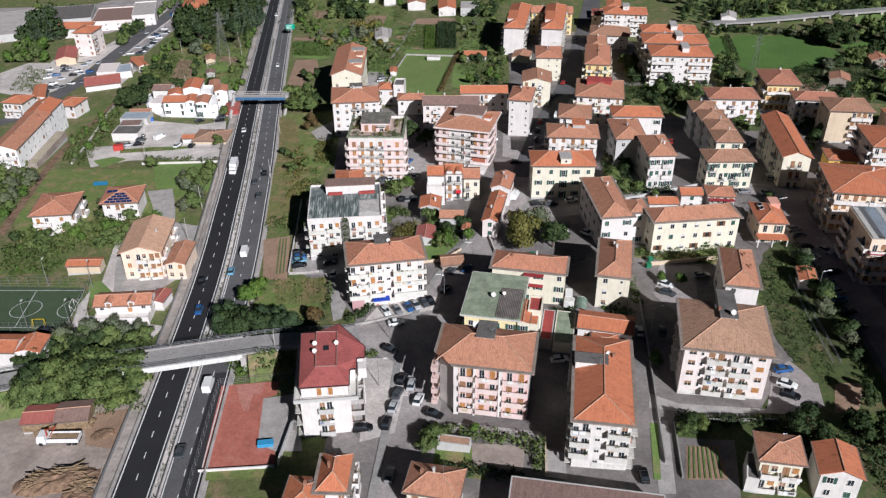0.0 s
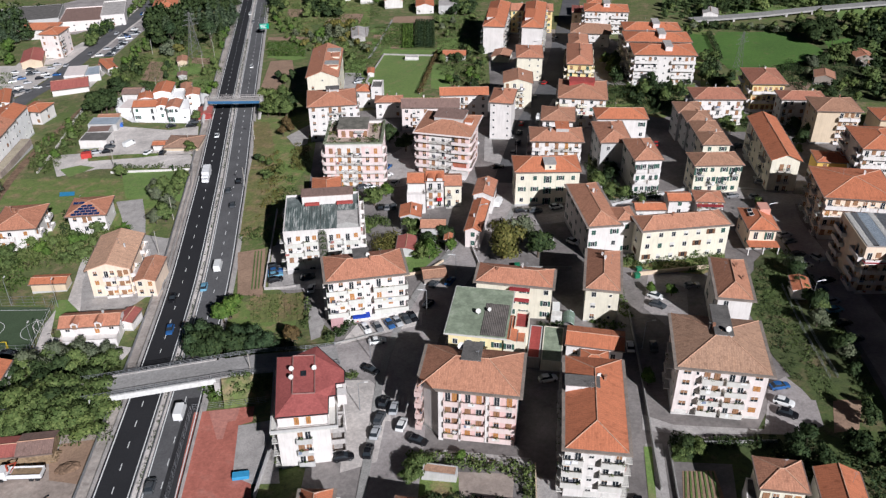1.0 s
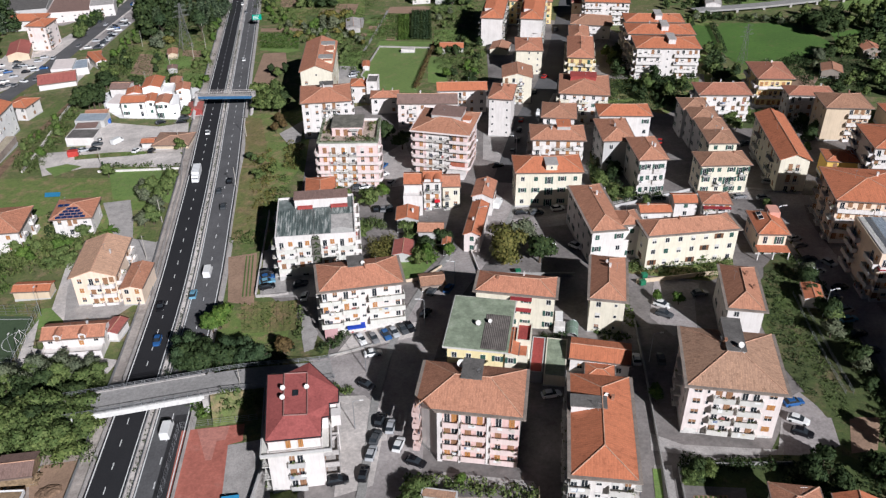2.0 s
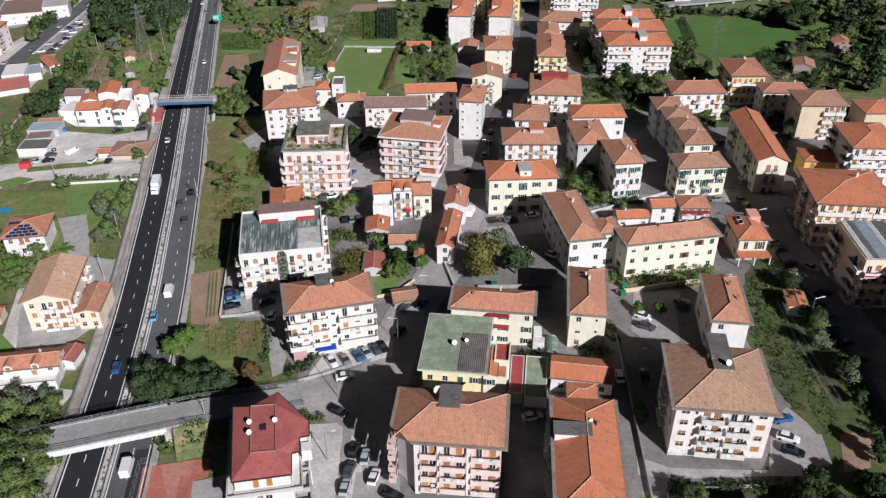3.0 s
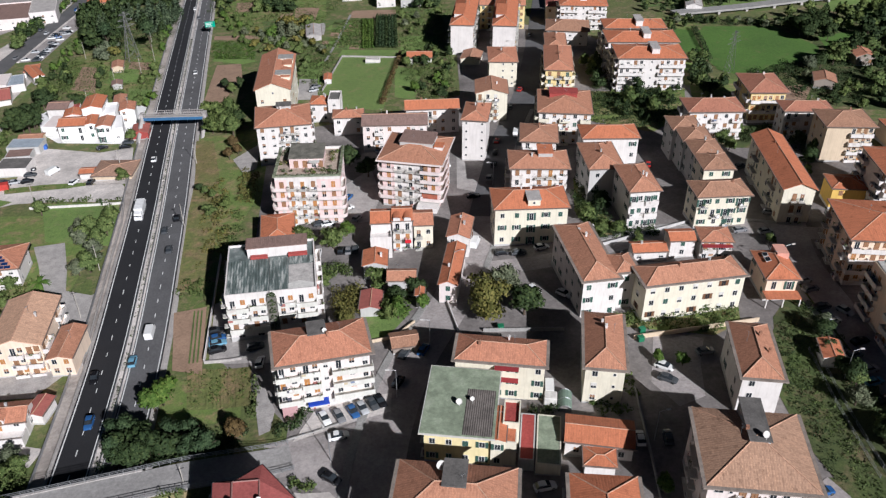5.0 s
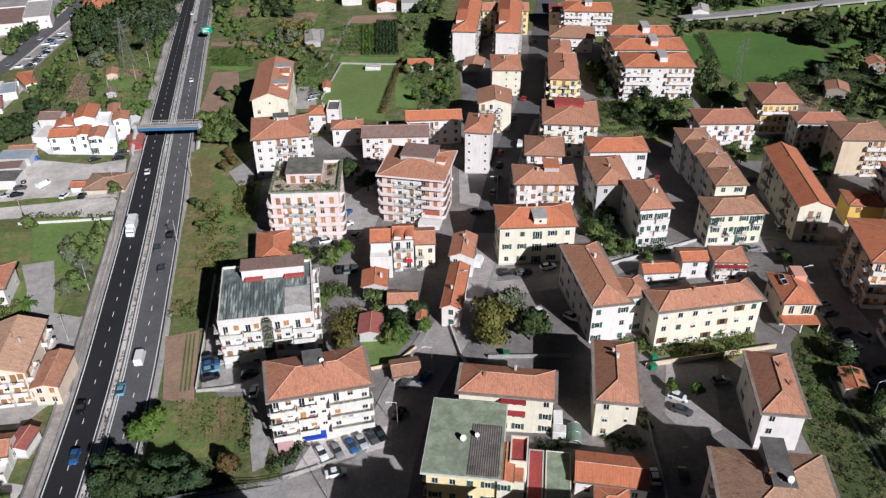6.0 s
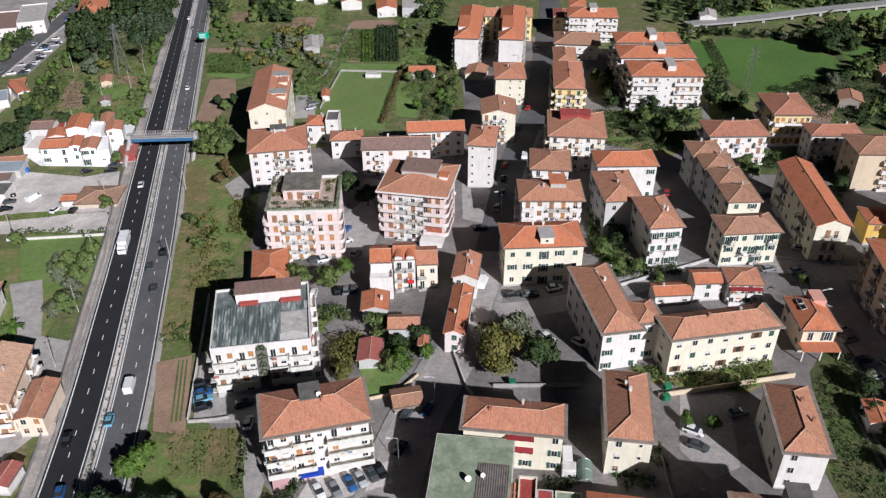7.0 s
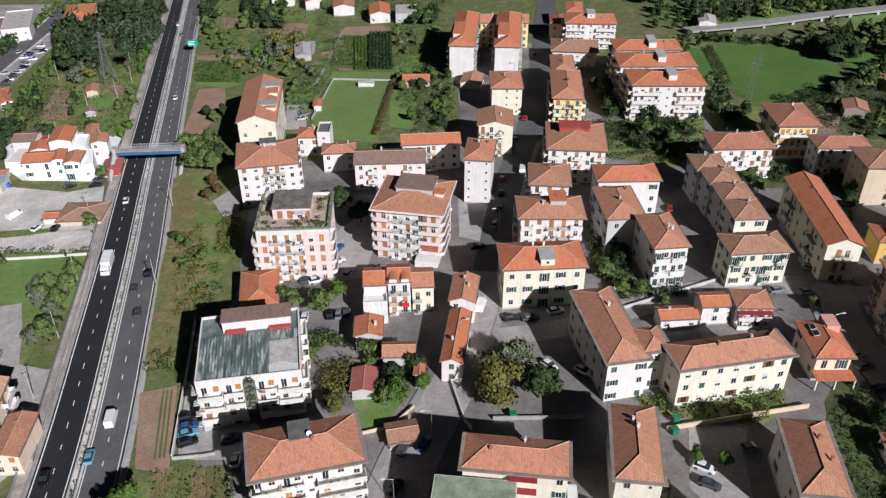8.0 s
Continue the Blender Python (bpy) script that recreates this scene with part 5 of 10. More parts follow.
# houses west of the motorway
b = building("white villa with solar panels on an orange roof", -91.3, 238.2, 10.7, 10.8, 2.9, 6.3, 2, WHITE, "hip", T_ORANGE, "white", 1.9, 0.7, "wpw", "", "w.w", chimneys=0, name="villa", category="house")
VILLA_SOLAR = b
building("white villa with an orange hipped roof and balcony", -110.1, 232.6, 11.4, 13.6, 3.4, 7.2, 2, WHITE, "hip", T_ORANGE, "brown", 1.9, 0.8, "pw", "", "p.p", chimneys=2, name="villa", category="house")
building("peach gabled house with balconies and a tan roof", -73.9, 203.3, 10.6, 16.9, 1.0, 9.0, 3, PEACH, "gable", T_PEACH, "brown", 2.0, 0.6, "wpp", "", "p.p", chimneys=1, name="villa", category="house")
b = building("white cottage with an orange roof and roof windows", -73.6, 177.0, 13.7, 5.6, 1.5, 4.8, 2, WHITE, "gable", T_ORANGE, "brown", 1.4, 0.4, "w.dw/...", "", "w", chimneys=1, name="cottage", category="house")
for u in (-3.2, 2.4):
    bm = bmesh.new()
    box(bm, u - 0.8, -3.3, 4.2, u + 0.8, -1.0, 5.9)
    dm = part("dormer", bm, WHITE, b)
    bm = bmesh.new()
    for k in (-1, 1):
        v = [bm.verts.new(p) for p in ((u, -3.5, 6.5), (u, -0.4, 6.5), (u + k * 1.05, -0.4, 5.8), (u + k * 1.05, -3.5, 5.8))]
        bm.faces.new(v if k > 0 else v[::-1])
    uv_faces(bm)
    part("dormer_roof", bm, T_ORANGE, dm)
    put_window(b, pose(u, -3.32, 4.4), 0.9, 1.2, "closed_brown")
bm = bmesh.new()
box(bm, -6.8, -6.0, -1.0, 6.8, -2.75, 2.1)
part("front_terrace", bm, WHITE, b, "white terrace along the front")
bm = bmesh.new()
for x0, y0, x1, y1 in ((-6.8, -6.0, 6.8, -5.82), (-6.8, -5.82, -6.62, -2.9), (6.62, -5.82, 6.8, -2.9)):
    box(bm, x0, y0, 2.1, x1, y1, 2.9)
part("terrace_parapet", bm, WHITE, b)
building("lean-to with a dark red roof beside the cottage", -65.6, 180.2, 3.4, 5.4, -12, 3.0, 1, WHITE, "gable", T_DARK, "brown", 0.5, 0.3, "", "", "", chimneys=0, name="annex", category="annex")
building("low shed with orange tiles", -92.2, 201.5, 9.1, 4.1, -1, 3.0, 1, BEIGE, "gable", T_RED, "brown", 0.7, 0.3, "", "", "", chimneys=0, name="shed", category="shed")
for x, y, d, h, tile, front in ((-144.4, 289.4, 24.6, 10.4, T_TAN, "pp"), (-144.9, 306.9, 10.0, 10.9, T_ORANGE, ""), (-145.2, 319.0, 13.8, 11.5, T_RED, "")):
    building("white row house with a stepped orange roof", x, y, 9.6, d, -1.5, h, 3, BRIGHT, "gable", tile, "white", 1.7, 0.25, front, "", "wowwow" if d > 20 else "wow", chimneys=1, name="house", category="house", group="row houses", ridge="y")
building("long tan canopy along the white row", -137.4, 295.5, 3.6, 29.0, -1.5, 2.8, 1, DUST, "flat", TERRACE_TAN, "white", 0.2, 0.3, "", "", "", chimneys=0, name="canopy", category="canopy")
building("white house with an orange hipped roof", -168.0, 347.5, 9.0, 9.4, -12, 7.0, 2, WHITE, "hip", T_RED, "white", 1.5, 0.5, "pp", "", "w", chimneys=0, name="house", category="house")
building("white house with orange tiles by the road", -143.4, 342.0, 8.4, 10.0, -14, 6.0, 2, WHITE, "hip", T_RED, "white", 1.3, 0.4, "w.w", "", "w", chimneys=0, name="house", category="house")
building("pale pink tower house with an orange roof", -169.5, 447.3, 9.7, 12.7, -8, 13.0, 4, PALE, "hip", T_RED, "white", 1.6, 0.5, "w.w", "", "b.w", chimneys=0)

# houses at the near edge
building("house with an orange hipped roof and side terraces", -14.7, 103.9, 5.0, 8.4, -4.7, 8.4, 3, WHITE, "hip", T_RED, "brown", 2.0, 0.6, "p.p", "", "P.P", chimneys=1, name="house", category="house")
building("house wing with a bright orange hipped roof", -19.8, 100.0, 6.0, 7.4, -8, 7.4, 2, WHITE, "hip", T_RED, "brown", 1.6, 0.5, "w.", "", "", chimneys=1, name="house", category="house")
building("house with a tan hipped roof", 2.9, 101.8, 8.8, 6.2, -14.2, 6.6, 2, CREAM, "hip", T_TAN, "brown", 1.9, 0.6, "w.w", "w", "", chimneys=2, name="house", category="house")
building("low workshop with a weathered brown flat roof", 28.4, 95.0, 26.6, 9.3, -12.7, 4.6, 1, GREYW, "flat", T_OLD, "old", front="", chimneys=0, name="workshop", category="building")
building("cream house with an orange roof and balcony", 64.1, 102.7, 7.1, 6.4, -12.9, 7.4, 2, CREAM, "hip", T_TAN, "brown", 1.4, 0.5, "pp", "", "", chimneys=0, name="house", category="house")
building("white house with an orange gable roof", 73.3, 99.6, 6.7, 7.1, -14, 6.4, 2, WHITE, "gable", T_RED, "green", 1.5, 0.4, "ww", "", "w", chimneys=0, name="house", category="house")
# Out of view as well; added only to cast shade westward.
building("unseen tall block added to shade the east street", 124.5, 141.0, 12.7, 30.7, -10, 15.0, 5, PEACH, "hip", T_RED, "brown", 2.4, 0.8, "", "", "", chimneys=0)


# ---- sheds, annexes and far houses ----
building("low workshop with an orange tiled roof", 44.2, 150.4, 12.2, 6.6, -16, 4.0, 1, WHITE, "gable", T_RED, "white", 1.1, 0.3, front="w.w", chimneys=0, name="workshop", category="workshop")
building("low lean-to with orange tiles", 42.8, 145.0, 5.4, 4.0, -13, 3.0, 1, WHITE, "hip", T_RED, "white", 0.5, 0.3, chimneys=0, name="shed", category="shed")
building("low garage with a maroon sheet roof", 31.1, 152.3, 2.8, 11.6, -14, 3.0, 1, GREYW, "flat", ROOFRED, "white", 0.4, 0.3, chimneys=0, name="shed", category="shed")
building("annex with striped orange tiles", 25.6, 152.3, 2.4, 8.0, -14, 7.4, 2, CREAM, "gable", T_RED, "green", 0.4, 0.3, front="w", chimneys=0, name="annex", category="annex")
building("annex with a maroon sheet roof", 28.4, 154.4, 3.1, 6.0, -14, 7.4, 2, CREAM, "flat", ROOFRED, "green", 0.5, 0.3, chimneys=0, name="annex", category="annex")
building("annex with an orange flat roof", 27.3, 150.2, 2.5, 4.2, -14, 6.3, 1, CREAM, "flat", T_RED, "green", 0.3, 0.3, chimneys=0, name="annex", category="annex")
building("garden shed with a maroon sheet roof", 4.4, 203.8, 4.7, 6.7, -6.9, 2.8, 1, GREYW, "gable", T_DARK, "old", 0.7, 0.3, chimneys=0, name="shed", category="shed")
building("brown shed roof beside the garden", 10.9, 187.6, 5.8, 5.0, 5, 2.2, 1, DARKW, "gable", T_UMBER, "old", 0.9, 0.3, chimneys=0, name="shed", category="shed")
building("low garden shed with a brown flat roof", 7.2, 116.7, 6.4, 2.3, -14, 1.9, 1, GREYW, "flat", T_WEATHER, "old", 0.3, 0.3, chimneys=0, name="shed", category="shed")
building("narrow white hut with an orange roof", 16.0, 203.3, 1.7, 2.9, -9.4, 4.0, 1, WHITE, "gable", T_RED, "old", 0.3, 0.3, chimneys=0, name="hut", category="hut")
building("garden hut with a red tiled roof", 98.0, 166.4, 3.8, 5.7, -15.7, 3.0, 1, WHITE, "gable", T_RED, "old", 0.6, 0.3, chimneys=0, name="hut", category="hut")
building("white house with an orange gable roof", -89.5, 157.4, 6.0, 6.1, -2.3, 6.0, 2, WHITE, "gable", T_RED, "white", 0.9, 0.3, right="w", chimneys=0, name="house", category="house")
building("white gabled house with orange tiles", -95.9, 156.9, 8.1, 6.5, -4.2, 7.0, 2, WHITE, "gable", T_RED, "white", 1.0, 0.3, chimneys=0, name="house", category="house")
building("long factory hall with a brown roof", -176.0, 513.9, 23.5, 30.1, 8.1, 6.0, 2, PALE, "flat", T_OLD, "white", 3.5, 0.3, front="w.w.w.w", chimneys=0, name="hall", category="building")
building("large industrial hall with a grey roof", -208.8, 524.2, 31.6, 31.0, 11.8, 7.0, 1, GREYW, "flat", ROOFGREY, "white", 4.7, 0.3, front="g.g.g.g", chimneys=0, name="hall", category="building")
building("low white house with an orange roof", -193.5, 491.9, 20.0, 13.5, -2.6, 6.0, 2, WHITE, "hip", T_RED, "white", 2.0, 0.3, front="w.w", chimneys=0, name="house", category="house")
building("fuel station canopy in white and red", -144.9, 397.8, 9.2, 13.2, 7.0, 4.5, 1, WHITE, "flat", PALE, "white", 1.4, 0.3, chimneys=0, name="canopy", category="canopy")
building("low shop with rusty red roof", -178.1, 434.5, 9.8, 19.0, 13.8, 4.0, 1, BEIGE, "gable", T_DARK, "white", 1.5, 0.3, chimneys=0, name="shop", category="building")
building("pale workshop hall with solar roof", -238.7, 510.7, 30.0, 51.4, 17.8, 6.0, 1, GREYW, "flat", CONCRETE, "white", 4.5, 0.3, front="wwww", chimneys=0, name="hall", category="building")
building("yellow house with an orange roof", -129.1, 524.3, 13.8, 23.3, 6.4, 8.0, 2, YELLOW, "hip", T_RED, "white", 2.1, 0.3, front="w.w", chimneys=0, name="house", category="house")
building("white flat roofed house", -159.6, 520.5, 13.3, 31.0, 11.2, 7.0, 2, WHITE, "flat", CONCRETE, "white", 2.0, 0.3, front="www", chimneys=0, name="house", category="house")
building("far white house with a red roof", 25.8, 487.3, 9.8, 16.1, -2.5, 5.0, 1, WHITE, "gable", T_RED, "white", 1.5, 0.3, front="w.w", chimneys=0, name="house", category="house")
building("far grey house with flat roof", 38.7, 481.8, 10.5, 14.1, -4.8, 5.0, 1, GREYW, "flat", CONCRETE, "white", 1.6, 0.3, front="w.w", chimneys=0, name="house", category="house")
building("far house with a pale roof", 8.3, 504.1, 10.4, 11.2, -2.7, 5.0, 1, WHITE, "gable", T_BROWN, "white", 1.6, 0.3, chimneys=0, name="house", category="house")
building("far farmhouse with a red roof", -6.3, 522.2, 10.3, 13.8, -2.2, 5.0, 1, WHITE, "gable", T_RED, "white", 1.6, 0.3, chimneys=0, name="house", category="house")
building("far white farmhouse with brown roof", -23.9, 535.7, 12.0, 16.5, -0.5, 6.0, 1, WHITE, "gable", T_BROWN, "white", 1.8, 0.3, chimneys=0, name="house", category="house")
building("house with a dark red roof", 103.3, 431.8, 7.5, 12.5, -12.3, 8.0, 2, PEACH, "hip", T_DARK, "white", 1.1, 0.3, front="ww", chimneys=0, name="house", category="house")
building("peach apartment house with orange roof", 113.9, 445.0, 7.4, 15.1, -13.1, 9.0, 3, PEACH, "hip", T_RED, "white", 1.1, 0.3, front="ww", chimneys=0, name="house", category="house")
building("pale greenhouse shed among the plots", -11.9, 437.3, 6.7, 15.4, 1.5, 3.0, 1, CONCRETE, "gable", CONCRETE, "white", 1.0, 0.3, chimneys=0, name="shed", category="shed")
building("low hut with red tiles", 33.9, 386.0, 10.5, 7.6, -6.8, 3.0, 1, WHITE, "gable", T_RED, "white", 1.1, 0.3, chimneys=0, name="hut", category="hut")
building("tiny white hut with red tiles", -5.4, 369.6, 2.7, 5.7, -2.0, 2.5, 1, WHITE, "gable", T_RED, "white", 0.4, 0.3, chimneys=0, name="hut", category="hut")
building("small white hut by the field", 14.0, 389.6, 6.2, 2.2, -12, 1.5, 1, WHITE, "flat", CONCRETE, "white", 0.8, 0.3, chimneys=0, name="hut", category="hut")
building("old barn with a brown roof", 176.9, 315.0, 7.4, 8.0, -23.7, 3.2, 1, DARKW, "gable", T_BROWN, "white", 1.2, 0.3, chimneys=0, name="barn", category="barn")
building("white shed beyond the meadow", 170.0, 424.1, 7.4, 9.7, -17.5, 4.0, 1, WHITE, "gable", CONCRETE, "white", 1.1, 0.3, chimneys=0, name="shed", category="shed")
building("low house with brown tiles", 55.4, 378.8, 7.8, 9.9, -17.4, 3.0, 1, CREAM, "gable", T_BROWN, "white", 1.2, 0.3, chimneys=0, name="cottage", category="cottage")
building("white farmhouse with orange tiles and a round chimney", -96.9, 334.3, 8.9, 7.7, -0.2, 6.5, 2, BRIGHT, "gable", T_RED, "green", 1.2, 0.3, front="w.d", chimneys=0, name="farmhouse", category="house")
building("narrow white farmhouse with orange tiles", -90.6, 334.6, 3.9, 7.5, 6.2, 6.3, 2, BRIGHT, "gable", T_RED, "green", 0.6, 0.3, front="w", chimneys=0, name="farmhouse", category="house")
building("white farmhouse with a green door and orange tiles", -84.5, 330.3, 4.8, 7.8, -0.0, 6.8, 2, BRIGHT, "gable", T_ORANGE, "green", 0.7, 0.3, front="ww/d.", chimneys=0, name="farmhouse", category="house")
building("tall white farmhouse with an orange roof", -91.6, 345.9, 7.0, 10.8, 1.4, 9.0, 3, BRIGHT, "gable", T_RED, "white", 1.0, 0.3, right="w", chimneys=0, name="farmhouse", category="house")
building("farm wing with orange tiles", -98.4, 341.5, 5.6, 6.0, 7.0, 7.4, 2, WHITE, "gable", T_RED, "white", 0.8, 0.3, chimneys=0, name="farmhouse", category="house")
building("white farm wing with a flat terrace", -86.9, 344.4, 6.3, 9.8, 3.9, 6.0, 2, BRIGHT, "flat", BRIGHT, "white", 0.9, 0.3, chimneys=0, name="farmhouse", category="house")
building("white farm cottage with tan tiles", -80.2, 346.5, 5.2, 6.9, 6.7, 6.0, 2, BRIGHT, "gable", T_ORANGE, "white", 0.8, 0.3, front="w.", chimneys=0, name="farmhouse", category="house")
building("low farm wing with weathered red tiles", -108.2, 357.7, 7.6, 7.6, -3.3, 5.0, 1, WHITE, "gable", T_OLD, "white", 1.1, 0.3, chimneys=0, name="farmhouse", category="house")
building("white farm annex with a terrace", -105.7, 342.4, 6.4, 10.3, -9.5, 4.0, 1, BRIGHT, "flat", PALE, "white", 1.0, 0.3, chimneys=0, name="annex", category="annex")
building("white farm annex with a terrace roof", -81.7, 333.0, 4.3, 11.0, 11.5, 5.0, 1, BRIGHT, "flat", BRIGHT, "white", 0.7, 0.3, front="w", chimneys=0, name="annex", category="annex")
building("farm barn with tan tiles", -85.4, 357.6, 4.2, 9.1, 8.2, 5.0, 1, BEIGE, "gable", T_TAN, "white", 0.6, 0.3, chimneys=0, name="barn", category="barn")
building("farm annex with a dark red roof", -103.9, 360.8, 4.4, 6.7, 8.6, 3.0, 1, PALE, "flat", ROOFRED, "white", 0.7, 0.3, chimneys=0, name="annex", category="annex")
building("open yard shed with a pale blue sheet roof", -111.8, 325.7, 11.3, 7.2, -3.3, 3.0, 1, GREYW, "flat", SHEET, "white", 1.1, 0.3, chimneys=0, name="shed", category="shed")
building("low shed with a rusty brown roof", -112.0, 318.5, 8.4, 6.1, 2.1, 2.4, 1, GREYW, "flat", T_OLD, "white", 0.9, 0.3, chimneys=0, name="shed", category="shed")
building("white workshop with a dark flat roof", -110.1, 307.8, 10.4, 7.9, -3.6, 3.2, 1, WHITE, "flat", ROOFGREY, "white", 1.2, 0.3, chimneys=0, name="shed", category="shed")
building("wide low shelter with brown tiles", -75.1, 298.6, 12.5, 10.5, -4.8, 2.0, 1, BEIGE, "hip", T_OLDTAN, "white", 1.3, 0.3, chimneys=0, name="shelter", category="shelter")
building("small hut with orange tiles", -84.0, 297.6, 4.2, 3.9, -0.7, 2.6, 1, WHITE, "gable", T_RED, "white", 0.6, 0.3, chimneys=0, name="hut", category="hut")
building("lean-to with brown tiles", -112.3, 333.6, 8.1, 4.1, 0.5, 2.6, 1, BEIGE, "gable", T_BROWN, "white", 0.6, 0.3, chimneys=0, name="shed", category="shed")
building("garden hut with brown tiles in the clearing", -98.0, 411.1, 4.4, 7.3, 8.3, 3.0, 1, BEIGE, "gable", T_BROWN, "white", 0.7, 0.3, chimneys=0, name="hut", category="hut")
building("old hut on the clearing", -93.3, 386.8, 3.7, 4.4, 9.0, 2.5, 1, GREYW, "gable", T_OLD, "white", 0.6, 0.3, chimneys=0, name="hut", category="hut")
building("white house with an orange roof by the lots", -132.5, 407.2, 4.6, 12.9, 31.3, 4.0, 1, WHITE, "gable", T_RED, "white", 0.7, 0.3, chimneys=0, name="house", category="house")
building("white kiosk by the old road", -135.8, 513.2, 10.5, 6.3, 4.3, 4.0, 1, WHITE, "flat", CONCRETE, "white", 0.9, 0.3, chimneys=0, name="kiosk", category="kiosk")
building("tall white apartment block with balconies and an orange roof", 146.0, 224.6, 13.0, 16.4, -10.1, 14.0, 5, WHITE, "hip", T_RED, "white", 1.9, 0.3, front="PPP", left="p.p", chimneys=0, name="apartment_building", category="building")
building("house with a red tiled roof", 172.8, 261.3, 10.4, 11.0, -6.7, 6.0, 2, BEIGE, "hip", T_RED, "white", 1.6, 0.3, chimneys=0, name="house", category="house")
# Wall colour is dark to carry the shade of this corner.
building("pale house with orange tiles among trees", 202.5, 334.5, 7.5, 8.0, -8.3, 4.0, 1, DARKW, "gable", T_ORANGE, "white", 1.4, 0.3, front="ww", chimneys=0, name="house", category="house")
building("low shops with a dark red roof", -143.1, 382.1, 15.5, 13.6, 16.2, 3.2, 1, WHITE, "gable", T_DARK, "white", 2.0, 0.3, chimneys=0, name="shop", category="building")
building("kiosk with an orange roof", -136.5, 416.4, 6.0, 8.9, 10.8, 3.0, 1, WHITE, "hip", T_RED, "white", 0.9, 0.3, chimneys=0, name="kiosk", category="kiosk")
building("fuel station shop with a pale roof", -138.1, 399.0, 7.1, 11.8, 16.0, 3.5, 1, WHITE, "flat", SHEET, "white", 1.1, 0.3, chimneys=0, name="shop", category="building")
building("small white house with orange tiles", -165.4, 363.8, 4.9, 16.5, 16.4, 5.0, 2, WHITE, "gable", T_RED, "white", 0.7, 0.3, front="w", chimneys=0, name="house", category="house")
building("low annex with a pale green flat roof", 34.8, 150.8, 4.5, 12.3, -14, 3.0, 1, CREAM, "flat", ROOFGREEN, "white", 0.8, 0.3, chimneys=0, name="annex", category="annex")
building("peach wing with a red tiled terrace roof", -64.2, 198.4, 5.2, 11.1, -3.1, 5.5, 2, PEACH, "gable", T_TAN, "brown", 0.8, 0.3, front="ww", chimneys=0, name="annex", category="annex")
building("small brick outbuilding by the footbridge", -72.7, 329.7, 5.3, 7.3, 3.5, 3.0, 1, ROOFRED, "gable", T_DARK, "white", 0.8, 0.3, chimneys=0, name="shed", category="shed")
building("open timber shed with a rusty roof", -79.4, 134.4, 6.5, 5.4, 2.6, 3.0, 1, TIMBER, "gable", T_DARK, "white", 0.8, 0.3, chimneys=0, name="shed", category="shed")
building("timber shed with a rusty roof", -72.5, 134.7, 6.5, 5.9, 4.4, 3.0, 1, TIMBER, "gable", T_OLD, "white", 0.9, 0.3, chimneys=0, name="shed", category="shed")
building("garage beside the cream house", 60.0, 102.5, 2.2, 6.5, -20.5, 3.5, 1, WHITE, "flat", ROOFGREY, "white", 0.3, 0.3, chimneys=0, name="garage", category="garage")


# ---- streets and yards ----
MAIN = [(-6, 70), (-3.5, 104), (-0.2, 130), (1.5, 146), (5.5, 164), (12.0, 182), (21.5, 200), (31, 222), (38, 243), (50.2, 284), (55.7, 300), (63.8, 320.6), (72.2, 344.4), (83.8, 385), (97.6, 437), (110, 484), (140, 600)]
CROSS = [(30, 216), (48, 216), (65.9, 219.5), (80.8, 223), (92.8, 222.5), (105, 222), (118, 216), (135, 212), (170, 205)]
EAST = [(117, 222), (111.5, 205), (109.4, 186.6), (108, 166), (106.4, 148), (104.5, 135), (99, 105), (88, 70)]
patch("paved_yards", [(-24, 60), (-14, 166), (-29.8, 190.9), (-33.2, 216.2), (-26.0, 245.2), (-26, 320), (10, 325), (45, 340), (55, 430), (75, 440), (112, 400), (128, 330), (165, 300), (165, 120), (92, 60)], PAVED, "grey paved yards and forecourts between the houses", 0.06, "pavement")
strip("road_main", MAIN[:9], -4.4, 5.4, ASPH_TOWN, "grey asphalt main street of the town", 0.10)
# Darker asphalt here paints in the shade that houses throw on the street.
strip("road_main_far", MAIN[8:], -4.4, 5.4, ASPH_OLD, "far main street, asphalt darkened for the shade of houses", 0.102)
strip("road_cross", CROSS, -3.2, 3.2, ASPH_TOWN, "grey asphalt cross street", 0.11)
strip("road_town_east", EAST, -4.5, 4.0, ASPH_TOWN, "asphalt street with parked cars in the shade", 0.12)
patch("road_junction", [(-24, 151.8), (-24, 159.6), (-16.8, 162.0), (-6.2, 162.4), (2.0, 166), (9, 166), (4, 146), (-3, 143), (-9, 149.5), (-14, 152.6)], ASPH_TOWN, "asphalt junction below the white block", 0.13, "road")
patch("forecourt", [(-11.5, 120), (-10.8, 148), (-6, 147.5), (-1.5, 141), (-4.5, 122)], GRAVEL, "pale worn forecourt with parked cars", 0.14, "pavement")
patch("forecourt", [(-13, 161.5), (-8.5, 170.5), (7, 172.5), (6.5, 166.8), (-3, 164.6)], GRAVEL, "pale parking bay in front of the shops", 0.14, "pavement")
patch("yard", [(-32.8, 191.5), (-34.0, 214.2), (-29.2, 217.1), (-17, 196), (-18, 187)], CONCRETE, "concrete car park beside the white block", 0.16, "pavement")
patch("yard", [(60, 166), (66, 182), (76, 178), (72, 170), (69, 160), (63, 158)], ASPH_TOWN, "grey asphalt parking yard", 0.1, "pavement")
patch("yard", [(-8, 246), (-4, 268), (8, 282), (10, 262), (6, 247)], CONCRETE, "pale concrete court between the blocks", 0.1, "pavement")
patch("yard", [(33, 262), (36, 285), (46, 276), (42, 256)], CONCRETE, "pale concrete court beside the pink block", 0.1, "pavement")
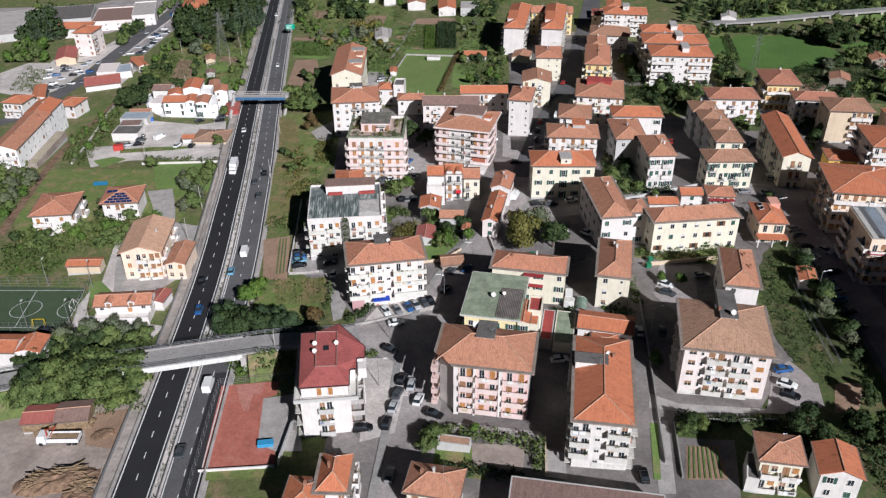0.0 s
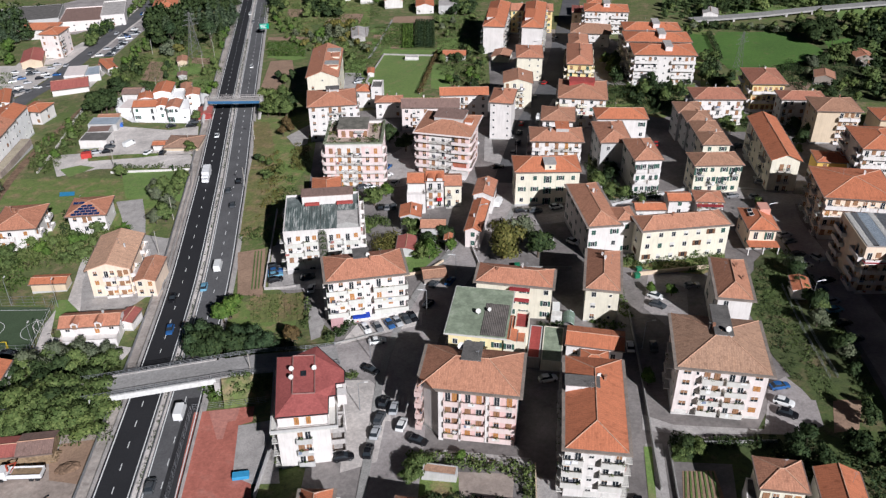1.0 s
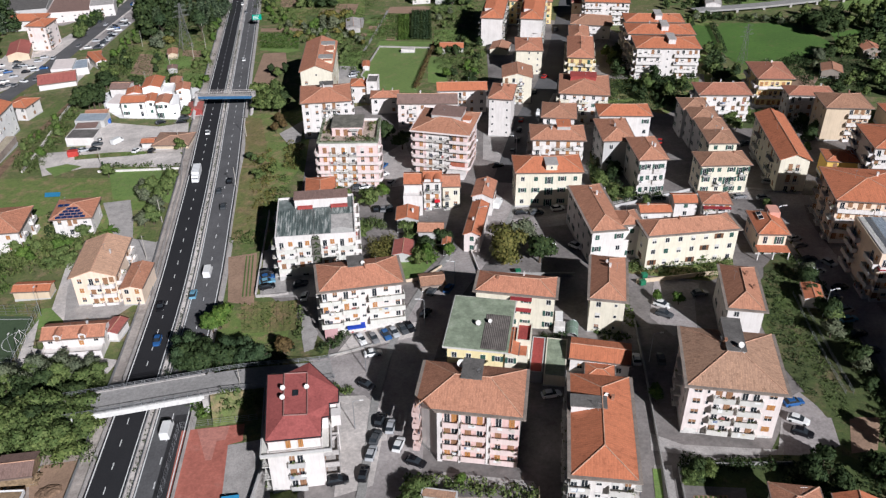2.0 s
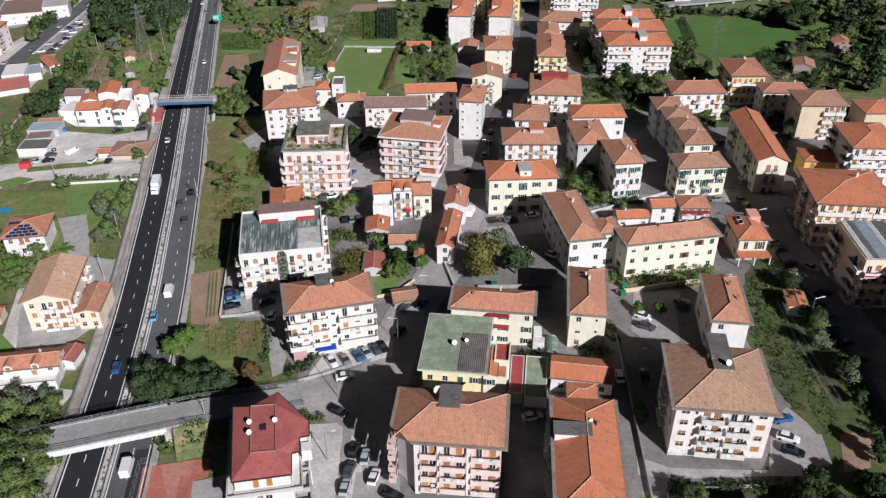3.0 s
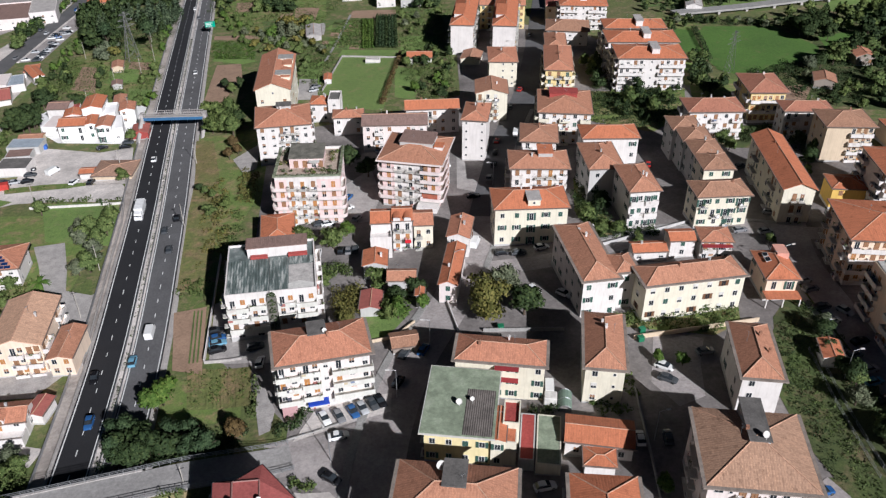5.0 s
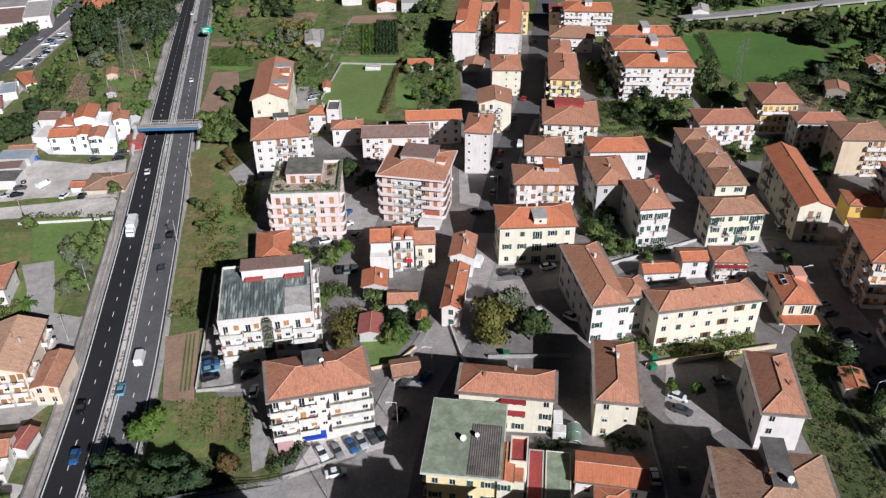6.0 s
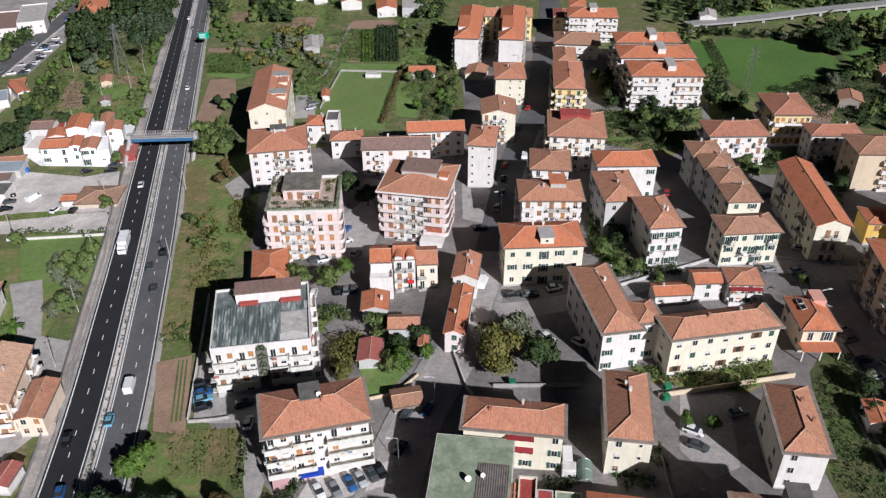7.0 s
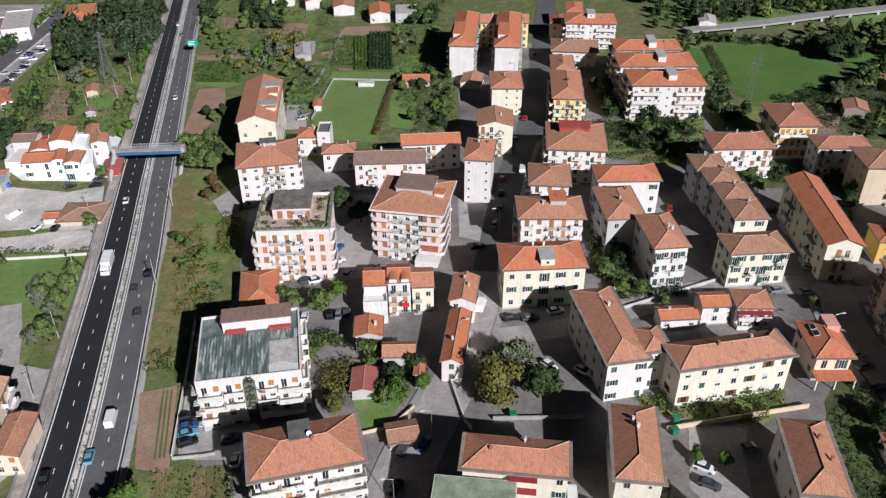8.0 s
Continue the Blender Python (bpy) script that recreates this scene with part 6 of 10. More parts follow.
patch("yard", [(-37.5, 300), (-29, 312), (-29, 291), (-33, 288)], CONCRETE, "concrete yard behind the white block", 0.1, "pavement")
for line_pts, a, b in ((MAIN[1:7], -6.0, -4.3), (MAIN[6:12], 4.3, 5.8), (CROSS[2:7], -4.6, -3.3), (EAST[:4], 4.6, 6.2)):
    strip("pavement", line_pts, a, b, KERB, "raised kerbed pavement along the street", 0.24, "pavement", 0.3)
strip("pavement", [(-12.5, 148.3), (-8.0, 146.2), (-4.2, 141.8), (-1.8, 138.6), (-1.9, 133.5)], -0.2, 1.5, GRAVEL, "worn pale pavement round the forecourt", 0.22, "pavement", 0.25)
for k in range(6):
    bm = bmesh.new()
    ribbon(bm, [(-1.2 + 1.2 * k, 141.4 - 0.15 * k), (-1.6 + 1.2 * k, 138.2 - 0.15 * k)], -0.25, 0.25, 0.15)
    tagged(mesh_ob("crossing_stripe", bm, WORN_PAINT), "worn white stripe of a pedestrian crossing", "road marking", kind="structure")
strip("road_far", [(158, 417), (163, 417.4), (190.5, 417.4), (222.1, 420.6), (254.6, 422), (320, 426)], -3.5, 3.5, KERB, "far concrete viaduct road beyond the meadow", 2.2, "road", 0.9)
for k in range(11):
    bm = bmesh.new()
    x = 165 + k * 14
    box(bm, x - 0.6, 413 + k * 0.9, gz(x, 418) - 1, x + 0.6, 418 + k * 0.9, gz(x, 418) + 1.4)
    tagged(mesh_ob("pier", bm, CONCRETE), "concrete pier of the far viaduct", "pier", kind="structure")
OLDROAD = [(-192, 323), (-167, 345), (-161, 377.4), (-156.5, 400), (-155, 437), (-152, 484), (-148.5, 530), (-148.5, 571), (-153.9, 633), (-160, 700)]
strip("road_west_lane", OLDROAD, -4.6, 4.6, ASPH_OLD, "old valley road lined with parked cars", 0.1)
strip("yard", OLDROAD[4:7], 6.2, 16.5, ASPH_TOWN, "grey parking strip beside the old road", 0.08, "pavement")
strip("kerb", OLDROAD[4:7], 4.8, 6.1, GRAVEL, "pale kerbed strip beside the old road", 0.25, "kerb", 0.3)
strip("yard", OLDROAD[3:8], -8.5, -5.0, GRAVEL, "pale pavement of the old road", 0.12, "pavement")
strip("road_lane", [(-127.5, 226.8), (-130.0, 256.2), (-132.6, 286.6), (-132.3, 312.0), (-130.6, 335.0), (-128.8, 359.7)], -1.5, 1.5, BARKCHIP, "narrow brown dirt track between hedges", 0.1)

# ---- overpass ----
OVER = [(-150, 137.5), (-120, 141), (-91.2, 145.3), (-75.7, 148.0), (-62.8, 149.4), (-49, 151.2), (-39.5, 152.4), (-31.2, 153.8), (-22, 155.8), (-13, 157.6)]
strip("road_patch", MW[:4] + [(-50.2, 148.3)], 4.6, 8.15, rough_surface("resurfaced_asphalt", (0.045, 0.044, 0.046), 0.85, 1.15, 0.1, 3.0, 0.85, 0.01), "resurfaced dark slow lane of the motorway", 0.112)
strip("road_overpass", OVER, -3.4, 3.4, rough_surface("bleached_asphalt", (0.35, 0.335, 0.32), 0.85, 1.15, 0.15, 1.5, 0.9, 0.01), "grey asphalt road over the motorway", 0.12, "road", 0.3, over_z)
strip("edge_beam", OVER[3:7], 3.42, 3.9, plain("bleached_concrete", (0.62, 0.61, 0.58), 0.9), "pale concrete edge beam of the overpass", 0.3, "bridge", 1.3, over_z)
strip("edge_beam", OVER[3:7], -3.9, -3.42, CONCRETE, "concrete edge beam of the overpass", 0.3, "bridge", 1.3, over_z)
strip("bridge_deck", [(-66, 149.0), (-62.8, 149.4), (-49, 151.2), (-39.5, 152.4)], -3.3, 3.3, CONCRETE, "concrete deck of the overpass", -0.2, "bridge", 1.0, over_z)


def bank(pts, label):
    """Earth bank that carries a road down to the ground on both sides."""
    bm = bmesh.new()
    prev = None
    for p, r in line(pts, 2.0):
        row = []
        for o in (-9.5, -3.9, 3.9, 9.5):
            q = p + r * o
            z = over_z(q.x, q.y) - 0.15 if abs(o) < 5 else gz(q.x, q.y) - 0.4
            row.append(bm.verts.new((q.x, q.y, z)))
        if prev:
            for i in range(3):
                bm.faces.new((prev[i], prev[i + 1], row[i + 1], row[i]))
        else:
            low = [bm.verts.new((v.co.x, v.co.y, gz(v.co.x, v.co.y) - 0.5)) for v in row[1:3]]
            bm.faces.new((row[1], row[2], low[1], low[0]))
        prev = row
    low = [bm.verts.new((v.co.x, v.co.y, gz(v.co.x, v.co.y) - 0.5)) for v in prev[1:3]]
    bm.faces.new((prev[2], prev[1], low[0], low[1]))
    bmesh.ops.recalc_face_normals(bm, faces=bm.faces)
    return tagged(mesh_ob("embankment", bm, SCRUBG), label, "embankment", kind="structure")


bank(OVER[:4] + [(-67, 149.0)], "grassy embankment of the overpass")
bank([(-38.5, 152.5)] + OVER[7:], "grassy embankment of the overpass")
for x0, y0 in ((-66.5, 148.9), (-38.9, 152.5)):
    bm = bmesh.new()
    box(bm, x0 - 0.6, y0 - 4.2, over_z(x0, y0) - 7, x0 + 0.6, y0 + 4.2, over_z(x0, y0) - 0.3)
    tagged(mesh_ob("abutment", bm, CONCRETE), "concrete abutment of the overpass", "bridge", kind="structure")


def railing(pts, off, z_of, lift, label, every=2.0, h=1.1):
    bm = bmesh.new()
    for z in (h, h * 0.66, h * 0.33):
        ribbon(bm, pts, off - 0.04, off + 0.04, lift + z, z_of, 3.0, 0.08)
    gone, prev = 0.0, None
    for p, r in line(pts, 0.5):
        gone += (p - prev).length if prev is not None else 0
        prev = p
        if gone >= every or gone == 0:
            gone = 1e-6
            q = p + r * off
            z = z_of(q.x, q.y) + lift
            box(bm, q.x - 0.05, q.y - 0.05, z - 0.1, q.x + 0.05, q.y + 0.05, z + h)
    return tagged(mesh_ob("railing", bm, STEEL), label, "railing", kind="structure")


def bank_z(x, y):
    """Height on the bank east of the overpass."""
    c = 152.5 + 0.2 * (x + 38.5)
    k = min(1.0, max(0.0, (9.5 - abs(y - c)) / 5.6))
    return gz(x, y) + (over_z(x, c) - gz(x, y)) * k


railing(OVER[1:], 3.6, over_z, 0.3, "grey metal railing of the overpass")
railing(OVER[1:], -3.6, over_z, 0.3, "grey metal railing of the overpass")


# ---- plants ----
def leaf_cloud(rng, lobes, n, size, flat=0.5, ragged=0.78):
    """Corners of n small leaf clumps (bent quads) over the skins of ellipsoid lobes (x, y, z, rx, ry, rz), each with the soft normal of its lobe."""
    w = np.array([l[3] * l[5] for l in lobes])
    pick = rng.choice(len(lobes), n, p=w / w.sum())
    L = np.array(lobes)[pick]
    d = rng.normal(size=(n, 3))
    d[:, 2] = np.abs(d[:, 2]) * 0.9 - 0.25 * rng.random(n)
    d /= np.linalg.norm(d, axis=1)[:, None]
    r = rng.uniform(ragged, 1.9 - ragged, n)[:, None]
    c = L[:, :3] + d * L[:, 3:6] * r
    nrm = d + rng.normal(size=(n, 3)) * flat
    nrm /= np.linalg.norm(nrm, axis=1)[:, None]
    a = np.cross(nrm, rng.normal(size=(n, 3)))
    a /= np.linalg.norm(a, axis=1)[:, None]
    b = np.cross(nrm, a)
    s = (size * rng.uniform(0.6, 1.35, n))[:, None]
    q = np.stack([c - a * s, c - b * s * 0.7 - nrm * s * 0.25, c + a * s, c + b * s * 0.7 - nrm * s * 0.25], 1)
    soft = d + np.array([0, 0, 0.15]) + (nrm - d) * 0.35
    soft /= np.linalg.norm(soft, axis=1)[:, None]
    return np.concatenate([q.reshape(-1, 3), np.repeat(soft, 4, 0)], 1)


def quads_mesh(name, pts, material):
    me = bpy.data.meshes.new(name)
    n = len(pts) // 4
    me.vertices.add(len(pts))
    me.vertices.foreach_set("co", np.ascontiguousarray(pts[:, :3], dtype=np.float32).ravel())
    me.loops.add(n * 4)
    me.loops.foreach_set("vertex_index", np.arange(n * 4, dtype=np.int32))
    me.polygons.add(n)
    me.polygons.foreach_set("loop_start", np.arange(0, n * 4, 4, dtype=np.int32))
    me.update(calc_edges=True)
    me.normals_split_custom_set_from_vertices(pts[:, 3:].tolist())
    me.materials.append(material)
    return me


def trunk_mesh(rng, h, spread, r):
    bm = bmesh.new()
    rod(bm, (0, 0, -0.5), (0, 0, h * 0.45), r, 7, r * 0.65)
    for i in range(6):
        a = i * 1.05 + rng.uniform(-0.3, 0.3)
        z = h * rng.uniform(0.25, 0.5)
        rod(bm, (0, 0, z), (math.cos(a) * spread * 0.7, math.sin(a) * spread * 0.7, z + h * rng.uniform(0.15, 0.3)), r * 0.45, 5, r * 0.15)
    me = bpy.data.meshes.new("trunk")
    bm.to_mesh(me)
    bm.free()
    me.materials.append(BARK)
    return me


TREES = {}
CLOUDS = {}


def tree_kind(key, material, h, spread, lobes, n, size, seed, low=0.35, tall=1.0, ragged=0.7):
    """Meshes for one kind of tree, unit size h metres high."""
    rng = np.random.default_rng(seed)
    ls = []
    for i in range(lobes):
        a, f = rng.uniform(0, math.tau), rng.uniform(0.1, 0.75) * spread
        z = h * rng.uniform(low, 0.8)
        k = spread * rng.uniform(0.35, 0.6)
        ls.append((math.cos(a) * f, math.sin(a) * f, z, k, k, k * 0.8 * tall))
    ls.append((0, 0, h * 0.72, spread * 0.5, spread * 0.5, h * 0.26))
    ls.append((0, 0, h * (low + 0.15), spread * 0.72, spread * 0.72, h * 0.22))
    pts = np.concatenate([leaf_cloud(rng, ls, n, size, 0.6, ragged), leaf_cloud(rng, [(*l[:3], l[3] * 0.75, l[4] * 0.75, l[5] * 0.75) for l in ls], n // 2, size * 1.2)])
    TREES[key] = (trunk_mesh(rng, h, spread, 0.04 * h if low < 0.5 else 0.016 * h), quads_mesh("crown", pts, material), h)
    CLOUDS[key] = (pts, material)


tree_kind("round", LEAF, 7.0, 3.0, 8, 1272, 0.31, 11)
tree_kind("round2", LEAF, 6.0, 3.0, 9, 1272, 0.31, 12, 0.3)
tree_kind("dark", LEAF_DARK, 8.0, 3.2, 9, 1441, 0.35, 13)
tree_kind("dark2", LEAF_DARK, 7.0, 3.3, 8, 1356, 0.35, 14, 0.3)
tree_kind("pine", LEAF_PINE, 11.0, 3.6, 10, 1696, 0.35, 15, 0.3, 1.2)
tree_kind("ochre", LEAF_OCHRE, 9.0, 4.2, 12, 2204, 0.35, 16, 0.3)
tree_kind("olive", LEAF_GREY, 7.0, 3.4, 9, 1441, 0.28, 17, 0.3)
tree_kind("rusty", LEAF_BROWN, 6.0, 2.6, 8, 1102, 0.28, 18, 0.3)
tree_kind("bright", LEAF_VINE, 5.0, 2.2, 7, 932, 0.27, 19, 0.3)
tree_kind("stone_pine", LEAF_PINE, 16.0, 3.6, 8, 1272, 0.35, 21, 0.62, 0.8)
tree_kind("cypress", LEAF_PINE, 9.0, 1.3, 6, 763, 0.27, 20, 0.2, 2.4)
for k, m, h, sp, lb, sd in (("far_round", LEAF, 6.0, 3.0, 6, 31), ("far_dark", LEAF_DARK, 7.0, 3.0, 6, 32), ("far_bright", LEAF_VINE, 5.0, 2.6, 6, 33), ("far_ochre", LEAF_OCHRE, 5.0, 2.4, 6, 34), ("far_pine", LEAF_PINE, 11.0, 3.4, 8, 35), ("far_olive", LEAF_GREY, 5.0, 2.6, 6, 36)):
    tree_kind(k, m, h, sp, lb, 280, 0.56, sd, 0.28, 1.0, 0.58)


def cone_kind(key, material, h, spread, n, size, seed):
    """A conifer: tiers of boughs that shorten towards the tip."""
    rng = np.random.default_rng(seed)
    ls = []
    for i in range(9):
        f = i / 8
        r = spread * (1 - f) ** 0.8 + 0.25
        for j in range(max(1, 5 - i // 2)):
            a = j * math.tau / max(1, 5 - i // 2) + i * 0.9 + rng.uniform(-0.3, 0.3)
            ls.append((math.cos(a) * r * 0.55, math.sin(a) * r * 0.55, h * (0.2 + 0.74 * f), r * 0.62, r * 0.62, h * 0.07))
    pts = leaf_cloud(rng, ls, n, size, 0.6, 0.6)
    TREES[key] = (trunk_mesh(rng, h, spread * 0.4, 0.03 * h), quads_mesh("crown", pts, material), h)
    CLOUDS[key] = (pts, material)


cone_kind("far_pine", LEAF_FIR, 11.0, 3.0, 420, 0.5, 41)
cone_kind("far_fir", LEAF_DARK, 10.0, 2.6, 400, 0.48, 42)
TREE_TEXT = {
    "round": "leafy green tree with a rounded crown", "round2": "broad green garden tree with a dense crown", "dark": "dark green tree with a dense crown",
    "dark2": "broad dark evergreen tree", "pine": "tall dark pine tree with a ragged crown", "ochre": "large tree with yellowing autumn leaves",
    "olive": "olive tree with silvery leaves", "rusty": "small tree with rusty brown leaves", "bright": "small bright green garden tree", "stone_pine": "tall pine tree with a bare trunk and high crown", "cypress": "slim dark cypress tree"}
TREE_RNG = random.Random(77)


def tree(kind, x, y, h, z_of=gz):
    trunk, crown, unit = TREES[kind]
    s = h / unit
    top = tagged(new("tree"), TREE_TEXT[kind], "tree")
    top.matrix_world = pose(x, y, z_of(x, y), 0, 0, TREE_RNG.uniform(0, 360)) @ Matrix.Diagonal((s * TREE_RNG.uniform(0.9, 1.15), s * TREE_RNG.uniform(0.9, 1.15), s, 1))
    for name, me in (("trunk", trunk), ("crown", crown)):
        piece(name, me, top, Matrix())
    return top


def inside(pts, x, y):
    hit = False
    for (x0, y0), (x1, y1) in zip(pts, pts[1:] + pts[:1]):
        if (y0 > y) != (y1 > y) and x < (x1 - x0) * (y - y0) / (y1 - y0) + x0:
            hit = not hit
    return hit


def spots(pts, gap, seed):
    """Uneven places about gap apart inside an outline."""
    rng = random.Random(seed)
    lo = [min(p[k] for p in pts) for k in (0, 1)]
    hi = [max(p[k] for p in pts) for k in (0, 1)]
    out = []
    j = 0
    y = lo[1]
    while y < hi[1]:
        x = lo[0] + (gap / 2 if j % 2 else 0)
        while x < hi[0]:
            a, b = x + rng.uniform(-0.42, 0.42) * gap, y + rng.uniform(-0.42, 0.42) * gap
            if inside(pts, a, b):
                out.append((a, b))
            x += gap
        y += gap * 0.87
        j += 1
    return out


def grove(pts, gap, low, high, kinds, seed=1, z_of=gz):
    rng = random.Random(seed)
    for x, y in spots(pts, gap, seed):
        tree(rng.choice(kinds), x, y, rng.uniform(low, high), z_of)


def woods(pts, gap, low, high, kinds, label, seed=1):
    """Many trees too close to count: one mesh of leaf clumps and trunks."""
    rng = random.Random(seed)
    mats = [CLOUDS[k][1] for k in dict.fromkeys(kinds)] + [BARK]
    out, slot = [], []
    for x, y in spots(pts, gap, seed):
        k = rng.choice(kinds)
        cloud, material = CLOUDS[k]
        s, a, z = rng.uniform(low, high) / TREES[k][2], rng.uniform(0, math.tau), gz(x, y)
        c, n = math.cos(a) * s, math.sin(a) * s
        turn = np.array([[c, n, 0], [-n, c, 0], [0, 0, s]])
        p = np.concatenate([cloud[:, :3] @ turn + np.array([x, y, z]), cloud[:, 3:] @ turn / s], 1)
        t = np.array([[-0.2, 0, -0.5], [0.2, 0, -0.5], [0.12, 0, 3 * s], [-0.12, 0, 3 * s], [0, -0.2, -0.5], [0, 0.2, -0.5], [0, 0.12, 3 * s], [0, -0.12, 3 * s]]) + np.array([x, y, z])
        t = np.concatenate([t, np.repeat([[0.0, -1.0, 0.0], [1.0, 0.0, 0.0]], 4, 0)], 1)
        out += [p, t]
        slot += [np.full(len(p) // 4, mats.index(material)), np.full(2, len(mats) - 1)]
    me = quads_mesh("woods", np.concatenate(out), mats[0])
    for m in mats[1:]:
        me.materials.append(m)
    me.polygons.foreach_set("material_index", np.concatenate(slot).astype(np.int32))
    return tagged(new("woods", me), label, "trees", kind="stuff")


def scrub(name, pts, gap, low, high, material, label, seed=1, leaf=0.23, n=30, z_of=gz, wide=1.0):
    """Bushes and undergrowth over an outline: one mesh of many small leaf clumps."""
    rng = np.random.default_rng(seed)
    out = []
    for x, y in spots(pts, gap, seed):
        h = rng.uniform(low, high)
        r = max(gap * 0.55, h * 0.6) * rng.uniform(0.7, 1.2) * wide
        z = z_of(x, y)
        ls = [(x, y, z + h * 0.3, r, r, h * 0.75)]
        for _ in range(2):
            ls.append((x + rng.uniform(-0.6, 0.6) * r, y + rng.uniform(-0.6, 0.6) * r, z + h * 0.3, r * 0.6, r * 0.6, h * 0.6))
        out.append(leaf_cloud(rng, ls, max(10, int(n * (r * h) ** 0.7)), leaf, 0.7))
    return tagged(new(name, quads_mesh(name, np.concatenate(out), material)), label, "vegetation", kind="stuff")


def hedge(pts, width, height, material, label, seed=1, n=50, leaf=0.16):
    """A clipped hedge along a line, as leaf clumps."""
    rng = np.random.default_rng(seed)
    out = []
    for p, r in line(pts, width * 0.6):
        z = gz(p.x, p.y)
        out.append(leaf_cloud(rng, [(p.x, p.y, z + height * 0.35, width * 0.6, width * 0.6, height * 0.6)], n, leaf, 0.6))
    return tagged(new("hedge", quads_mesh("hedge", np.concatenate(out), material)), label, "hedge", kind="stuff")


# ---- plots, groves and single trees ----
patch("grass", [(182.9, 534.7), (320.5, 481.0), (273.0, 411.2), (224.8, 425.6), (168.8, 427.0), (149.2, 439.2)], CROP, "dark green plots beyond the viaduct", 0.03)
# Ground colour taken darker for the shade of this corner.
patch("grass", [(219.1, 396.3), (254.2, 390.9), (184.9, 287.0), (170.8, 294.7), (166.5, 310.9), (189.1, 347.5)], IVY_SHADE, "overgrown gardens beyond the meadow, darkened for shade", 0.035)
patch("yard", [(-21.1, 180.3), (-19.2, 178.4), (-16.9, 171.4), (-17.6, 165.4), (-19.7, 164.5), (-20.9, 172.4)], CONCRETE, "pale concrete path beside the white block", 0.15)
patch("yard", [(-172.4, 371.9), (-176.7, 429.1), (-157.4, 428.8), (-156.4, 466.6), (-163.4, 479.8), (-167.8, 457.3), (-164.3, 441.4), (-187.3, 438.1), (-184.3, 402.8)], GRAVEL, "pale ground round the tower house", 0.065)
patch("yard", [(-234.5, 482.7), (-221.7, 500.4), (-213.1, 506.4), (-174.9, 490.7), (-163.2, 508.4), (-159.9, 580.5), (-202.4, 593.5), (-213.3, 578.7), (-279.2, 589.4)], ASPH_TOWN, "asphalt yards of the factory halls", 0.06)
patch("grass", [(149.7, 418.6), (168.6, 412.5), (154.8, 385.8), (147.5, 359.6), (127.5, 321.3), (132.8, 339.0), (142.1, 382.1)], GRASS, "grass beside the white block", 0.06)
patch("lawn", [(200.0, 442.1), (218.8, 437.7), (205.4, 416.8), (189.8, 420.1)], LAWN, "green field below the viaduct", 0.06)
patch("lawn", [(262.9, 420.5), (235.3, 420.1), (225.0, 406.6), (243.4, 390.1)], LAWN, "green field", 0.06)
patch("yard", [(-207.2, 417.7), (-199.4, 434.5), (-183.1, 430.7), (-167.1, 426.8), (-161.7, 433.1), (-161.8, 402.5), (-165.1, 380.5), (-171.4, 369.2), (-192.3, 382.0)], GRAVEL, "pale parking lot by the old road", 0.07)
patch("yard", [(-153.2, 384.9), (-148.4, 404.3), (-138.8, 420.1), (-134.2, 408.9), (-135.1, 382.7), (-147.9, 376.8)], GRAVEL, "pale forecourt by the fuel station", 0.07)
patch("yard", [(-125.0, 299.4), (-104.2, 299.1), (-75.1, 290.2), (-73.6, 277.1), (-99.0, 283.8), (-115.9, 278.2)], GRAVEL, "pale worn lot above the gardens", 0.06)
patch("lawn", [(-117.1, 284.8), (-110.5, 287.5), (-104.3, 284.2), (-111.4, 276.9)], LAWN, "green patch in the lot", 0.08)
patch("yard", [(-88.8, 216.9), (-86.2, 218.3), (-84.7, 203.2), (-80.8, 188.0), (-85.9, 194.4)], GRAVEL, "pale drive beside the peach house", 0.075)
patch("crop", [(-149.4, 279.8), (-138.4, 283.2), (-131.2, 259.4), (-130.4, 234.0)], CROP, "rows of green crops", 0.06)
patch("yard", [(-110.1, 326.6), (-104.8, 325.8), (-85.1, 317.5), (-74.0, 319.5), (-71.5, 304.0), (-69.0, 289.5), (-84.1, 290.8), (-98.8, 290.8), (-108.5, 299.0), (-108.0, 313.9)], GRAVEL, "pale gravel yard below the farmstead", 0.07)
patch("yard", [(-116.2, 292.5), (-104.7, 290.6), (-88.1, 290.5), (-72.4, 290.8), (-68.0, 282.6), (-68.9, 277.7), (-85.8, 280.8), (-96.7, 281.8), (-113.2, 283.2)], GRAVEL, "pale gravel yard with parked cars", 0.07)
patch("lawn", [(-110.0, 294.6), (-98.0, 295.0), (-84.1, 293.4), (-80.0, 291.4), (-88.2, 290.4), (-108.8, 290.6)], GRASS, "weedy verge between the yards", 0.09)
patch("yard", [(-118.9, 361.5), (-111.5, 373.8), (-98.3, 370.4), (-83.1, 366.4), (-76.6, 359.3), (-75.9, 332.5), (-78.5, 323.6), (-102.8, 330.3), (-111.6, 341.3)], BRIGHT, "pale court of the farmstead in the glare-bright white", 0.06)
patch("soil", [(-116.4, 421.6), (-109.0, 417.5), (-101.8, 382.5), (-113.5, 389.8)], SOIL, "bare brown clearing on the hillside", 0.06)
patch("lawn", [(-102.5, 414.3), (-88.9, 409.8), (-86.4, 392.2), (-99.3, 393.2)], LAWN, "mown green clearing among the trees", 0.05)
patch("lawn", [(-88.6, 384.3), (-75.5, 380.8), (-73.5, 363.3), (-83.8, 366.0)], LAWN, "mown green clearing among the trees", 0.05)
patch("soil", [(-95.6, 422.8), (-85.1, 417.7), (-84.5, 407.2), (-94.2, 411.9)], SOIL, "bare brown strip under the pines", 0.06)
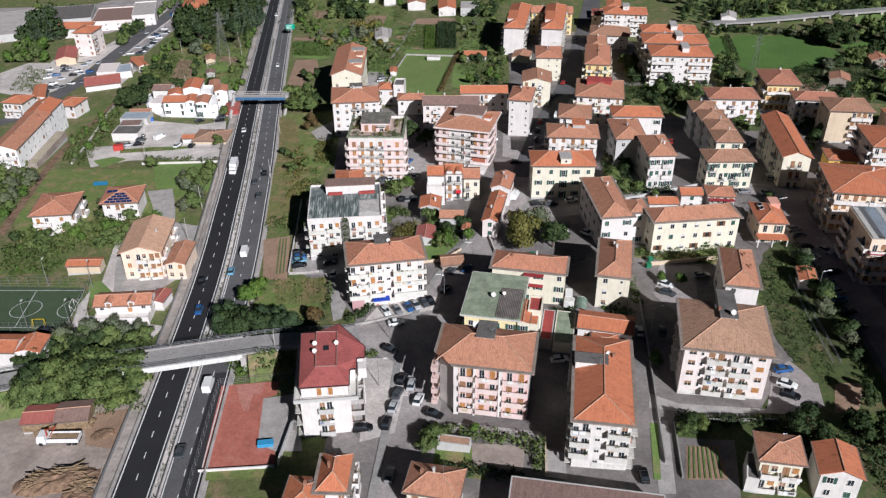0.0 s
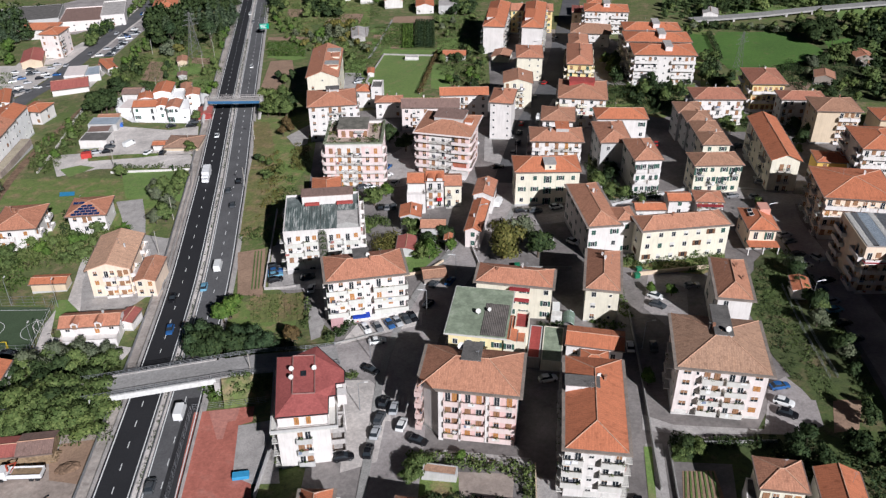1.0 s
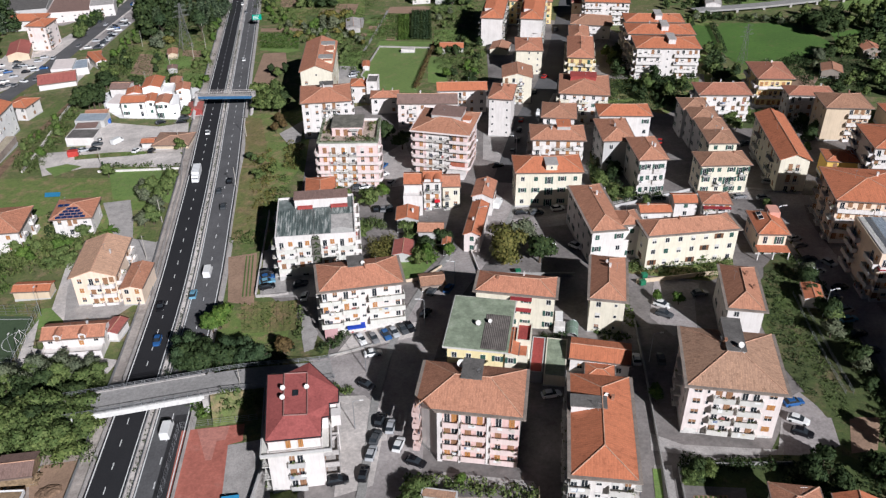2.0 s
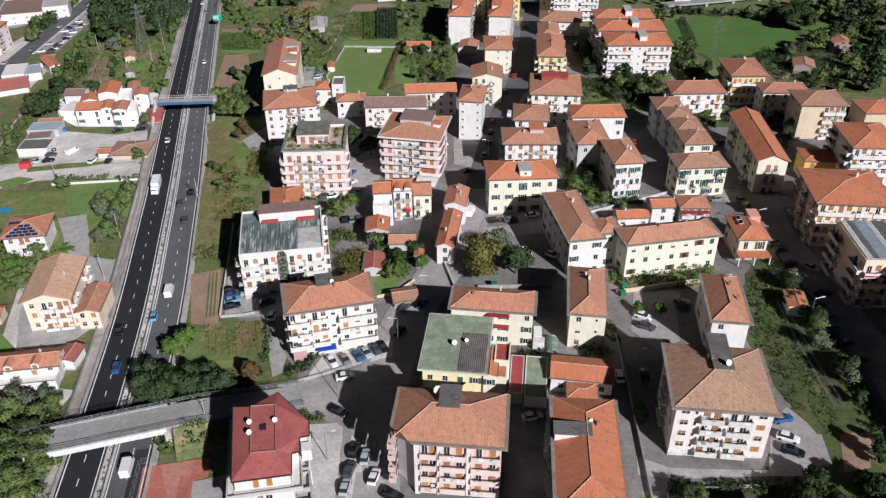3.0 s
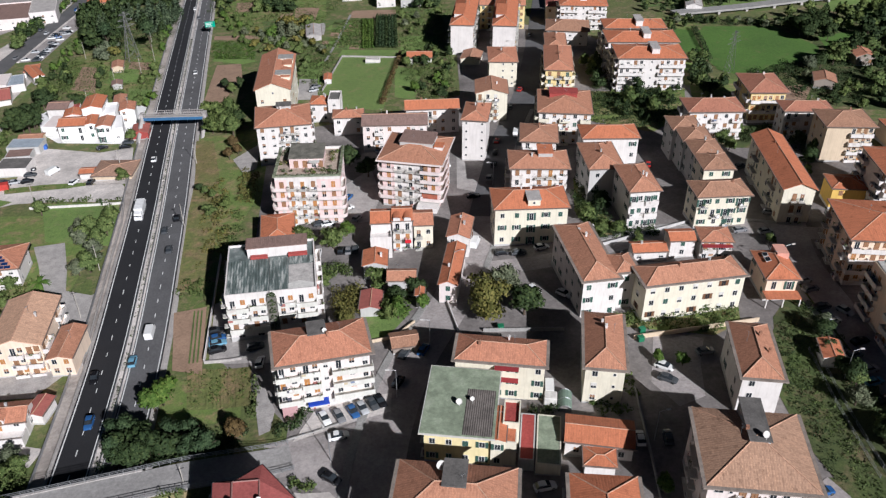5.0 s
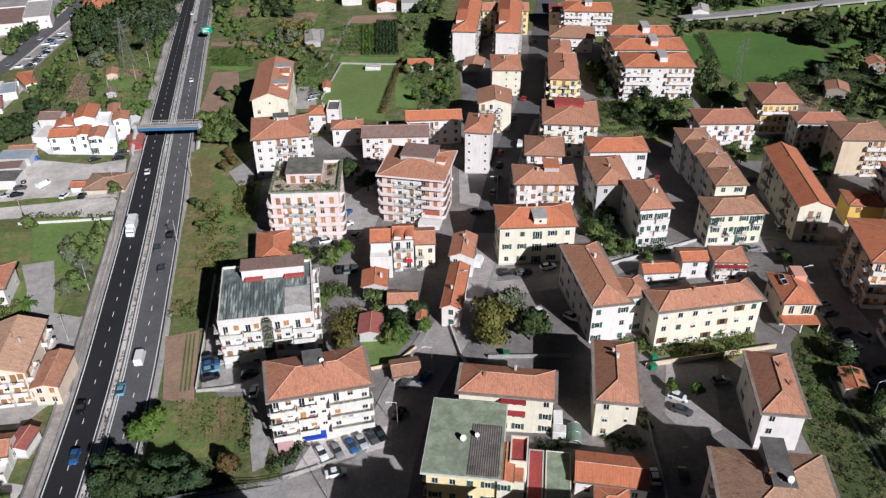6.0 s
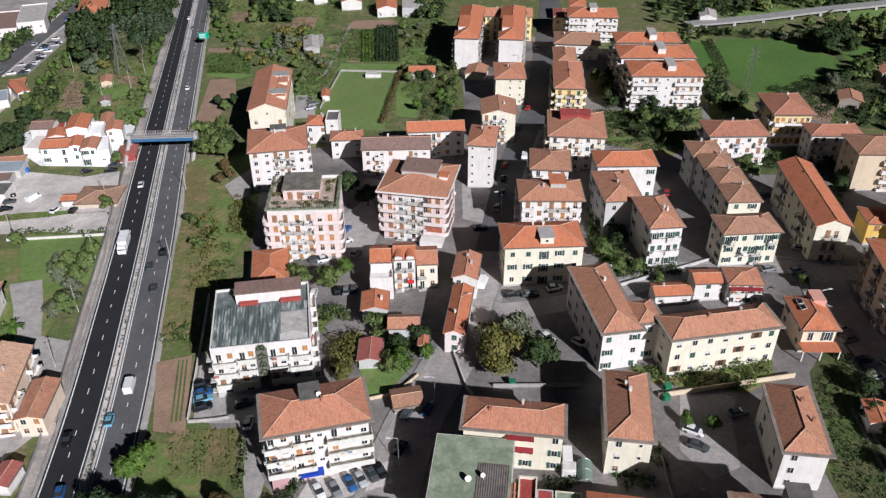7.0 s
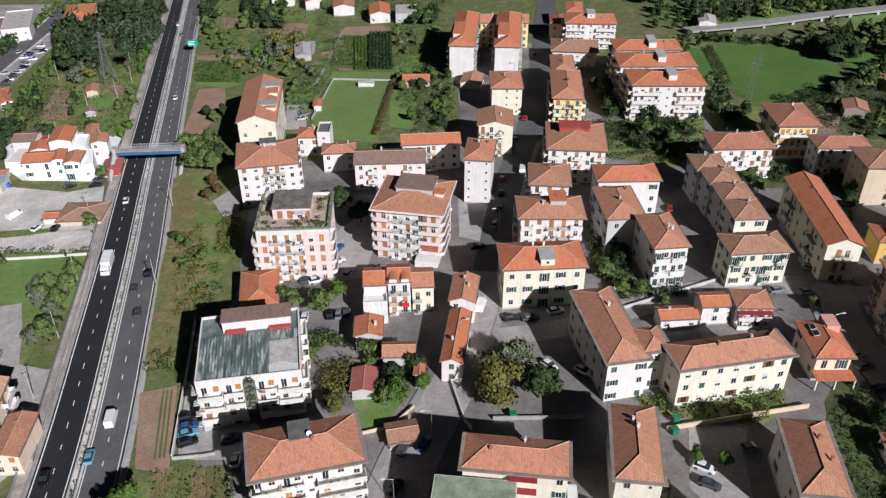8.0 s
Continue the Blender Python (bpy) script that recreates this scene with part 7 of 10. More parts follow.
patch("grass", [(-120.8, 445.1), (-84.4, 442.2), (-68.6, 359.9), (-96.1, 369.8), (-112.7, 385.5), (-126.0, 424.4)], GRASS, "grassy hillside between trees", 0.04)
patch("soil", [(-55.6, 516.0), (-43.7, 514.2), (-42.6, 492.4), (-54.8, 496.4)], SOIL, "tilled brown plot", 0.06)
patch("soil", [(-31.7, 478.9), (-23.1, 486.1), (-23.7, 472.4), (-29.1, 466.6)], SOIL, "tilled brown plot", 0.06)
patch("soil", [(-22.0, 494.0), (-9.7, 489.9), (-11.6, 466.6), (-22.7, 474.0)], SOIL, "tilled brown plot", 0.06)
patch("yard", [(-12.1, 458.4), (-6.2, 459.3), (-7.2, 438.5), (-14.4, 441.6)], CONCRETE, "pale concrete pad among the plots", 0.06)
patch("soil", [(7.7, 478.0), (30.2, 472.6), (28.4, 455.7), (5.7, 464.9)], SOIL, "brown garden beds", 0.05)
patch("soil", [(-7.6, 463.5), (4.5, 461.5), (2.2, 453.0), (-6.7, 454.0)], CROP, "dark garden bed", 0.06)
patch("crop", [(-2.2, 459.9), (7.1, 456.9), (7.2, 442.6), (-6.2, 446.8)], LAWN, "narrow green garden bed", 0.06)
patch("crop", [(-6.2, 434.9), (8.9, 431.9), (9.9, 425.1), (-7.2, 428.7)], CROP, "garden bed in rows", 0.06)
patch("soil", [(-7.1, 427.1), (10.6, 423.3), (11.4, 418.4), (-8.1, 422.6)], SOIL, "narrow brown garden bed", 0.06)
patch("crop", [(-8.1, 421.1), (11.8, 416.7), (12.0, 410.5), (-9.0, 415.3)], LAWN, "narrow green garden bed", 0.06)
patch("grass", [(-74.0, 561.0), (-6.4, 549.9), (-6.2, 470.6), (-15.7, 414.3), (-35.7, 427.8), (-65.3, 489.7)], GRASS, "weedy ground between garden plots", 0.04)
patch("soil", [(-34.6, 285.5), (-29.7, 285.4), (-29.9, 269.8), (-33.6, 269.1)], GRASS, "weeds", 0.05)
patch("grass", [(-52.5, 320.0), (-46.0, 318.0), (-41.0, 290.0), (-38.5, 262.0), (-37.0, 240.0), (-37.8, 222.0), (-44.6, 222.0), (-46.8, 251.0), (-48.2, 287.0)], DRYG, "dry brown weeds beside the motorway", 0.075)
patch("grass", [(68.4, 260.3), (72.1, 261.0), (70.4, 239.0), (72.7, 230.6), (82.7, 225.5), (81.6, 222.5), (65.6, 224.2), (63.5, 240.5)], GRASS, "garden strip between the old houses", 0.09)
patch("grass", [(-53.9, 322.7), (-35.6, 322.6), (-37.2, 294.9), (-27.9, 284.0), (-28.1, 266.4), (-34.5, 238.7), (-36.0, 220.0), (-45.0, 221.8), (-47.3, 251.1), (-48.5, 286.9)], GRASS, "grassy strip beside the motorway", 0.04)
patch("soil", [(-43.7, 212.6), (-35.9, 213.6), (-33.9, 187.5), (-40.7, 190.2)], SOIL, "bare brown vegetable plot beside the car park", 0.12)
for k in range(3):
    strip("soil", [(-38.6 + 0.9 * k, 212.2), (-37.2 + 0.9 * k, 192.0)], -0.17, 0.17, CROP, "low green row in the vegetable plot", 0.26, "crop", 0.2)
for k in range(8):
    strip("soil", [(-36.0 + 1.6 * k, 189.0 - 0.28 * k), (-34.6 + 1.6 * k, 176.6 - 0.28 * k)], -0.25, 0.25, DRYG, "low grassy row in the vegetable garden", 0.24, "crop", 0.2)
patch("crop", [(-37.4, 190.0), (-22.9, 187.4), (-22.1, 174.4), (-35.6, 176.2)], DRYG, "green vegetable garden beside the block", 0.1)
patch("crop", [(-38.9, 471.5), (-28.2, 475.8), (-21.6, 443.8), (-34.0, 439.2)], CROP, "kitchen garden plot", 0.06)
patch("lawn", [(-57.5, 426.5), (-36.5, 405.9), (-43.2, 403.7), (-56.9, 411.7)], LAWN, "strip of green beside the plots", 0.05)
patch("lawn", [(-15.3, 396.4), (-7.3, 397.5), (-8.6, 366.2), (-17.8, 368.7)], LAWN, "green garden by the field", 0.05)
patch("crop", [(34.1, 493.4), (53.8, 486.7), (50.9, 452.2), (31.3, 458.5)], CROP, "garden plots north of the field", 0.06)
patch("lawn", [(190.3, 445.4), (223.8, 439.1), (208.2, 419.6), (180.9, 423.9)], LAWN, "far green field", 0.05)
patch("soil", [(201.2, 463.3), (218.5, 462.9), (208.2, 444.5), (192.8, 444.6)], SOIL, "far brown field", 0.06)
patch("soil", [(160.2, 317.7), (173.8, 316.7), (163.4, 301.8), (157.8, 305.7)], SOIL, "bare garden ground", 0.06)
patch("grass", [(-24.3, 183.5), (-24.0, 171.1), (-41.3, 171.7), (-40.6, 186.9)], GRASS, "rough grass beside the car park", 0.05)
patch("soil", [(-54.5, 360.5), (-54.5, 405.5), (-43.8, 404.5), (-41.1, 381.0), (-48.2, 353.5)], SOIL, "freshly tilled brown plot by the motorway", 0.05)
patch("crop", [(-59.3, 441.2), (-38.5, 438.1), (-37.9, 409.1), (-57.2, 414.7)], CROP, "rows of vegetables on a plot by the motorway", 0.05)
patch("soil", [(-60.4, 445.6), (-38.7, 441.5), (-38.9, 447.4), (-60.7, 452.4)], SOIL, "strip of bare soil between plots", 0.06)
patch("pitch", [(0.9, 400.7), (-7.7, 359.1), (-3.6, 339.4), (14.9, 332.1), (19.5, 358.6), (25.4, 393.6)], PITCH, "worn grass football field with a low wall", 0.05)
patch("lawn", [(-1.0, 402.0), (26.1, 394.1), (26.4, 403.3), (1.0, 411.5)], LAWN, "bright green strip behind the field", 0.05)
patch("lawn", [(28.6, 424.3), (45.5, 419.1), (42.8, 397.1), (26.9, 403.2)], LAWN, "mown green garden", 0.05)
patch("lawn", [(22.9, 382.2), (33.2, 372.8), (27.8, 339.9), (20.1, 344.6)], LAWN, "green garden behind the row houses", 0.05)
patch("lawn", [(159.9, 391.8), (165.3, 397.5), (193.6, 389.4), (196.0, 368.0), (197.8, 356.9), (194.0, 350.0), (168.9, 332.0), (154.4, 331.3), (147.9, 341.1), (148.8, 354.3)], MEADOW, "wide bright green meadow", 0.05)
patch("lawn", [(144.3, 394.0), (149.7, 399.0), (157.8, 394.1), (151.8, 368.0), (147.3, 351.6), (142.0, 352.2), (144.6, 377.2)], MEADOW, "green field beside the hedge", 0.065)
patch("lawn", [(204.5, 370.6), (224.1, 372.1), (209.3, 348.2), (196.8, 345.3)], MEADOW, "meadow beyond the trees", 0.05)
patch("lawn", [(-94.1, 280.3), (-69.7, 276.2), (-67.6, 263.4), (-66.6, 248.7), (-86.1, 255.3)], LAWN, "green lawn beside the motorway", 0.05)
patch("grass", [(-146.1, 281.8), (-68.8, 268.4), (-73.0, 218.2), (-118.6, 217.7)], GRASS, "grass and gardens between the villas", 0.04)
patch("yard", [(-88.6, 252.9), (-80.2, 253.5), (-75.9, 239.1), (-73.4, 228.0), (-66.2, 224.6), (-62.5, 226.8), (-65.0, 192.8), (-69.6, 186.3), (-80.8, 187.4), (-86.1, 202.9), (-84.6, 222.1), (-79.3, 226.8), (-83.6, 240.6)], CONCRETE, "worn concrete yard and drive round the peach house", 0.07)
patch("turf", [(-113.4, 173.1), (-88.5, 170.5), (-89.4, 191.6), (-124.8, 197.8)], TURF, "dark green artificial turf pitch with white lines", 0.07)
patch("lawn", [(-87.5, 186.2), (-89.2, 194.9), (-82.9, 194.9), (-78.4, 187.8), (-84.6, 185.8)], LAWN, "small lawn by the pitch", 0.06)
patch("yard", [(-85.2, 158.2), (-88.4, 183.5), (-87.7, 190.4), (-85.0, 177.7), (-62.6, 169.7), (-64.1, 165.0), (-74.2, 166.3)], GRAVEL, "gravel drive beside the cottage", 0.065)
patch("court", [(-43.3, 143.3), (-30.6, 143.6), (-30.4, 138.6), (-33.2, 137.8), (-32.3, 123.3), (-28.4, 120.5), (-27.9, 116.5), (-42.4, 116.8)], REDCOURT, "faded red painted sports court", 0.12)
patch("yard", [(-33.2, 137.8), (-25.6, 138.4), (-22.8, 119.2), (-28.4, 120.5), (-32.3, 123.3)], CONCRETE, "pale concrete yard beside the red court", 0.11)
patch("court", [(-40.2, 143.2), (-33.6, 143.5), (-33.9, 139.4), (-35.6, 139.2), (-35.8, 134.0), (-37.0, 134.0)], rough_surface("faded_court_paint", (0.54, 0.24, 0.19), 0.85, 1.15, 0.4, 1.4, 0.9, 0.01), "paler faded patch of the red court", 0.135)
patch("yard", [(-43.5, 116.6), (-28.0, 116.2), (-28.4, 113.6), (-43.6, 113.8)], GRASS, "grass strip below the red court", 0.1)
patch("yard", [(-98.4, 139.9), (-73.0, 141.5), (-61.1, 138.6), (-58.7, 116.1), (-61.5, 106.3), (-85.7, 107.3)], DUST, "dusty sawmill yard with tyre tracks", 0.06)
patch("soil", [(-71.6, 136.9), (-61.1, 137.7), (-59.4, 124.1), (-68.2, 126.7)], SOIL, "bare earth at the edge of the sawmill yard", 0.065)
patch("lawn", [(3.1, 190.5), (1.5, 203.2), (10.2, 211.9), (13.1, 200.0), (9.2, 194.3), (4.7, 190.2)], LAWN, "small green garden behind the street", 0.09)
patch("lawn", [(3.6, 118.4), (10.5, 116.6), (12.6, 107.2), (2.0, 110.0)], GRASS, "green front garden with hedges", 0.09)
patch("yard", [(8.0, 123.7), (24.5, 119.2), (25.0, 117.4), (24.0, 117.2), (7.4, 121.6)], CONCRETE, "pale concrete walk along the pink block", 0.15)
patch("yard", [(10.7, 117.4), (21.0, 115.5), (19.5, 108.6), (10.3, 111.2)], DUST, "bare trodden garden yard", 0.1)
patch("yard", [(24.6, 114.2), (28.2, 113.0), (27.4, 105.8), (23.4, 107.0)], CONCRETE, "pale concrete lane beside the garden", 0.14)
patch("grass", [(93.8, 182.4), (106.6, 195.4), (105.6, 183.2), (104.1, 165.8), (103.2, 158.9), (99.7, 139.3), (95.5, 115.6), (83.3, 93.3), (83.4, 113.6), (84.1, 135.6), (83.3, 157.3)], IVY_SHADE, "overgrown slope behind the street", 0.09)
# Dark ground colour stands in for the shade over these gardens.
patch("grass", [(81.1, 135.9), (86.4, 135.3), (93.0, 111.0), (79.5, 86.3), (54.2, 88.7), (61.0, 112.8), (50.7, 114.8), (52.1, 119.6), (68.0, 119.5)], IVY_SHADE, "gardens on ground darkened for their shade", 0.085)
patch("soil", [(51.5, 112.3), (57.3, 111.6), (56.3, 102.8), (48.8, 103.6)], SOIL, "garden rows of brown soil", 0.1)
patch("yard", [(76.5, 133.4), (81.4, 136.0), (84.0, 128.0), (82.0, 120.5), (76.0, 118.6), (71.0, 119.6)], ASPH_TOWN, "asphalt parking beside the white block", 0.13)
for k in range(7):
    strip("soil", [(52.0 + 0.8 * k, 112.0 - 0.1 * k), (49.4 + 0.97 * k, 103.8 - 0.1 * k)], -0.16, 0.16, CROP, "low green row in the garden soil", 0.22, "crop", 0.2)
patch("yard", [(46.9, 120.2), (50.1, 119.8), (46.0, 100.4), (43.0, 100.7)], CONCRETE, "pale concrete lane beside the garden", 0.095)
patch("yard", [(48.7, 128.5), (53.9, 124.6), (70.5, 121.0), (77.0, 133.5), (81.2, 134.2), (72.5, 119.4), (53.5, 122.0), (47.5, 124.0)], CONCRETE, "pale concrete apron before the garages", 0.12)
patch("crop", [(46.4, 119.4), (47.9, 119.2), (44.3, 104.0), (43.0, 104.2)], LAWN, "narrow strip of grass along a wall", 0.14)
patch("grass", [(90.6, 331.1), (128.0, 324.8), (119.0, 300.7), (103.0, 288.4), (84.8, 303.6)], GRASS, "gardens with trees between the blocks", 0.09)
patch("grass", [(133.6, 335.9), (150.2, 328.6), (140.5, 310.3), (126.4, 313.0)], GRASS, "shaded garden", 0.09)
# Shade between the houses is put into the dark ground colour.
patch("grass", [(119.5, 281.0), (132.4, 286.4), (145.0, 285.4), (140.7, 269.9), (130.1, 268.3), (120.8, 270.9)], IVY_SHADE, "garden between the houses, darkened for its shade", 0.1)
patch("grass", [(58.7, 190.7), (88.6, 189.0), (86.1, 182.0), (78.8, 178.5), (58.3, 186.0)], GRASS, "overgrown garden below the institute", 0.09)
woods([(155.6, 457.3), (208.7, 460.7), (192.8, 426.6), (167.4, 423.7), (145.6, 421.7)], 7, 3, 6, ["far_dark", "far_round", "far_fir"], "dense stand of dark green trees", 79)
woods([(226.0, 454.5), (290.5, 479.3), (295.2, 452.5), (262.6, 428.8), (217.0, 426.2)], 8, 4, 7, ["far_dark", "far_round"], "dense stand of dark green trees", 80)
woods([(201.3, 403.7), (261.5, 401.9), (236.5, 364.5), (206.5, 370.0), (195.0, 370.6), (193.9, 379.9)], 8, 4, 7, ["far_dark", "far_fir", "far_round"], "dense stand of dark green trees", 81)
woods([(146.2, 416.2), (161.1, 411.4), (155.6, 394.9), (145.2, 390.2)], 6, 2, 4, ["far_dark", "far_round"], "dense stand of dark green trees", 82)
woods([(-216.2, 469.4), (-195.1, 480.3), (-210.8, 517.1), (-233.9, 532.3)], 5, 7, 12, ["far_pine", "far_dark"], "dense stand of dark green trees", 83)
woods([(-209.0, 434.6), (-187.1, 429.5), (-201.6, 464.6), (-221.4, 474.4)], 5.5, 4, 7, ["far_round", "far_bright"], "dense stand of dark green trees", 84)
woods([(-229.3, 534.1), (-225.6, 548.6), (-236.9, 571.7), (-241.2, 562.8)], 5, 5, 9, ["far_olive", "far_round"], "dense stand of dark green trees", 85)
woods([(-210.7, 531.9), (-199.1, 534.8), (-208.0, 556.6), (-217.1, 555.9)], 5, 5, 8, ["far_dark"], "dense stand of dark green trees", 86)
woods([(-128.7, 285.2), (-134.1, 313.3), (-129.4, 338.2), (-125.4, 349.3), (-119.6, 321.6), (-119.8, 283.7)], 6, 1.8, 4, ["far_round", "far_bright"], "dense stand of dark green trees", 87)
woods([(-130.2, 256.9), (-130.4, 234.0), (-137.7, 243.0), (-139.5, 275.5)], 5, 2, 4, ["far_round", "far_bright"], "dense stand of dark green trees", 88)
woods([(-163.2, 468.3), (-159.0, 493.3), (-159.1, 553.9), (-155.0, 547.7), (-153.4, 485.1), (-156.0, 454.3)], 4.5, 3, 5, ["far_round", "far_dark"], "dense stand of dark green trees", 89)
grove([(-124.0, 371.6), (-121.7, 379.8), (-113.1, 345.2), (-118.5, 342.6)], 5, 6, 8, ["dark", "dark2"], 90)
grove([(-90.8, 158.9), (-79.6, 161.6), (-65.8, 160.9), (-62.7, 153.2), (-81.8, 152.2), (-91.9, 148.1)], 4.2, 4.5, 6.5, ["dark", "dark2", "round"], 91)
grove([(73.5, 116.5), (80.0, 118.5), (80.2, 112.0), (74.3, 106.0), (68.4, 108.0)], 5, 3.5, 6, ["dark", "dark2"], 92)
grove([(50.7, 120.2), (56.8, 116.4), (55.5, 112.6), (49.5, 114.0)], 2.8, 2.5, 4.2, ["dark", "round2"], 205)
woods([(-119.7, 440.9), (-137.2, 502.8), (-134.3, 524.6), (-113.1, 520.9), (-105.9, 492.8), (-112.1, 490.0), (-102.4, 439.7)], 5.6, 7, 12, ["far_pine", "far_fir", "far_fir", "far_dark"], "dense stand of dark green trees", 93)
woods([(-106.7, 501.0), (-84.5, 506.1), (-81.8, 480.4), (-84.3, 458.7), (-96.2, 458.1)], 5.6, 7, 12, ["far_pine", "far_fir", "far_pine"], "dense stand of dark green trees", 94)
woods([(-131.1, 555.7), (-91.4, 560.6), (-85.9, 515.1), (-113.8, 524.4)], 6.5, 5, 10, ["far_pine", "far_fir", "far_dark"], "dense stand of dark green trees", 95)
woods([(-89.2, 461.9), (-83.0, 471.5), (-79.8, 433.1), (-82.6, 419.1)], 6, 3, 6, ["far_round", "far_bright"], "dense stand of dark green trees", 96)
woods([(-124.9, 377.3), (-127.0, 404.6), (-122.2, 423.3), (-113.7, 387.5), (-116.4, 369.7)], 6, 3, 6, ["far_dark", "far_round"], "dense stand of dark green trees", 97)
woods([(-129.1, 411.6), (-130.5, 440.3), (-129.2, 472.4), (-118.7, 436.8), (-122.2, 423.3)], 6, 3, 5, ["far_round", "far_bright"], "dense stand of dark green trees", 98)
woods([(-108.1, 413.8), (-104.2, 416.8), (-99.6, 390.9), (-100.9, 382.3)], 5, 3, 5, ["far_round", "far_dark"], "dense stand of dark green trees", 99)
woods([(-116.2, 461.6), (-106.0, 450.2), (-103.0, 426.4), (-113.3, 427.9)], 7, 4, 6, ["far_olive", "far_ochre", "far_round"], "dense stand of dark green trees", 100)
woods([(-88.4, 367.2), (-74.2, 373.4), (-72.7, 361.0), (-81.6, 359.6)], 6, 2.5, 4, ["far_round", "far_bright"], "dense stand of dark green trees", 101)
woods([(-88.0, 405.5), (-79.9, 416.9), (-75.5, 383.1), (-84.0, 389.1)], 8, 2.5, 5, ["far_round", "far_olive"], "dense stand of dark green trees", 102)
woods([(-168.4, 488.9), (-164.5, 501.7), (-159.4, 541.7), (-153.6, 570.9), (-150.4, 562.3), (-154.7, 529.1), (-160.5, 489.2)], 5, 3, 5, ["far_round", "far_bright"], "dense stand of dark green trees", 103)
woods([(-143.0, 547.8), (-131.1, 555.7), (-131.4, 609.4), (-150.2, 647.5), (-149.8, 587.9)], 9, 4, 7, ["far_round", "far_dark"], "dense stand of dark green trees", 104)
woods([(-72.5, 554.0), (-59.7, 545.7), (-54.2, 496.2), (-63.8, 491.2)], 6, 3, 6, ["far_round", "far_dark"], "dense stand of dark green trees", 105)
woods([(-47.4, 547.7), (-21.4, 542.3), (-21.4, 483.5), (-31.1, 478.7), (-42.2, 487.2)], 6.5, 3.5, 7, ["far_round", "far_dark", "far_dark"], "dense stand of dark green trees", 106)
woods([(-64.4, 487.4), (-42.4, 482.3), (-40.6, 452.2), (-61.1, 460.3)], 7, 2, 4.5, ["far_round", "far_bright"], "dense stand of dark green trees", 107)
woods([(-29.9, 464.9), (-13.0, 467.1), (-14.2, 435.7), (-24.8, 435.6)], 5.5, 3, 6, ["far_olive", "far_round", "far_ochre"], "dense stand of dark green trees", 108)
woods([(-40.1, 452.0), (-24.1, 443.7), (-25.6, 421.7), (-38.0, 431.6)], 6, 2.5, 4.5, ["far_olive", "far_bright"], "dense stand of dark green trees", 109)
woods([(-21.3, 435.4), (-11.1, 428.3), (-13.2, 406.2), (-19.1, 407.9)], 6, 2.5, 5, ["far_olive", "far_round"], "dense stand of dark green trees", 110)
woods([(-18.9, 400.8), (-11.9, 398.8), (-14.3, 373.7), (-18.7, 377.3)], 6, 3, 5, ["far_round", "far_dark"], "dense stand of dark green trees", 111)
for k in range(7):
    hedge([(16.6 + 1.45 * k, 409.0 - 0.4 * k), (19.6 + 1.45 * k, 458.0 - 0.4 * k)], 1.25, 3.0, LEAF_PINE if k % 3 else LEAF_DARK, "tall dark row of canes in the kitchen gardens", 240 + k, 22, 0.27)
for k in range(4):
    hedge([(10.6 + 1.45 * k, 410.5 - 0.4 * k), (12.4 + 1.45 * k, 457.0 - 0.4 * k)], 1.2, 1.4, LEAF_VINE, "bright green row of vegetables", 250 + k, 18, 0.25)
hedge([(26.6, 397.0), (22.1, 375.0), (18.6, 357.0), (14.9, 338.0)], 2.0, 2.2, LEAF_BROWN, "rusty brown hedge beside the grass field", 256, 40, 0.24)
for k in range(3):
    for j in range(6):
        x0, y0 = -5.6 + 4.9 * k + 0.15 * j * (3 - k), 414.6 - 1.3 * k + 6.8 * j
        patch("bed", [(x0, y0), (x0 + 4.3, y0 - 1.2), (x0 + 4.5, y0 + 4.6), (x0 + 0.3, y0 + 5.8)], (CROP, SOIL, LAWN, CROP, GRASS)[(2 * j + 3 * k) % 5], "small kitchen garden bed", 0.085, "garden bed")
strip("path", [(6.5, 470.3), (-1.0, 426.4), (-6.5, 396.9)], -0.6, 0.6, KERB, "narrow grey garden path", 0.14, "path")
patch("yard", [(-17.4, 351.5), (-9.6, 350.0), (-9.8, 374.0), (-17.4, 376.4)], CONCRETE, "pale concrete car yard beside the cream block", 0.11)
woods([(-52.0, 449.0), (-14.0, 457.0), (-6.0, 404.0), (-34.7, 411.7)], 7.5, 2.2, 4.2, ["far_olive", "far_ochre", "far_round"], "scattered olive and fruit trees", 257)
woods([(30.8, 458.7), (42.9, 452.9), (38.3, 421.3), (29.2, 425.7)], 8, 3, 5, ["far_round", "far_olive"], "dense stand of dark green trees", 114)
woods([(44.0, 490.1), (55.1, 486.3), (52.5, 463.3), (42.4, 466.6)], 5, 5, 7, ["far_dark", "far_round"], "dense stand of dark green trees", 115)
woods([(-6.5, 625.1), (77.1, 591.8), (63.0, 512.4), (35.9, 515.9), (18.3, 528.2), (-6.3, 501.6)], 12, 3, 6, ["far_round", "far_dark", "far_bright"], "dense stand of dark green trees", 116)
woods([(27.6, 397.9), (48.7, 388.3), (46.9, 372.2), (34.3, 372.5), (25.1, 381.5)], 7, 3, 6, ["far_round", "far_dark"], "dense stand of dark green trees", 117)
woods([(31.9, 370.1), (46.0, 369.3), (41.4, 333.8), (31.8, 336.3)], 8, 3, 6, ["far_round", "far_bright", "far_dark"], "dense stand of dark green trees", 118)
woods([(106.4, 329.6), (127.6, 323.9), (117.9, 302.8), (107.0, 291.5), (97.5, 303.5)], 7, 3, 7, ["far_dark", "far_fir", "far_fir", "far_round"], "dense stand of dark green trees", 119)
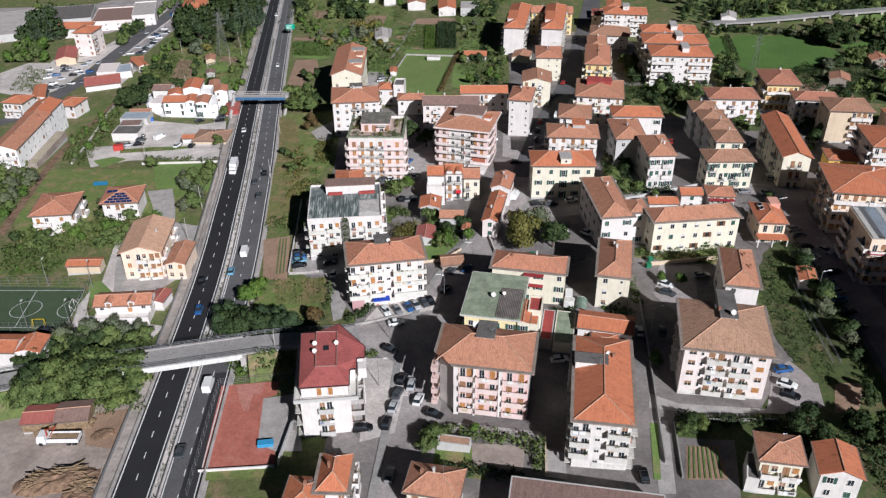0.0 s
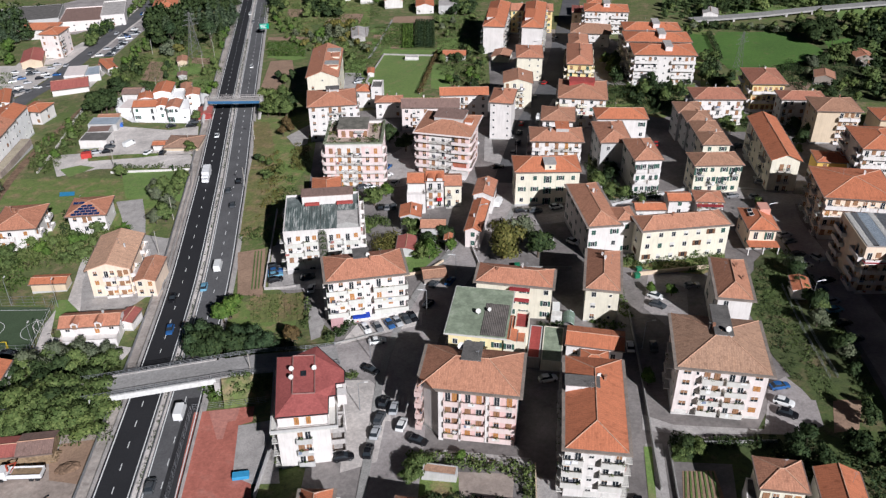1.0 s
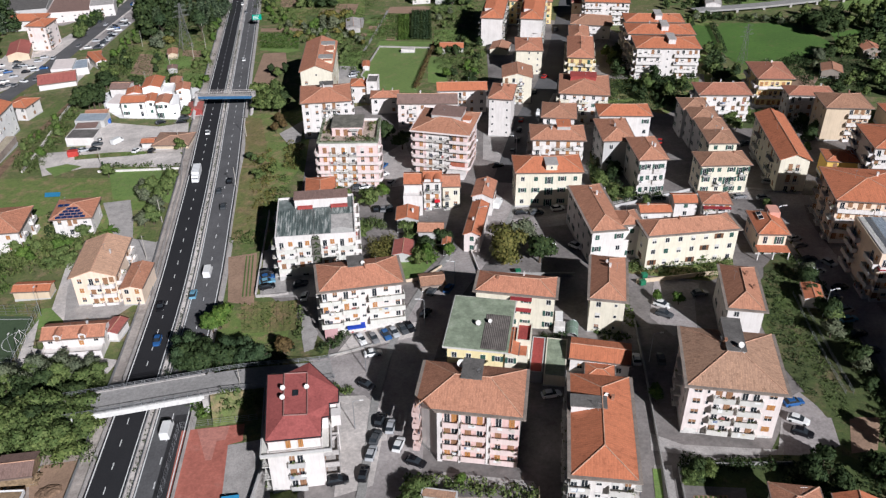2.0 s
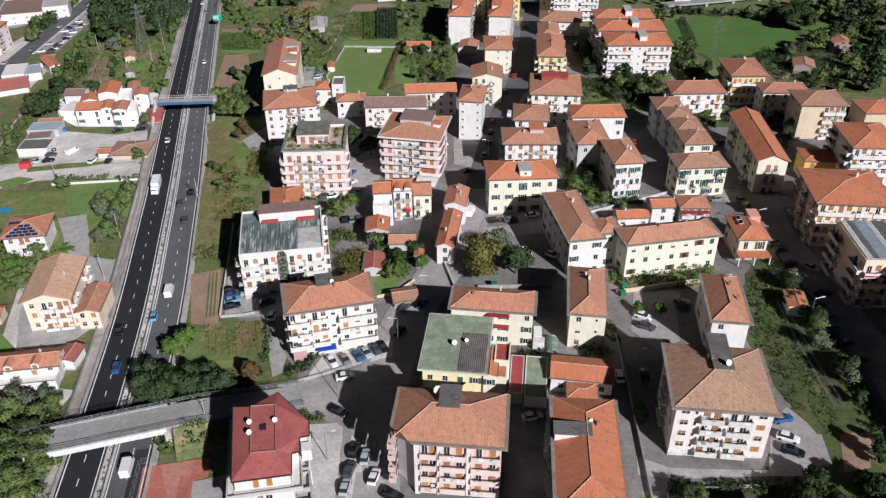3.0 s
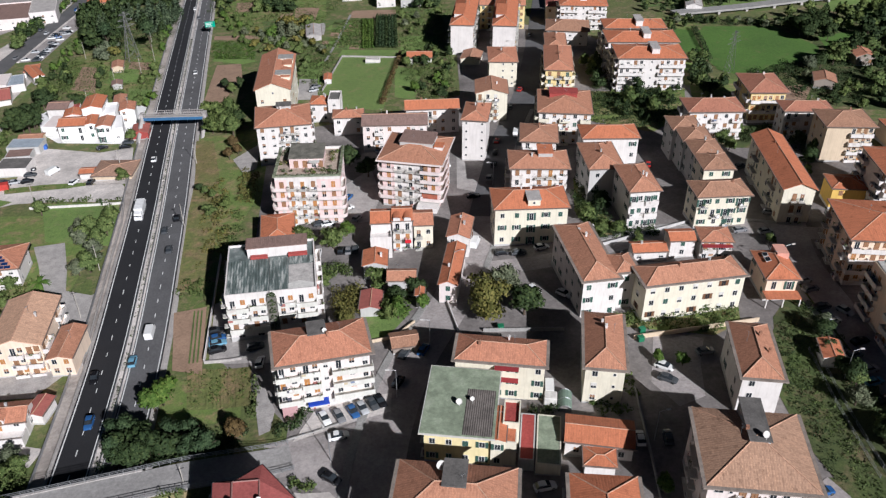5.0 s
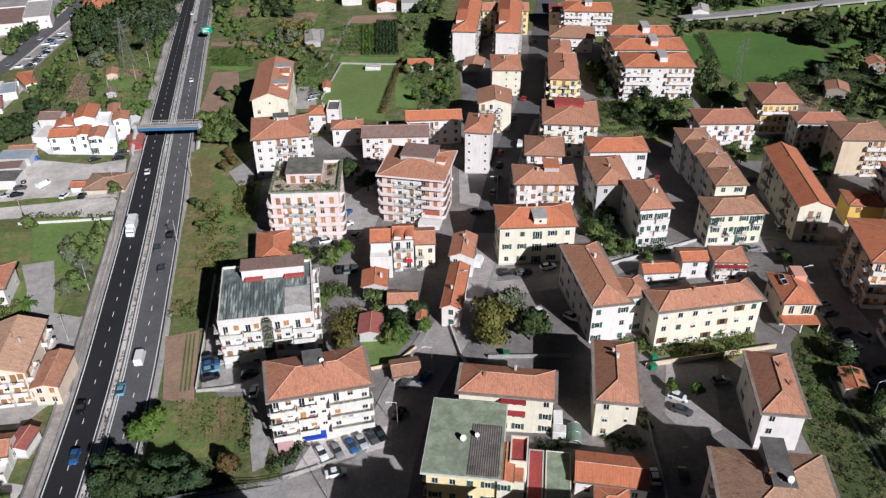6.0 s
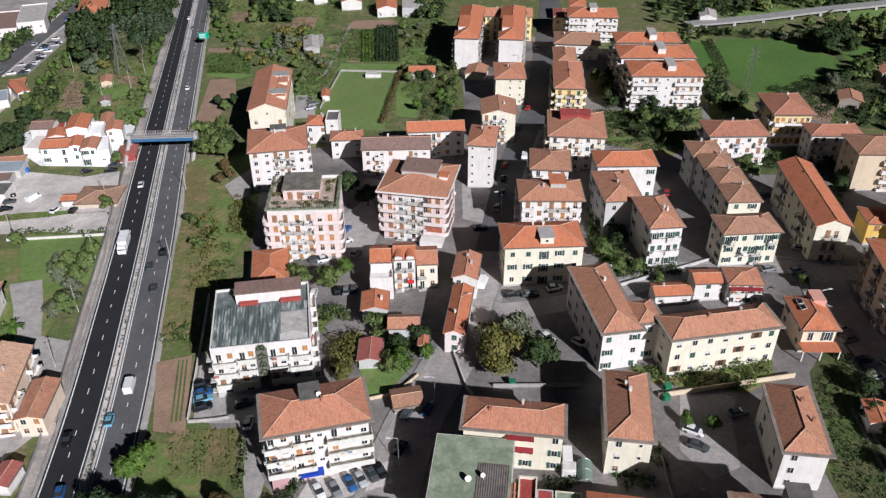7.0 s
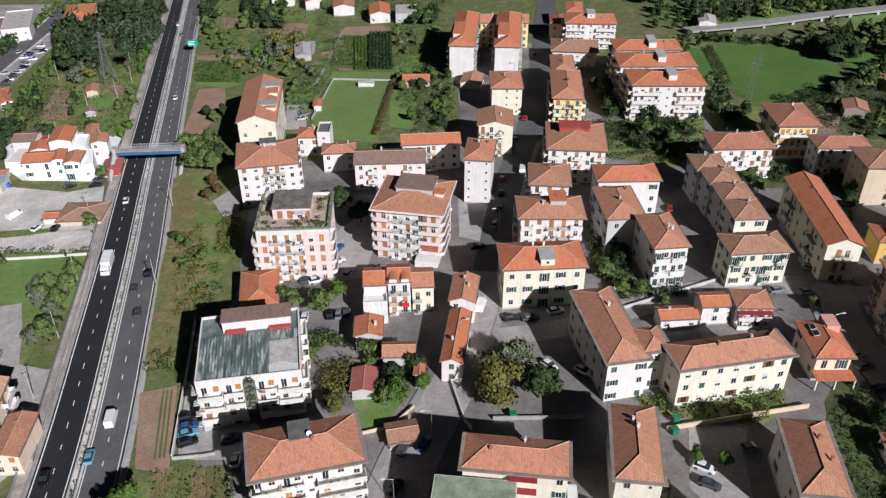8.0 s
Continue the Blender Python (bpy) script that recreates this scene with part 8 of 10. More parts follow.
woods([(92.2, 325.5), (105.7, 327.6), (98.9, 307.7), (88.3, 311.3)], 8, 3, 6, ["far_dark", "far_round"], "dense stand of dark green trees", 120)
woods([(99.9, 366.8), (104.6, 362.2), (100.8, 331.1), (92.9, 330.5)], 6, 4, 7, ["far_dark", "far_round"], "dense stand of dark green trees", 121)
woods([(141.1, 355.0), (147.5, 359.6), (143.4, 331.5), (146.4, 326.3), (137.8, 312.0), (128.4, 321.6)], 6, 4, 7, ["far_dark", "far_round"], "dense stand of dark green trees", 122)
woods([(190.5, 364.3), (204.3, 358.8), (213.0, 369.0), (201.0, 376.5), (194.5, 372.0)], 5.4, 7.5, 10.5, ["dark", "dark2", "round2"], "clump of tall dark trees at the meadow's edge", 123)
woods([(204.5, 352.0), (230.5, 358.5), (206.0, 322.8), (194.0, 338.0)], 7.5, 4, 7, ["far_dark", "far_round", "far_dark"], "dense stand of dark green trees", 223)
tree("round2", 191.0, 334.0, 9.5)
tree("dark2", 184.8, 332.0, 6.5)
tree("olive", 173.6, 322.0, 4.2)
woods([(162.5, 314.5), (175.1, 315.3), (193.0, 311.5), (178.4, 288.6), (170.8, 294.7), (165.9, 310.5)], 8, 2.5, 5, ["far_dark", "far_round"], "dense stand of dark green trees", 124)
woods([(234.9, 392.9), (274.3, 397.6), (183.2, 268.6), (178.8, 286.3)], 9, 4, 9, ["far_dark", "far_round"], "dense stand of dark green trees", 126)
woods([(153.0, 407.1), (195.0, 384.2), (200.4, 392.2), (156.6, 412.9)], 5, 2.5, 4, ["far_olive", "far_round", "far_dark"], "dense stand of dark green trees", 127)
# Dark trees added to stand in for the shade of the neighbouring building.
grove([(140.9, 274.3), (147.5, 267.3), (141.9, 260.0), (137.0, 265.4)], 6, 4, 5.5, ["dark", "dark2"], 128)
grove([(118.0, 277.5), (124.0, 275.3), (121.7, 272.0), (116.8, 274.0)], 4.5, 3, 4, ["round", "dark2"], 129)
grove([(106.4, 213.8), (108.6, 211.5), (106.5, 208.1), (104.6, 209.6)], 4, 3, 4.5, ["dark", "round"], 130)
grove([(-86.5, 146.5), (-80.6, 150.0), (-62.2, 151.4), (-61.4, 139.6), (-73.0, 141.5), (-88.1, 138.8)], 4.0, 6, 8.5, ["round2", "round", "round2", "dark"], 131)
grove([(-85.5, 140.6), (-73.0, 138.6), (-60.6, 137.8), (-61.0, 145.0), (-84.0, 146.0)], 3.6, 4, 6, ["round2", "round"], 231)
grove([(-90.0, 163.0), (-82.0, 168.5), (-66.5, 168.0), (-64.5, 164.5), (-76.0, 161.5), (-88.0, 159.5)], 3.8, 3.5, 5.2, ["round", "round2", "olive"], 232)
woods([(-102.9, 158.5), (-90.8, 161.5), (-82.3, 169.7), (-65.1, 164.4), (-67.0, 162.0), (-86.0, 159.5), (-94.0, 157.0)], 4.8, 4.5, 7, ["round2", "round", "olive"], "dense stand of green trees", 132)
grove([(-48.6, 161.0), (-28.5, 161.2), (-29.0, 166.5), (-40.5, 168.5), (-48.2, 168.8)], 3.7, 5.5, 7.5, ["pine", "dark", "pine"], 133)
grove([(-28.5, 165.5), (-22.3, 164.6), (-21.6, 168), (-27.4, 169.6)], 3.0, 3.8, 5.2, ["rusty"], 134)
woods([(-90.6, 696.2), (-6.5, 625.1), (-6.3, 530.7), (-66.0, 551.7)], 12, 3, 7, ["far_round", "far_dark", "far_olive"], "dense stand of dark green trees", 135)
woods([(-167.1, 688.9), (-105.5, 664.5), (-89.7, 560.1), (-123.7, 572.0)], 11, 5, 9, ["far_pine", "far_dark"], "dense stand of dark green trees", 136)
woods([(172.6, 553.9), (338.2, 488.0), (282.3, 409.0), (226.2, 428.1), (169.1, 427.8), (146.7, 440.0)], 11, 3, 8, ["far_round", "far_dark", "far_dark"], "dense stand of dark green trees", 137)
woods([(122.9, 573.6), (172.6, 553.9), (149.3, 481.7), (108.5, 496.2)], 13, 3, 7, ["far_round", "far_dark"], "dense stand of dark green trees", 138)
woods([(-149.4, 279.8), (-139.0, 284.9), (-131.1, 264.1), (-131.2, 236.0)], 5, 3, 6, ["round", "olive"], "dense stand of dark green trees", 139)
grove([(-116.7, 226.3), (-107.5, 229.8), (-83.9, 232.8), (-84.4, 213.6), (-105.1, 213.1), (-119.3, 215.1)], 6.5, 3, 4.5, ["round2", "bright", "round"], 140)
woods([(-163.0, 462.1), (-155.2, 485.5), (-156.2, 521.3), (-165.4, 516.3), (-165.9, 488.4)], 5, 3, 6, ["far_round", "far_dark"], "dense stand of dark green trees", 141)
grove([(-78.2, 255.3), (-68.8, 268.4), (-65.5, 234.0), (-71.2, 229.7)], 5.5, 5, 7, ["round", "olive"], 142)
grove([(97.8, 168.0), (103.2, 181.0), (104.6, 179.0), (101.4, 160.0), (98.4, 147.0), (95.0, 133.0), (92.4, 122.0), (88.6, 119.0), (93.2, 135.0), (95.4, 150.0)], 3.9, 3, 5.5, ["round", "dark", "dark2", "olive"], 143)
patch("ivy", [(96.0, 182.6), (101.9, 181.4), (97.4, 167.8), (94.5, 152.0), (92.5, 141.7), (88.0, 127.0), (83.2, 128.0), (81.8, 143.0), (82.6, 152.9), (84.6, 170.0)], IVY_SHADE, "slope covered in ivy and long grass", 0.14)
scrub("shrubs", [(84.0, 133.0), (88.2, 150.0), (91.0, 165.0), (96.0, 180.0), (91.5, 179.0), (86.0, 165.0), (83.4, 150.0), (82.6, 136.0)], 1.7, 0.3, 1.0, LEAF_DARK, "dark brambles on the slope", 262, 0.2, 22)
scrub("shrubs", [(95.6, 182.0), (101.5, 181.0), (97.0, 167.8), (94.0, 152.0), (92.0, 141.7), (88.0, 127.6), (85.0, 128.0), (87.0, 142.3), (87.2, 152.9), (88.4, 162.4)], 1.25, 0.25, 0.8, LEAF, "ivy and long grass on the slope", 206, 0.17)
grove([(80.9, 110.7), (85.0, 116.5), (89.1, 109.8), (80.5, 93.6)], 5.5, 4, 6.5, ["dark", "dark2"], 144)
scrub("shrubs", [(101.5, 187.1), (104.6, 189.2), (103.3, 164.2), (99.5, 142.6), (95.6, 126.5), (92.8, 124.0), (95.9, 142.8), (98.4, 166.0)], 1.9, 0.6, 1.8, LEAF_DARK, "undergrowth beside the shaded street", 145)
scrub("shrubs", [(-9.8, 169.7), (-11.2, 166.1), (-15.4, 163.5), (-16.9, 164.9), (-13.4, 167.3), (-10.8, 172.2)], 1.1, 1.2, 2, LEAF_DARK, "dense curved hedge at the junction", 146)
scrub("shrubs", [(-22.3, 186.0), (-20.8, 183.0), (-20.6, 169.5), (-22.0, 169.2)], 1.5, 0.5, 1.5, LEAF, "weeds and bushes below the white block", 147)
scrub("shrubs", [(-128.3, 284.1), (-134.6, 314.7), (-129.8, 339.7), (-125.3, 351.6), (-118.3, 319.4), (-119.1, 281.4)], 3, 0.8, 2.4, LEAF, "garden bushes along the dirt track", 148)
scrub("shrubs", [(-90.6, 139.1), (-91.9, 148.1), (-90.8, 158.9), (-81.1, 165.9), (-65.3, 165.2), (-62.8, 155.4), (-58.4, 135.4), (-70.3, 136.8)], 2.6, 1.5, 3.5, LEAF, "dense thicket beside the overpass", 149)
scrub("shrubs", [(69.0, 116.5), (78.0, 118.5), (81.3, 113.0), (75.4, 106.0), (66.7, 107.6)], 2.0, 0.8, 2.0, LEAF_DARK, "dark garden shrubs", 150)
scrub("shrubs", [(-124.0, 218.5), (-113.5, 222.3), (-107.0, 223.0), (-100.7, 205.4), (-118.3, 204.7)], 3, 0.8, 2.4, LEAF, "garden bushes by the pitch", 151)
scrub("shrubs", [(-104.1, 250.5), (-95.3, 236.5), (-92.0, 228.2), (-99.7, 233.3)], 2, 0.8, 2.2, LEAF_DARK, "hedge between the villas", 152)
scrub("shrubs", [(-120.8, 445.1), (-87.0, 443.0), (-75.0, 362.6), (-96.1, 369.8), (-112.7, 385.5), (-126.0, 424.4)], 9, 0.8, 2.2, LEAF, "bushes scattered on the hillside", 153)
scrub("shrubs", [(-123.1, 371.4), (-124.9, 420.6), (-117.9, 429.2), (-112.7, 385.5), (-117.8, 367.4)], 4, 1, 3, LEAF, "bushy hillside west of the motorway", 154)
scrub("shrubs", [(-121.9, 449.4), (-135.8, 497.5), (-111.9, 515.1), (-82.8, 495.3), (-83.5, 454.2), (-97.6, 446.1)], 7, 1.5, 3, LEAF_DARK, "undergrowth of the pine wood", 155)
scrub("shrubs", [(-104.7, 558.9), (-95.5, 568.6), (-86.9, 496.7), (-83.4, 434.1), (-73.9, 367.8), (-75.8, 364.4), (-84.1, 419.5)], 5, 0.8, 2, LEAF, "weeds and bushes along the motorway", 156)
scrub("shrubs", [(-74.0, 561.0), (-6.4, 549.9), (-6.2, 470.6), (-15.7, 414.3), (-35.7, 427.8), (-65.3, 489.7)], 8, 0.8, 2, LEAF, "weeds and bushes between garden plots", 157)
scrub("shrubs", [(4.0, 461.6), (15.1, 458.1), (12.1, 412.0), (-8.1, 416.5)], 5, 0.3, 0.8, LEAF_VINE, "rows of vegetables in kitchen gardens", 158)
scrub("shrubs", [(68.4, 260.3), (72.1, 261.0), (70.4, 239.0), (72.7, 230.6), (82.7, 225.5), (81.6, 222.5), (65.6, 224.2), (63.5, 240.5)], 1.8, 0.8, 2.4, LEAF_DARK, "shrubs in the garden strip between the old houses", 159)
scrub("shrubs", [(121.5, 280.0), (132.4, 284.4), (143.0, 283.4), (139.7, 271.9), (131.1, 270.3), (122.8, 273.9)], 2.8, 0.7, 2.0, LEAF_DARK, "dark bushes in the shaded garden", 260)
grove([(124.0, 280.0), (140.0, 282.4), (137.0, 273.0), (126.0, 274.0)], 6.5, 3, 4.5, ["dark", "round", "dark2"], 261)
scrub("shrubs", [(143.2, 278.5), (149.0, 268.5), (143.1, 259.7), (135.6, 264.3)], 2.2, 0.8, 2, LEAF_DARK, "shaded garden shrubs", 160)
scrub("shrubs", [(158.5, 335.0), (171.4, 337.0), (184.0, 337.0), (176.6, 327.4), (154.6, 327.3)], 2.4, 1, 2.6, LEAF_DARK, "hedge beside the meadow", 161)
scrub("shrubs", [(-34.1, 261.8), (-31.0, 261.1), (-29.7, 237.7), (-33.2, 238.5)], 3, 0.8, 2, LEAF, "bushes beside the garden wall", 162)
scrub("shrubs", [(-33.4, 290.4), (-28.2, 287.5), (-27.3, 266.2), (-32.7, 267.4)], 2.4, 1, 2.4, LEAF_OCHRE, "yellowing bushes beside the wall", 163)
scrub("shrubs", [(-41.9, 260.6), (-38.7, 267.2), (-36.2, 239.1), (-40.1, 231.0)], 4, 0.3, 0.9, LEAF_OCHRE, "dry weeds beside the motorway", 164)
scrub("shrubs", [(-109.1, 294.4), (-84.1, 293.4), (-82.7, 291.1), (-106.7, 290.6)], 3, 0.2, 0.6, LEAF, "weeds on the verge", 165)
scrub("shrubs", [(-97.2, 283.6), (-69.1, 278.6), (-68.6, 275.9), (-96.2, 280.0)], 2.5, 0.6, 1.8, LEAF, "bushes along the yard", 166)
scrub("shrubs", [(-91.9, 142.1), (-81.6, 151.5), (-62.2, 151.4), (-61.0, 138.2), (-72.4, 139.5)], 2.2, 1.5, 3.5, LEAF, "dense undergrowth beside the overpass", 167)
scrub("shrubs", [(-101.9, 153.6), (-90.8, 158.9), (-82.8, 171.0), (-64.6, 165.6), (-66.0, 159.3), (-88.0, 151.4)], 2.2, 1.2, 3, LEAF, "bushes on the bank of the overpass", 168)
scrub("shrubs", [(-50.0, 160.5), (-47.5, 169.5), (-36.0, 169.5), (-22.0, 169.0), (-21.6, 161.5), (-35.5, 160.5)], 2.0, 0.8, 2.2, LEAF_DARK, "undergrowth beside the overpass", 169)
scrub("shrubs", [(-44.0, 153.2), (-31.9, 156.7), (-30.6, 151.5), (-34.0, 147.6), (-41.6, 146.8)], 1.6, 0.8, 2, LEAF_VINE, "overgrown bank below the overpass", 170)
patch("soil", [(87.4, 127.6), (93.0, 126.6), (88.0, 118.5), (83.0, 118.3)], SOIL, "bare brown garden below the slope", 0.13)
scrub("shrubs", [(80.0, 112.0), (86.0, 117.0), (91.0, 111.1), (82.4, 93.4)], 2.2, 0.8, 2.4, LEAF_DARK, "dark shrubs in the shade", 172)
scrub("shrubs", [(51.5, 121.2), (70.9, 118.2), (69.6, 115.8), (57.0, 117.4), (50.7, 119.0)], 1.3, 0.9, 2.0, LEAF_DARK, "garden hedge in front of the white block", 173)
scrub("shrubs", [(0.9, 123.5), (7.1, 122.2), (23.5, 116.9), (24.6, 117.2), (23.8, 109.0), (21.2, 108.5), (21.4, 114.6), (7.0, 119.4), (2.2, 118.0)], 1.3, 0.8, 1.9, LEAF, "hedges round the front garden", 174)
scrub("shrubs", [(4.0, 112.6), (19.6, 108.6), (19.2, 106.4), (4.2, 109.6)], 1.2, 0.9, 1.6, LEAF_DARK, "clipped garden hedge", 204)
scrub("shrubs", [(26.6, 400.4), (48.5, 386.9), (41.4, 333.8), (29.3, 335.4), (27.3, 368.3)], 4, 1, 2.4, LEAF, "garden shrubs behind the row houses", 175)
scrub("shrubs", [(158.1, 403.9), (199.9, 384.3), (205.2, 394.0), (162.3, 411.0)], 3, 1, 2.4, LEAF_DARK, "hedge along the far road", 176)
hedge([(158.7, 393.8), (153.8, 372.0), (148.3, 351.3)], 2.4, 2.6, LEAF_DARK, "dark hedge across the meadow", 177, 45, 0.25)
scrub("shrubs", [(90.6, 331.1), (128.0, 324.8), (119.0, 300.7), (103.0, 288.4), (84.8, 303.6)], 4, 0.8, 2, LEAF_DARK, "garden shrubs between the blocks", 178)
scrub("shrubs", [(-43.4, 279.1), (-37.9, 286.2), (-33.4, 238.5), (-39.0, 239.7)], 3, 0.5, 1.6, LEAF_OCHRE, "dry weeds beside the motorway", 179)
scrub("shrubs", [(-45.2, 226.7), (-37.5, 226.3), (-37.1, 219.3), (-43.3, 217.6)], 2, 0.5, 1.4, LEAF, "weeds beside the motorway", 180)
scrub("shrubs", [(-150.6, 282.6), (-139.5, 286.1), (-130.6, 264.0), (-130.4, 234.0)], 2.6, 1, 2.6, LEAF, "bushes beside the lane", 181)
scrub("shrubs", [(-124.6, 228.5), (-107.5, 229.8), (-83.4, 234.0), (-80.6, 222.8), (-84.0, 212.2), (-111.2, 211.7)], 2.2, 0.8, 2.2, LEAF, "garden shrubs between the villas", 182)
scrub("shrubs", [(-124.7, 220.3), (-106.2, 220.1), (-98.0, 201.3), (-116.7, 200.7)], 3, 0.5, 1.6, LEAF_VINE, "vegetable gardens by the pitch", 183)
scrub("shrubs", [(58.5, 190.1), (88.3, 188.0), (86.4, 182.9), (79.0, 179.0), (59.0, 185.9)], 1.7, 0.8, 2, LEAF, "overgrown garden below the institute", 184)
scrub("shrubs", [(-4.0, 212.4), (2.2, 212.5), (1.5, 201.7), (-4.0, 202.3)], 1.6, 2.5, 3.4, LEAF_OCHRE, "tall yellowing hedge beside the block", 185)
scrub("shrubs", [(-9.0, 224.0), (-0.4, 223.9), (-0.3, 218.1), (-7.8, 218.1)], 1.5, 1.6, 2.6, LEAF, "green hedge beside the car park", 186)
scrub("shrubs", [(4.0, 205.6), (9.1, 209.7), (14.5, 206.0), (13.2, 198.8), (5.0, 199.3)], 1.8, 0.5, 1.6, LEAF_VINE, "garden shrubs behind the street", 187)
scrub("shrubs", [(-13.5, 152.2), (-8.2, 149.6), (-9.4, 148.2), (-13.5, 149.8)], 0.9, 0.8, 1.4, LEAF, "clipped hedge at the junction", 188)
scrub("shrubs", [(-60.6, 441.5), (-39.0, 438.3), (-37.9, 409.1), (-57.2, 414.7)], 2.2, 0.5, 1, LEAF_VINE, "rows of vegetables on the plot", 189)
scrub("shrubs", [(4.0, 461.6), (15.1, 458.1), (13.1, 411.7), (-3.2, 416.6)], 2.4, 0.4, 1, LEAF, "rows of vegetables in kitchen gardens", 190)
scrub("shrubs", [(-20.6, 415.7), (-6.2, 426.8), (-2.6, 403.2), (-10.2, 360.9), (-18.0, 374.7)], 4, 0.8, 2, LEAF, "bushes beside the grass field", 191)
scrub("shrubs", [(31.7, 499.8), (57.2, 491.1), (47.4, 395.7), (26.8, 401.8)], 5, 0.8, 2.2, LEAF, "garden bushes north of the field", 192)
scrub("shrubs", [(166.7, 338.4), (180.4, 343.7), (222.7, 357.8), (180.9, 292.5), (166.1, 299.7), (157.8, 313.2)], 4.5, 0.8, 2.2, LEAF_DARK, "dark scrub beyond the yellow house", 193)
scrub("shrubs", [(-195.8, 425.2), (-188.4, 385.5), (-172.0, 377.7), (-180.5, 411.6)], 4, 0.8, 1.8, LEAF, "bushes beside the pale yard", 194)
scrub("shrubs", [(-6.4, 592.6), (73.0, 562.3), (61.5, 501.0), (33.7, 488.1), (5.3, 497.7), (-6.2, 470.6)], 6, 0.8, 2, LEAF, "hedges and scrub among far plots", 195)
scrub("shrubs", [(214.0, 537.4), (325.5, 493.1), (279.6, 424.9), (228.5, 432.3), (169.1, 427.8)], 7, 1, 2.5, LEAF, "hedges and scrub among far fields", 196)
scrub("shrubs", [(-37.0, 189.6), (-23.2, 187.0), (-22.6, 175.2), (-35.4, 177.0)], 2.0, 0.2, 0.5, LEAF, "low green vegetable rows", 197)
scrub("shrubs", [(114.7, 381.4), (131.3, 348.9), (108.6, 299.6), (88.5, 318.0)], 4, 1, 2.5, LEAF_DARK, "garden shrubs", 198)
tree("stone_pine", -88.4, 437.1, 15)
tree("stone_pine", -109.3, 443.3, 14)
tree("dark", -103.7, 363.7, 7)
tree("dark2", -117.8, 367.4, 8)
tree("dark", -116.3, 343.5, 9)
tree("dark2", -114.8, 347.3, 8)
tree("round", -75.6, 325.4, 5)
tree("dark2", -121.3, 349.1, 8)
tree("round2", -71.8, 292.5, 4)
tree("dark2", -88.5, 367.8, 5)
tree("dark", -47.0, 371.9, 5)
tree("round", -43.9, 366.5, 5)
tree("round", -41.9, 337.9, 9)
tree("round2", -46.5, 336.7, 8)
tree("round", -42.2, 324.2, 8)
tree("dark", -38.0, 327.6, 7)
tree("dark", -41.1, 371.5, 5)
tree("dark", 138.6, 253.2, 6)
tree("dark2", 70.6, 244.6, 5)
tree("dark", 70.4, 239.0, 6)
tree("round", 134.8, 246.7, 4)
tree("dark", 6.9, 276.0, 7)
tree("ochre", 30.1, 194.9, 10.5)
tree("bright", -40.7, 178.9, 6.5)
tree("bright", -42.2, 177.3, 5.5)
tree("olive", 36.7, 203.5, 9)
tree("dark2", 39.4, 194.2, 8)
tree("round", -39.2, 321.3, 8)
tree("round2", -47.0, 325.4, 7)
tree("dark", -123.1, 347.3, 9)
tree("round", -68.9, 235.7, 7)
tree("round2", 7.2, 212.5, 5.5)
tree("dark2", 10.2, 204.4, 5)
tree("round2", 8.4, 198.6, 4.5)
tree("dark", 15.2, 205.9, 6)
tree("bright", 10.4, 198.5, 5.5)
tree("round2", 9.6, 202.5, 4)
tree("bright", 16.5, 201.2, 4.5)
tree("round2", -11.7, 237.5, 5.5)
tree("round2", -4.4, 234.1, 6.5)
tree("bright", -0.7, 240.1, 5)
tree("round2", -7.0, 216.4, 3.5)
tree("ochre", -11.2, 215.2, 5)
tree("ochre", -1.8, 197.7, 5)
tree("dark", 1.2, 286.0, 7)
tree("dark", -15.1, 325.1, 4)
tree("rusty", -38.4, 310.6, 4.5)
tree("rusty", -38.7, 300.9, 4.5)
tree("rusty", -36.0, 304.1, 4)
tree("round", -40.9, 272.2, 3.5)
tree("round2", -40.3, 261.7, 3.5)
tree("round2", -36.2, 265.2, 3)
tree("round", -43.7, 276.0, 3)
tree("dark2", -45.6, 278.0, 3)
tree("round2", -41.5, 330.5, 7)
tree("bright", -108.3, 226.9, 4)
tree("bright", -92.7, 224.7, 4)
tree("round2", -105.6, 232.2, 3.5)
tree("dark2", -120.1, 221.4, 4)
tree("round", -91.8, 272.4, 5.5)
tree("cypress", -95.0, 278.2, 4)
tree("cypress", -74.5, 274.6, 3)
tree("bright", 52.5, 137.3, 4)
tree("bright", 68.0, 169.9, 3.5)
tree("round2", 75.2, 220.3, 3)
tree("round2", 79.6, 187.7, 3)
tree("bright", 63.5, 171.9, 3)
tree("round", 120.8, 268.6, 5)
tree("round2", 121.6, 275.9, 4)
tree("round", 143.8, 259.5, 6)
tree("olive", 67.9, 248.1, 4)
tree("round2", 65.4, 234.8, 5)
tree("round2", 67.2, 226.8, 4)
tree("round2", 71.1, 226.0, 4)
tree("round2", 3.5, 119.0, 4)
tree("round2", 1.8, 116.0, 4.5)
tree("bright", 11.5, 120.6, 2.5)
tree("olive", 180.2, 331.7, 6)
tree("olive", 141.3, 336.7, 5)
tree("round", 49.6, 452.6, 5)
tree("dark", 41.9, 469.7, 7)
tree("round", 21.8, 481.5, 5)
tree("bright", 28.6, 347.7, 4.5)
tree("dark", 35.0, 378.8, 5)
tree("round", 40.9, 355.6, 6)
tree("dark", 104.3, 335.6, 5)
tree("dark", 120.3, 336.8, 7)


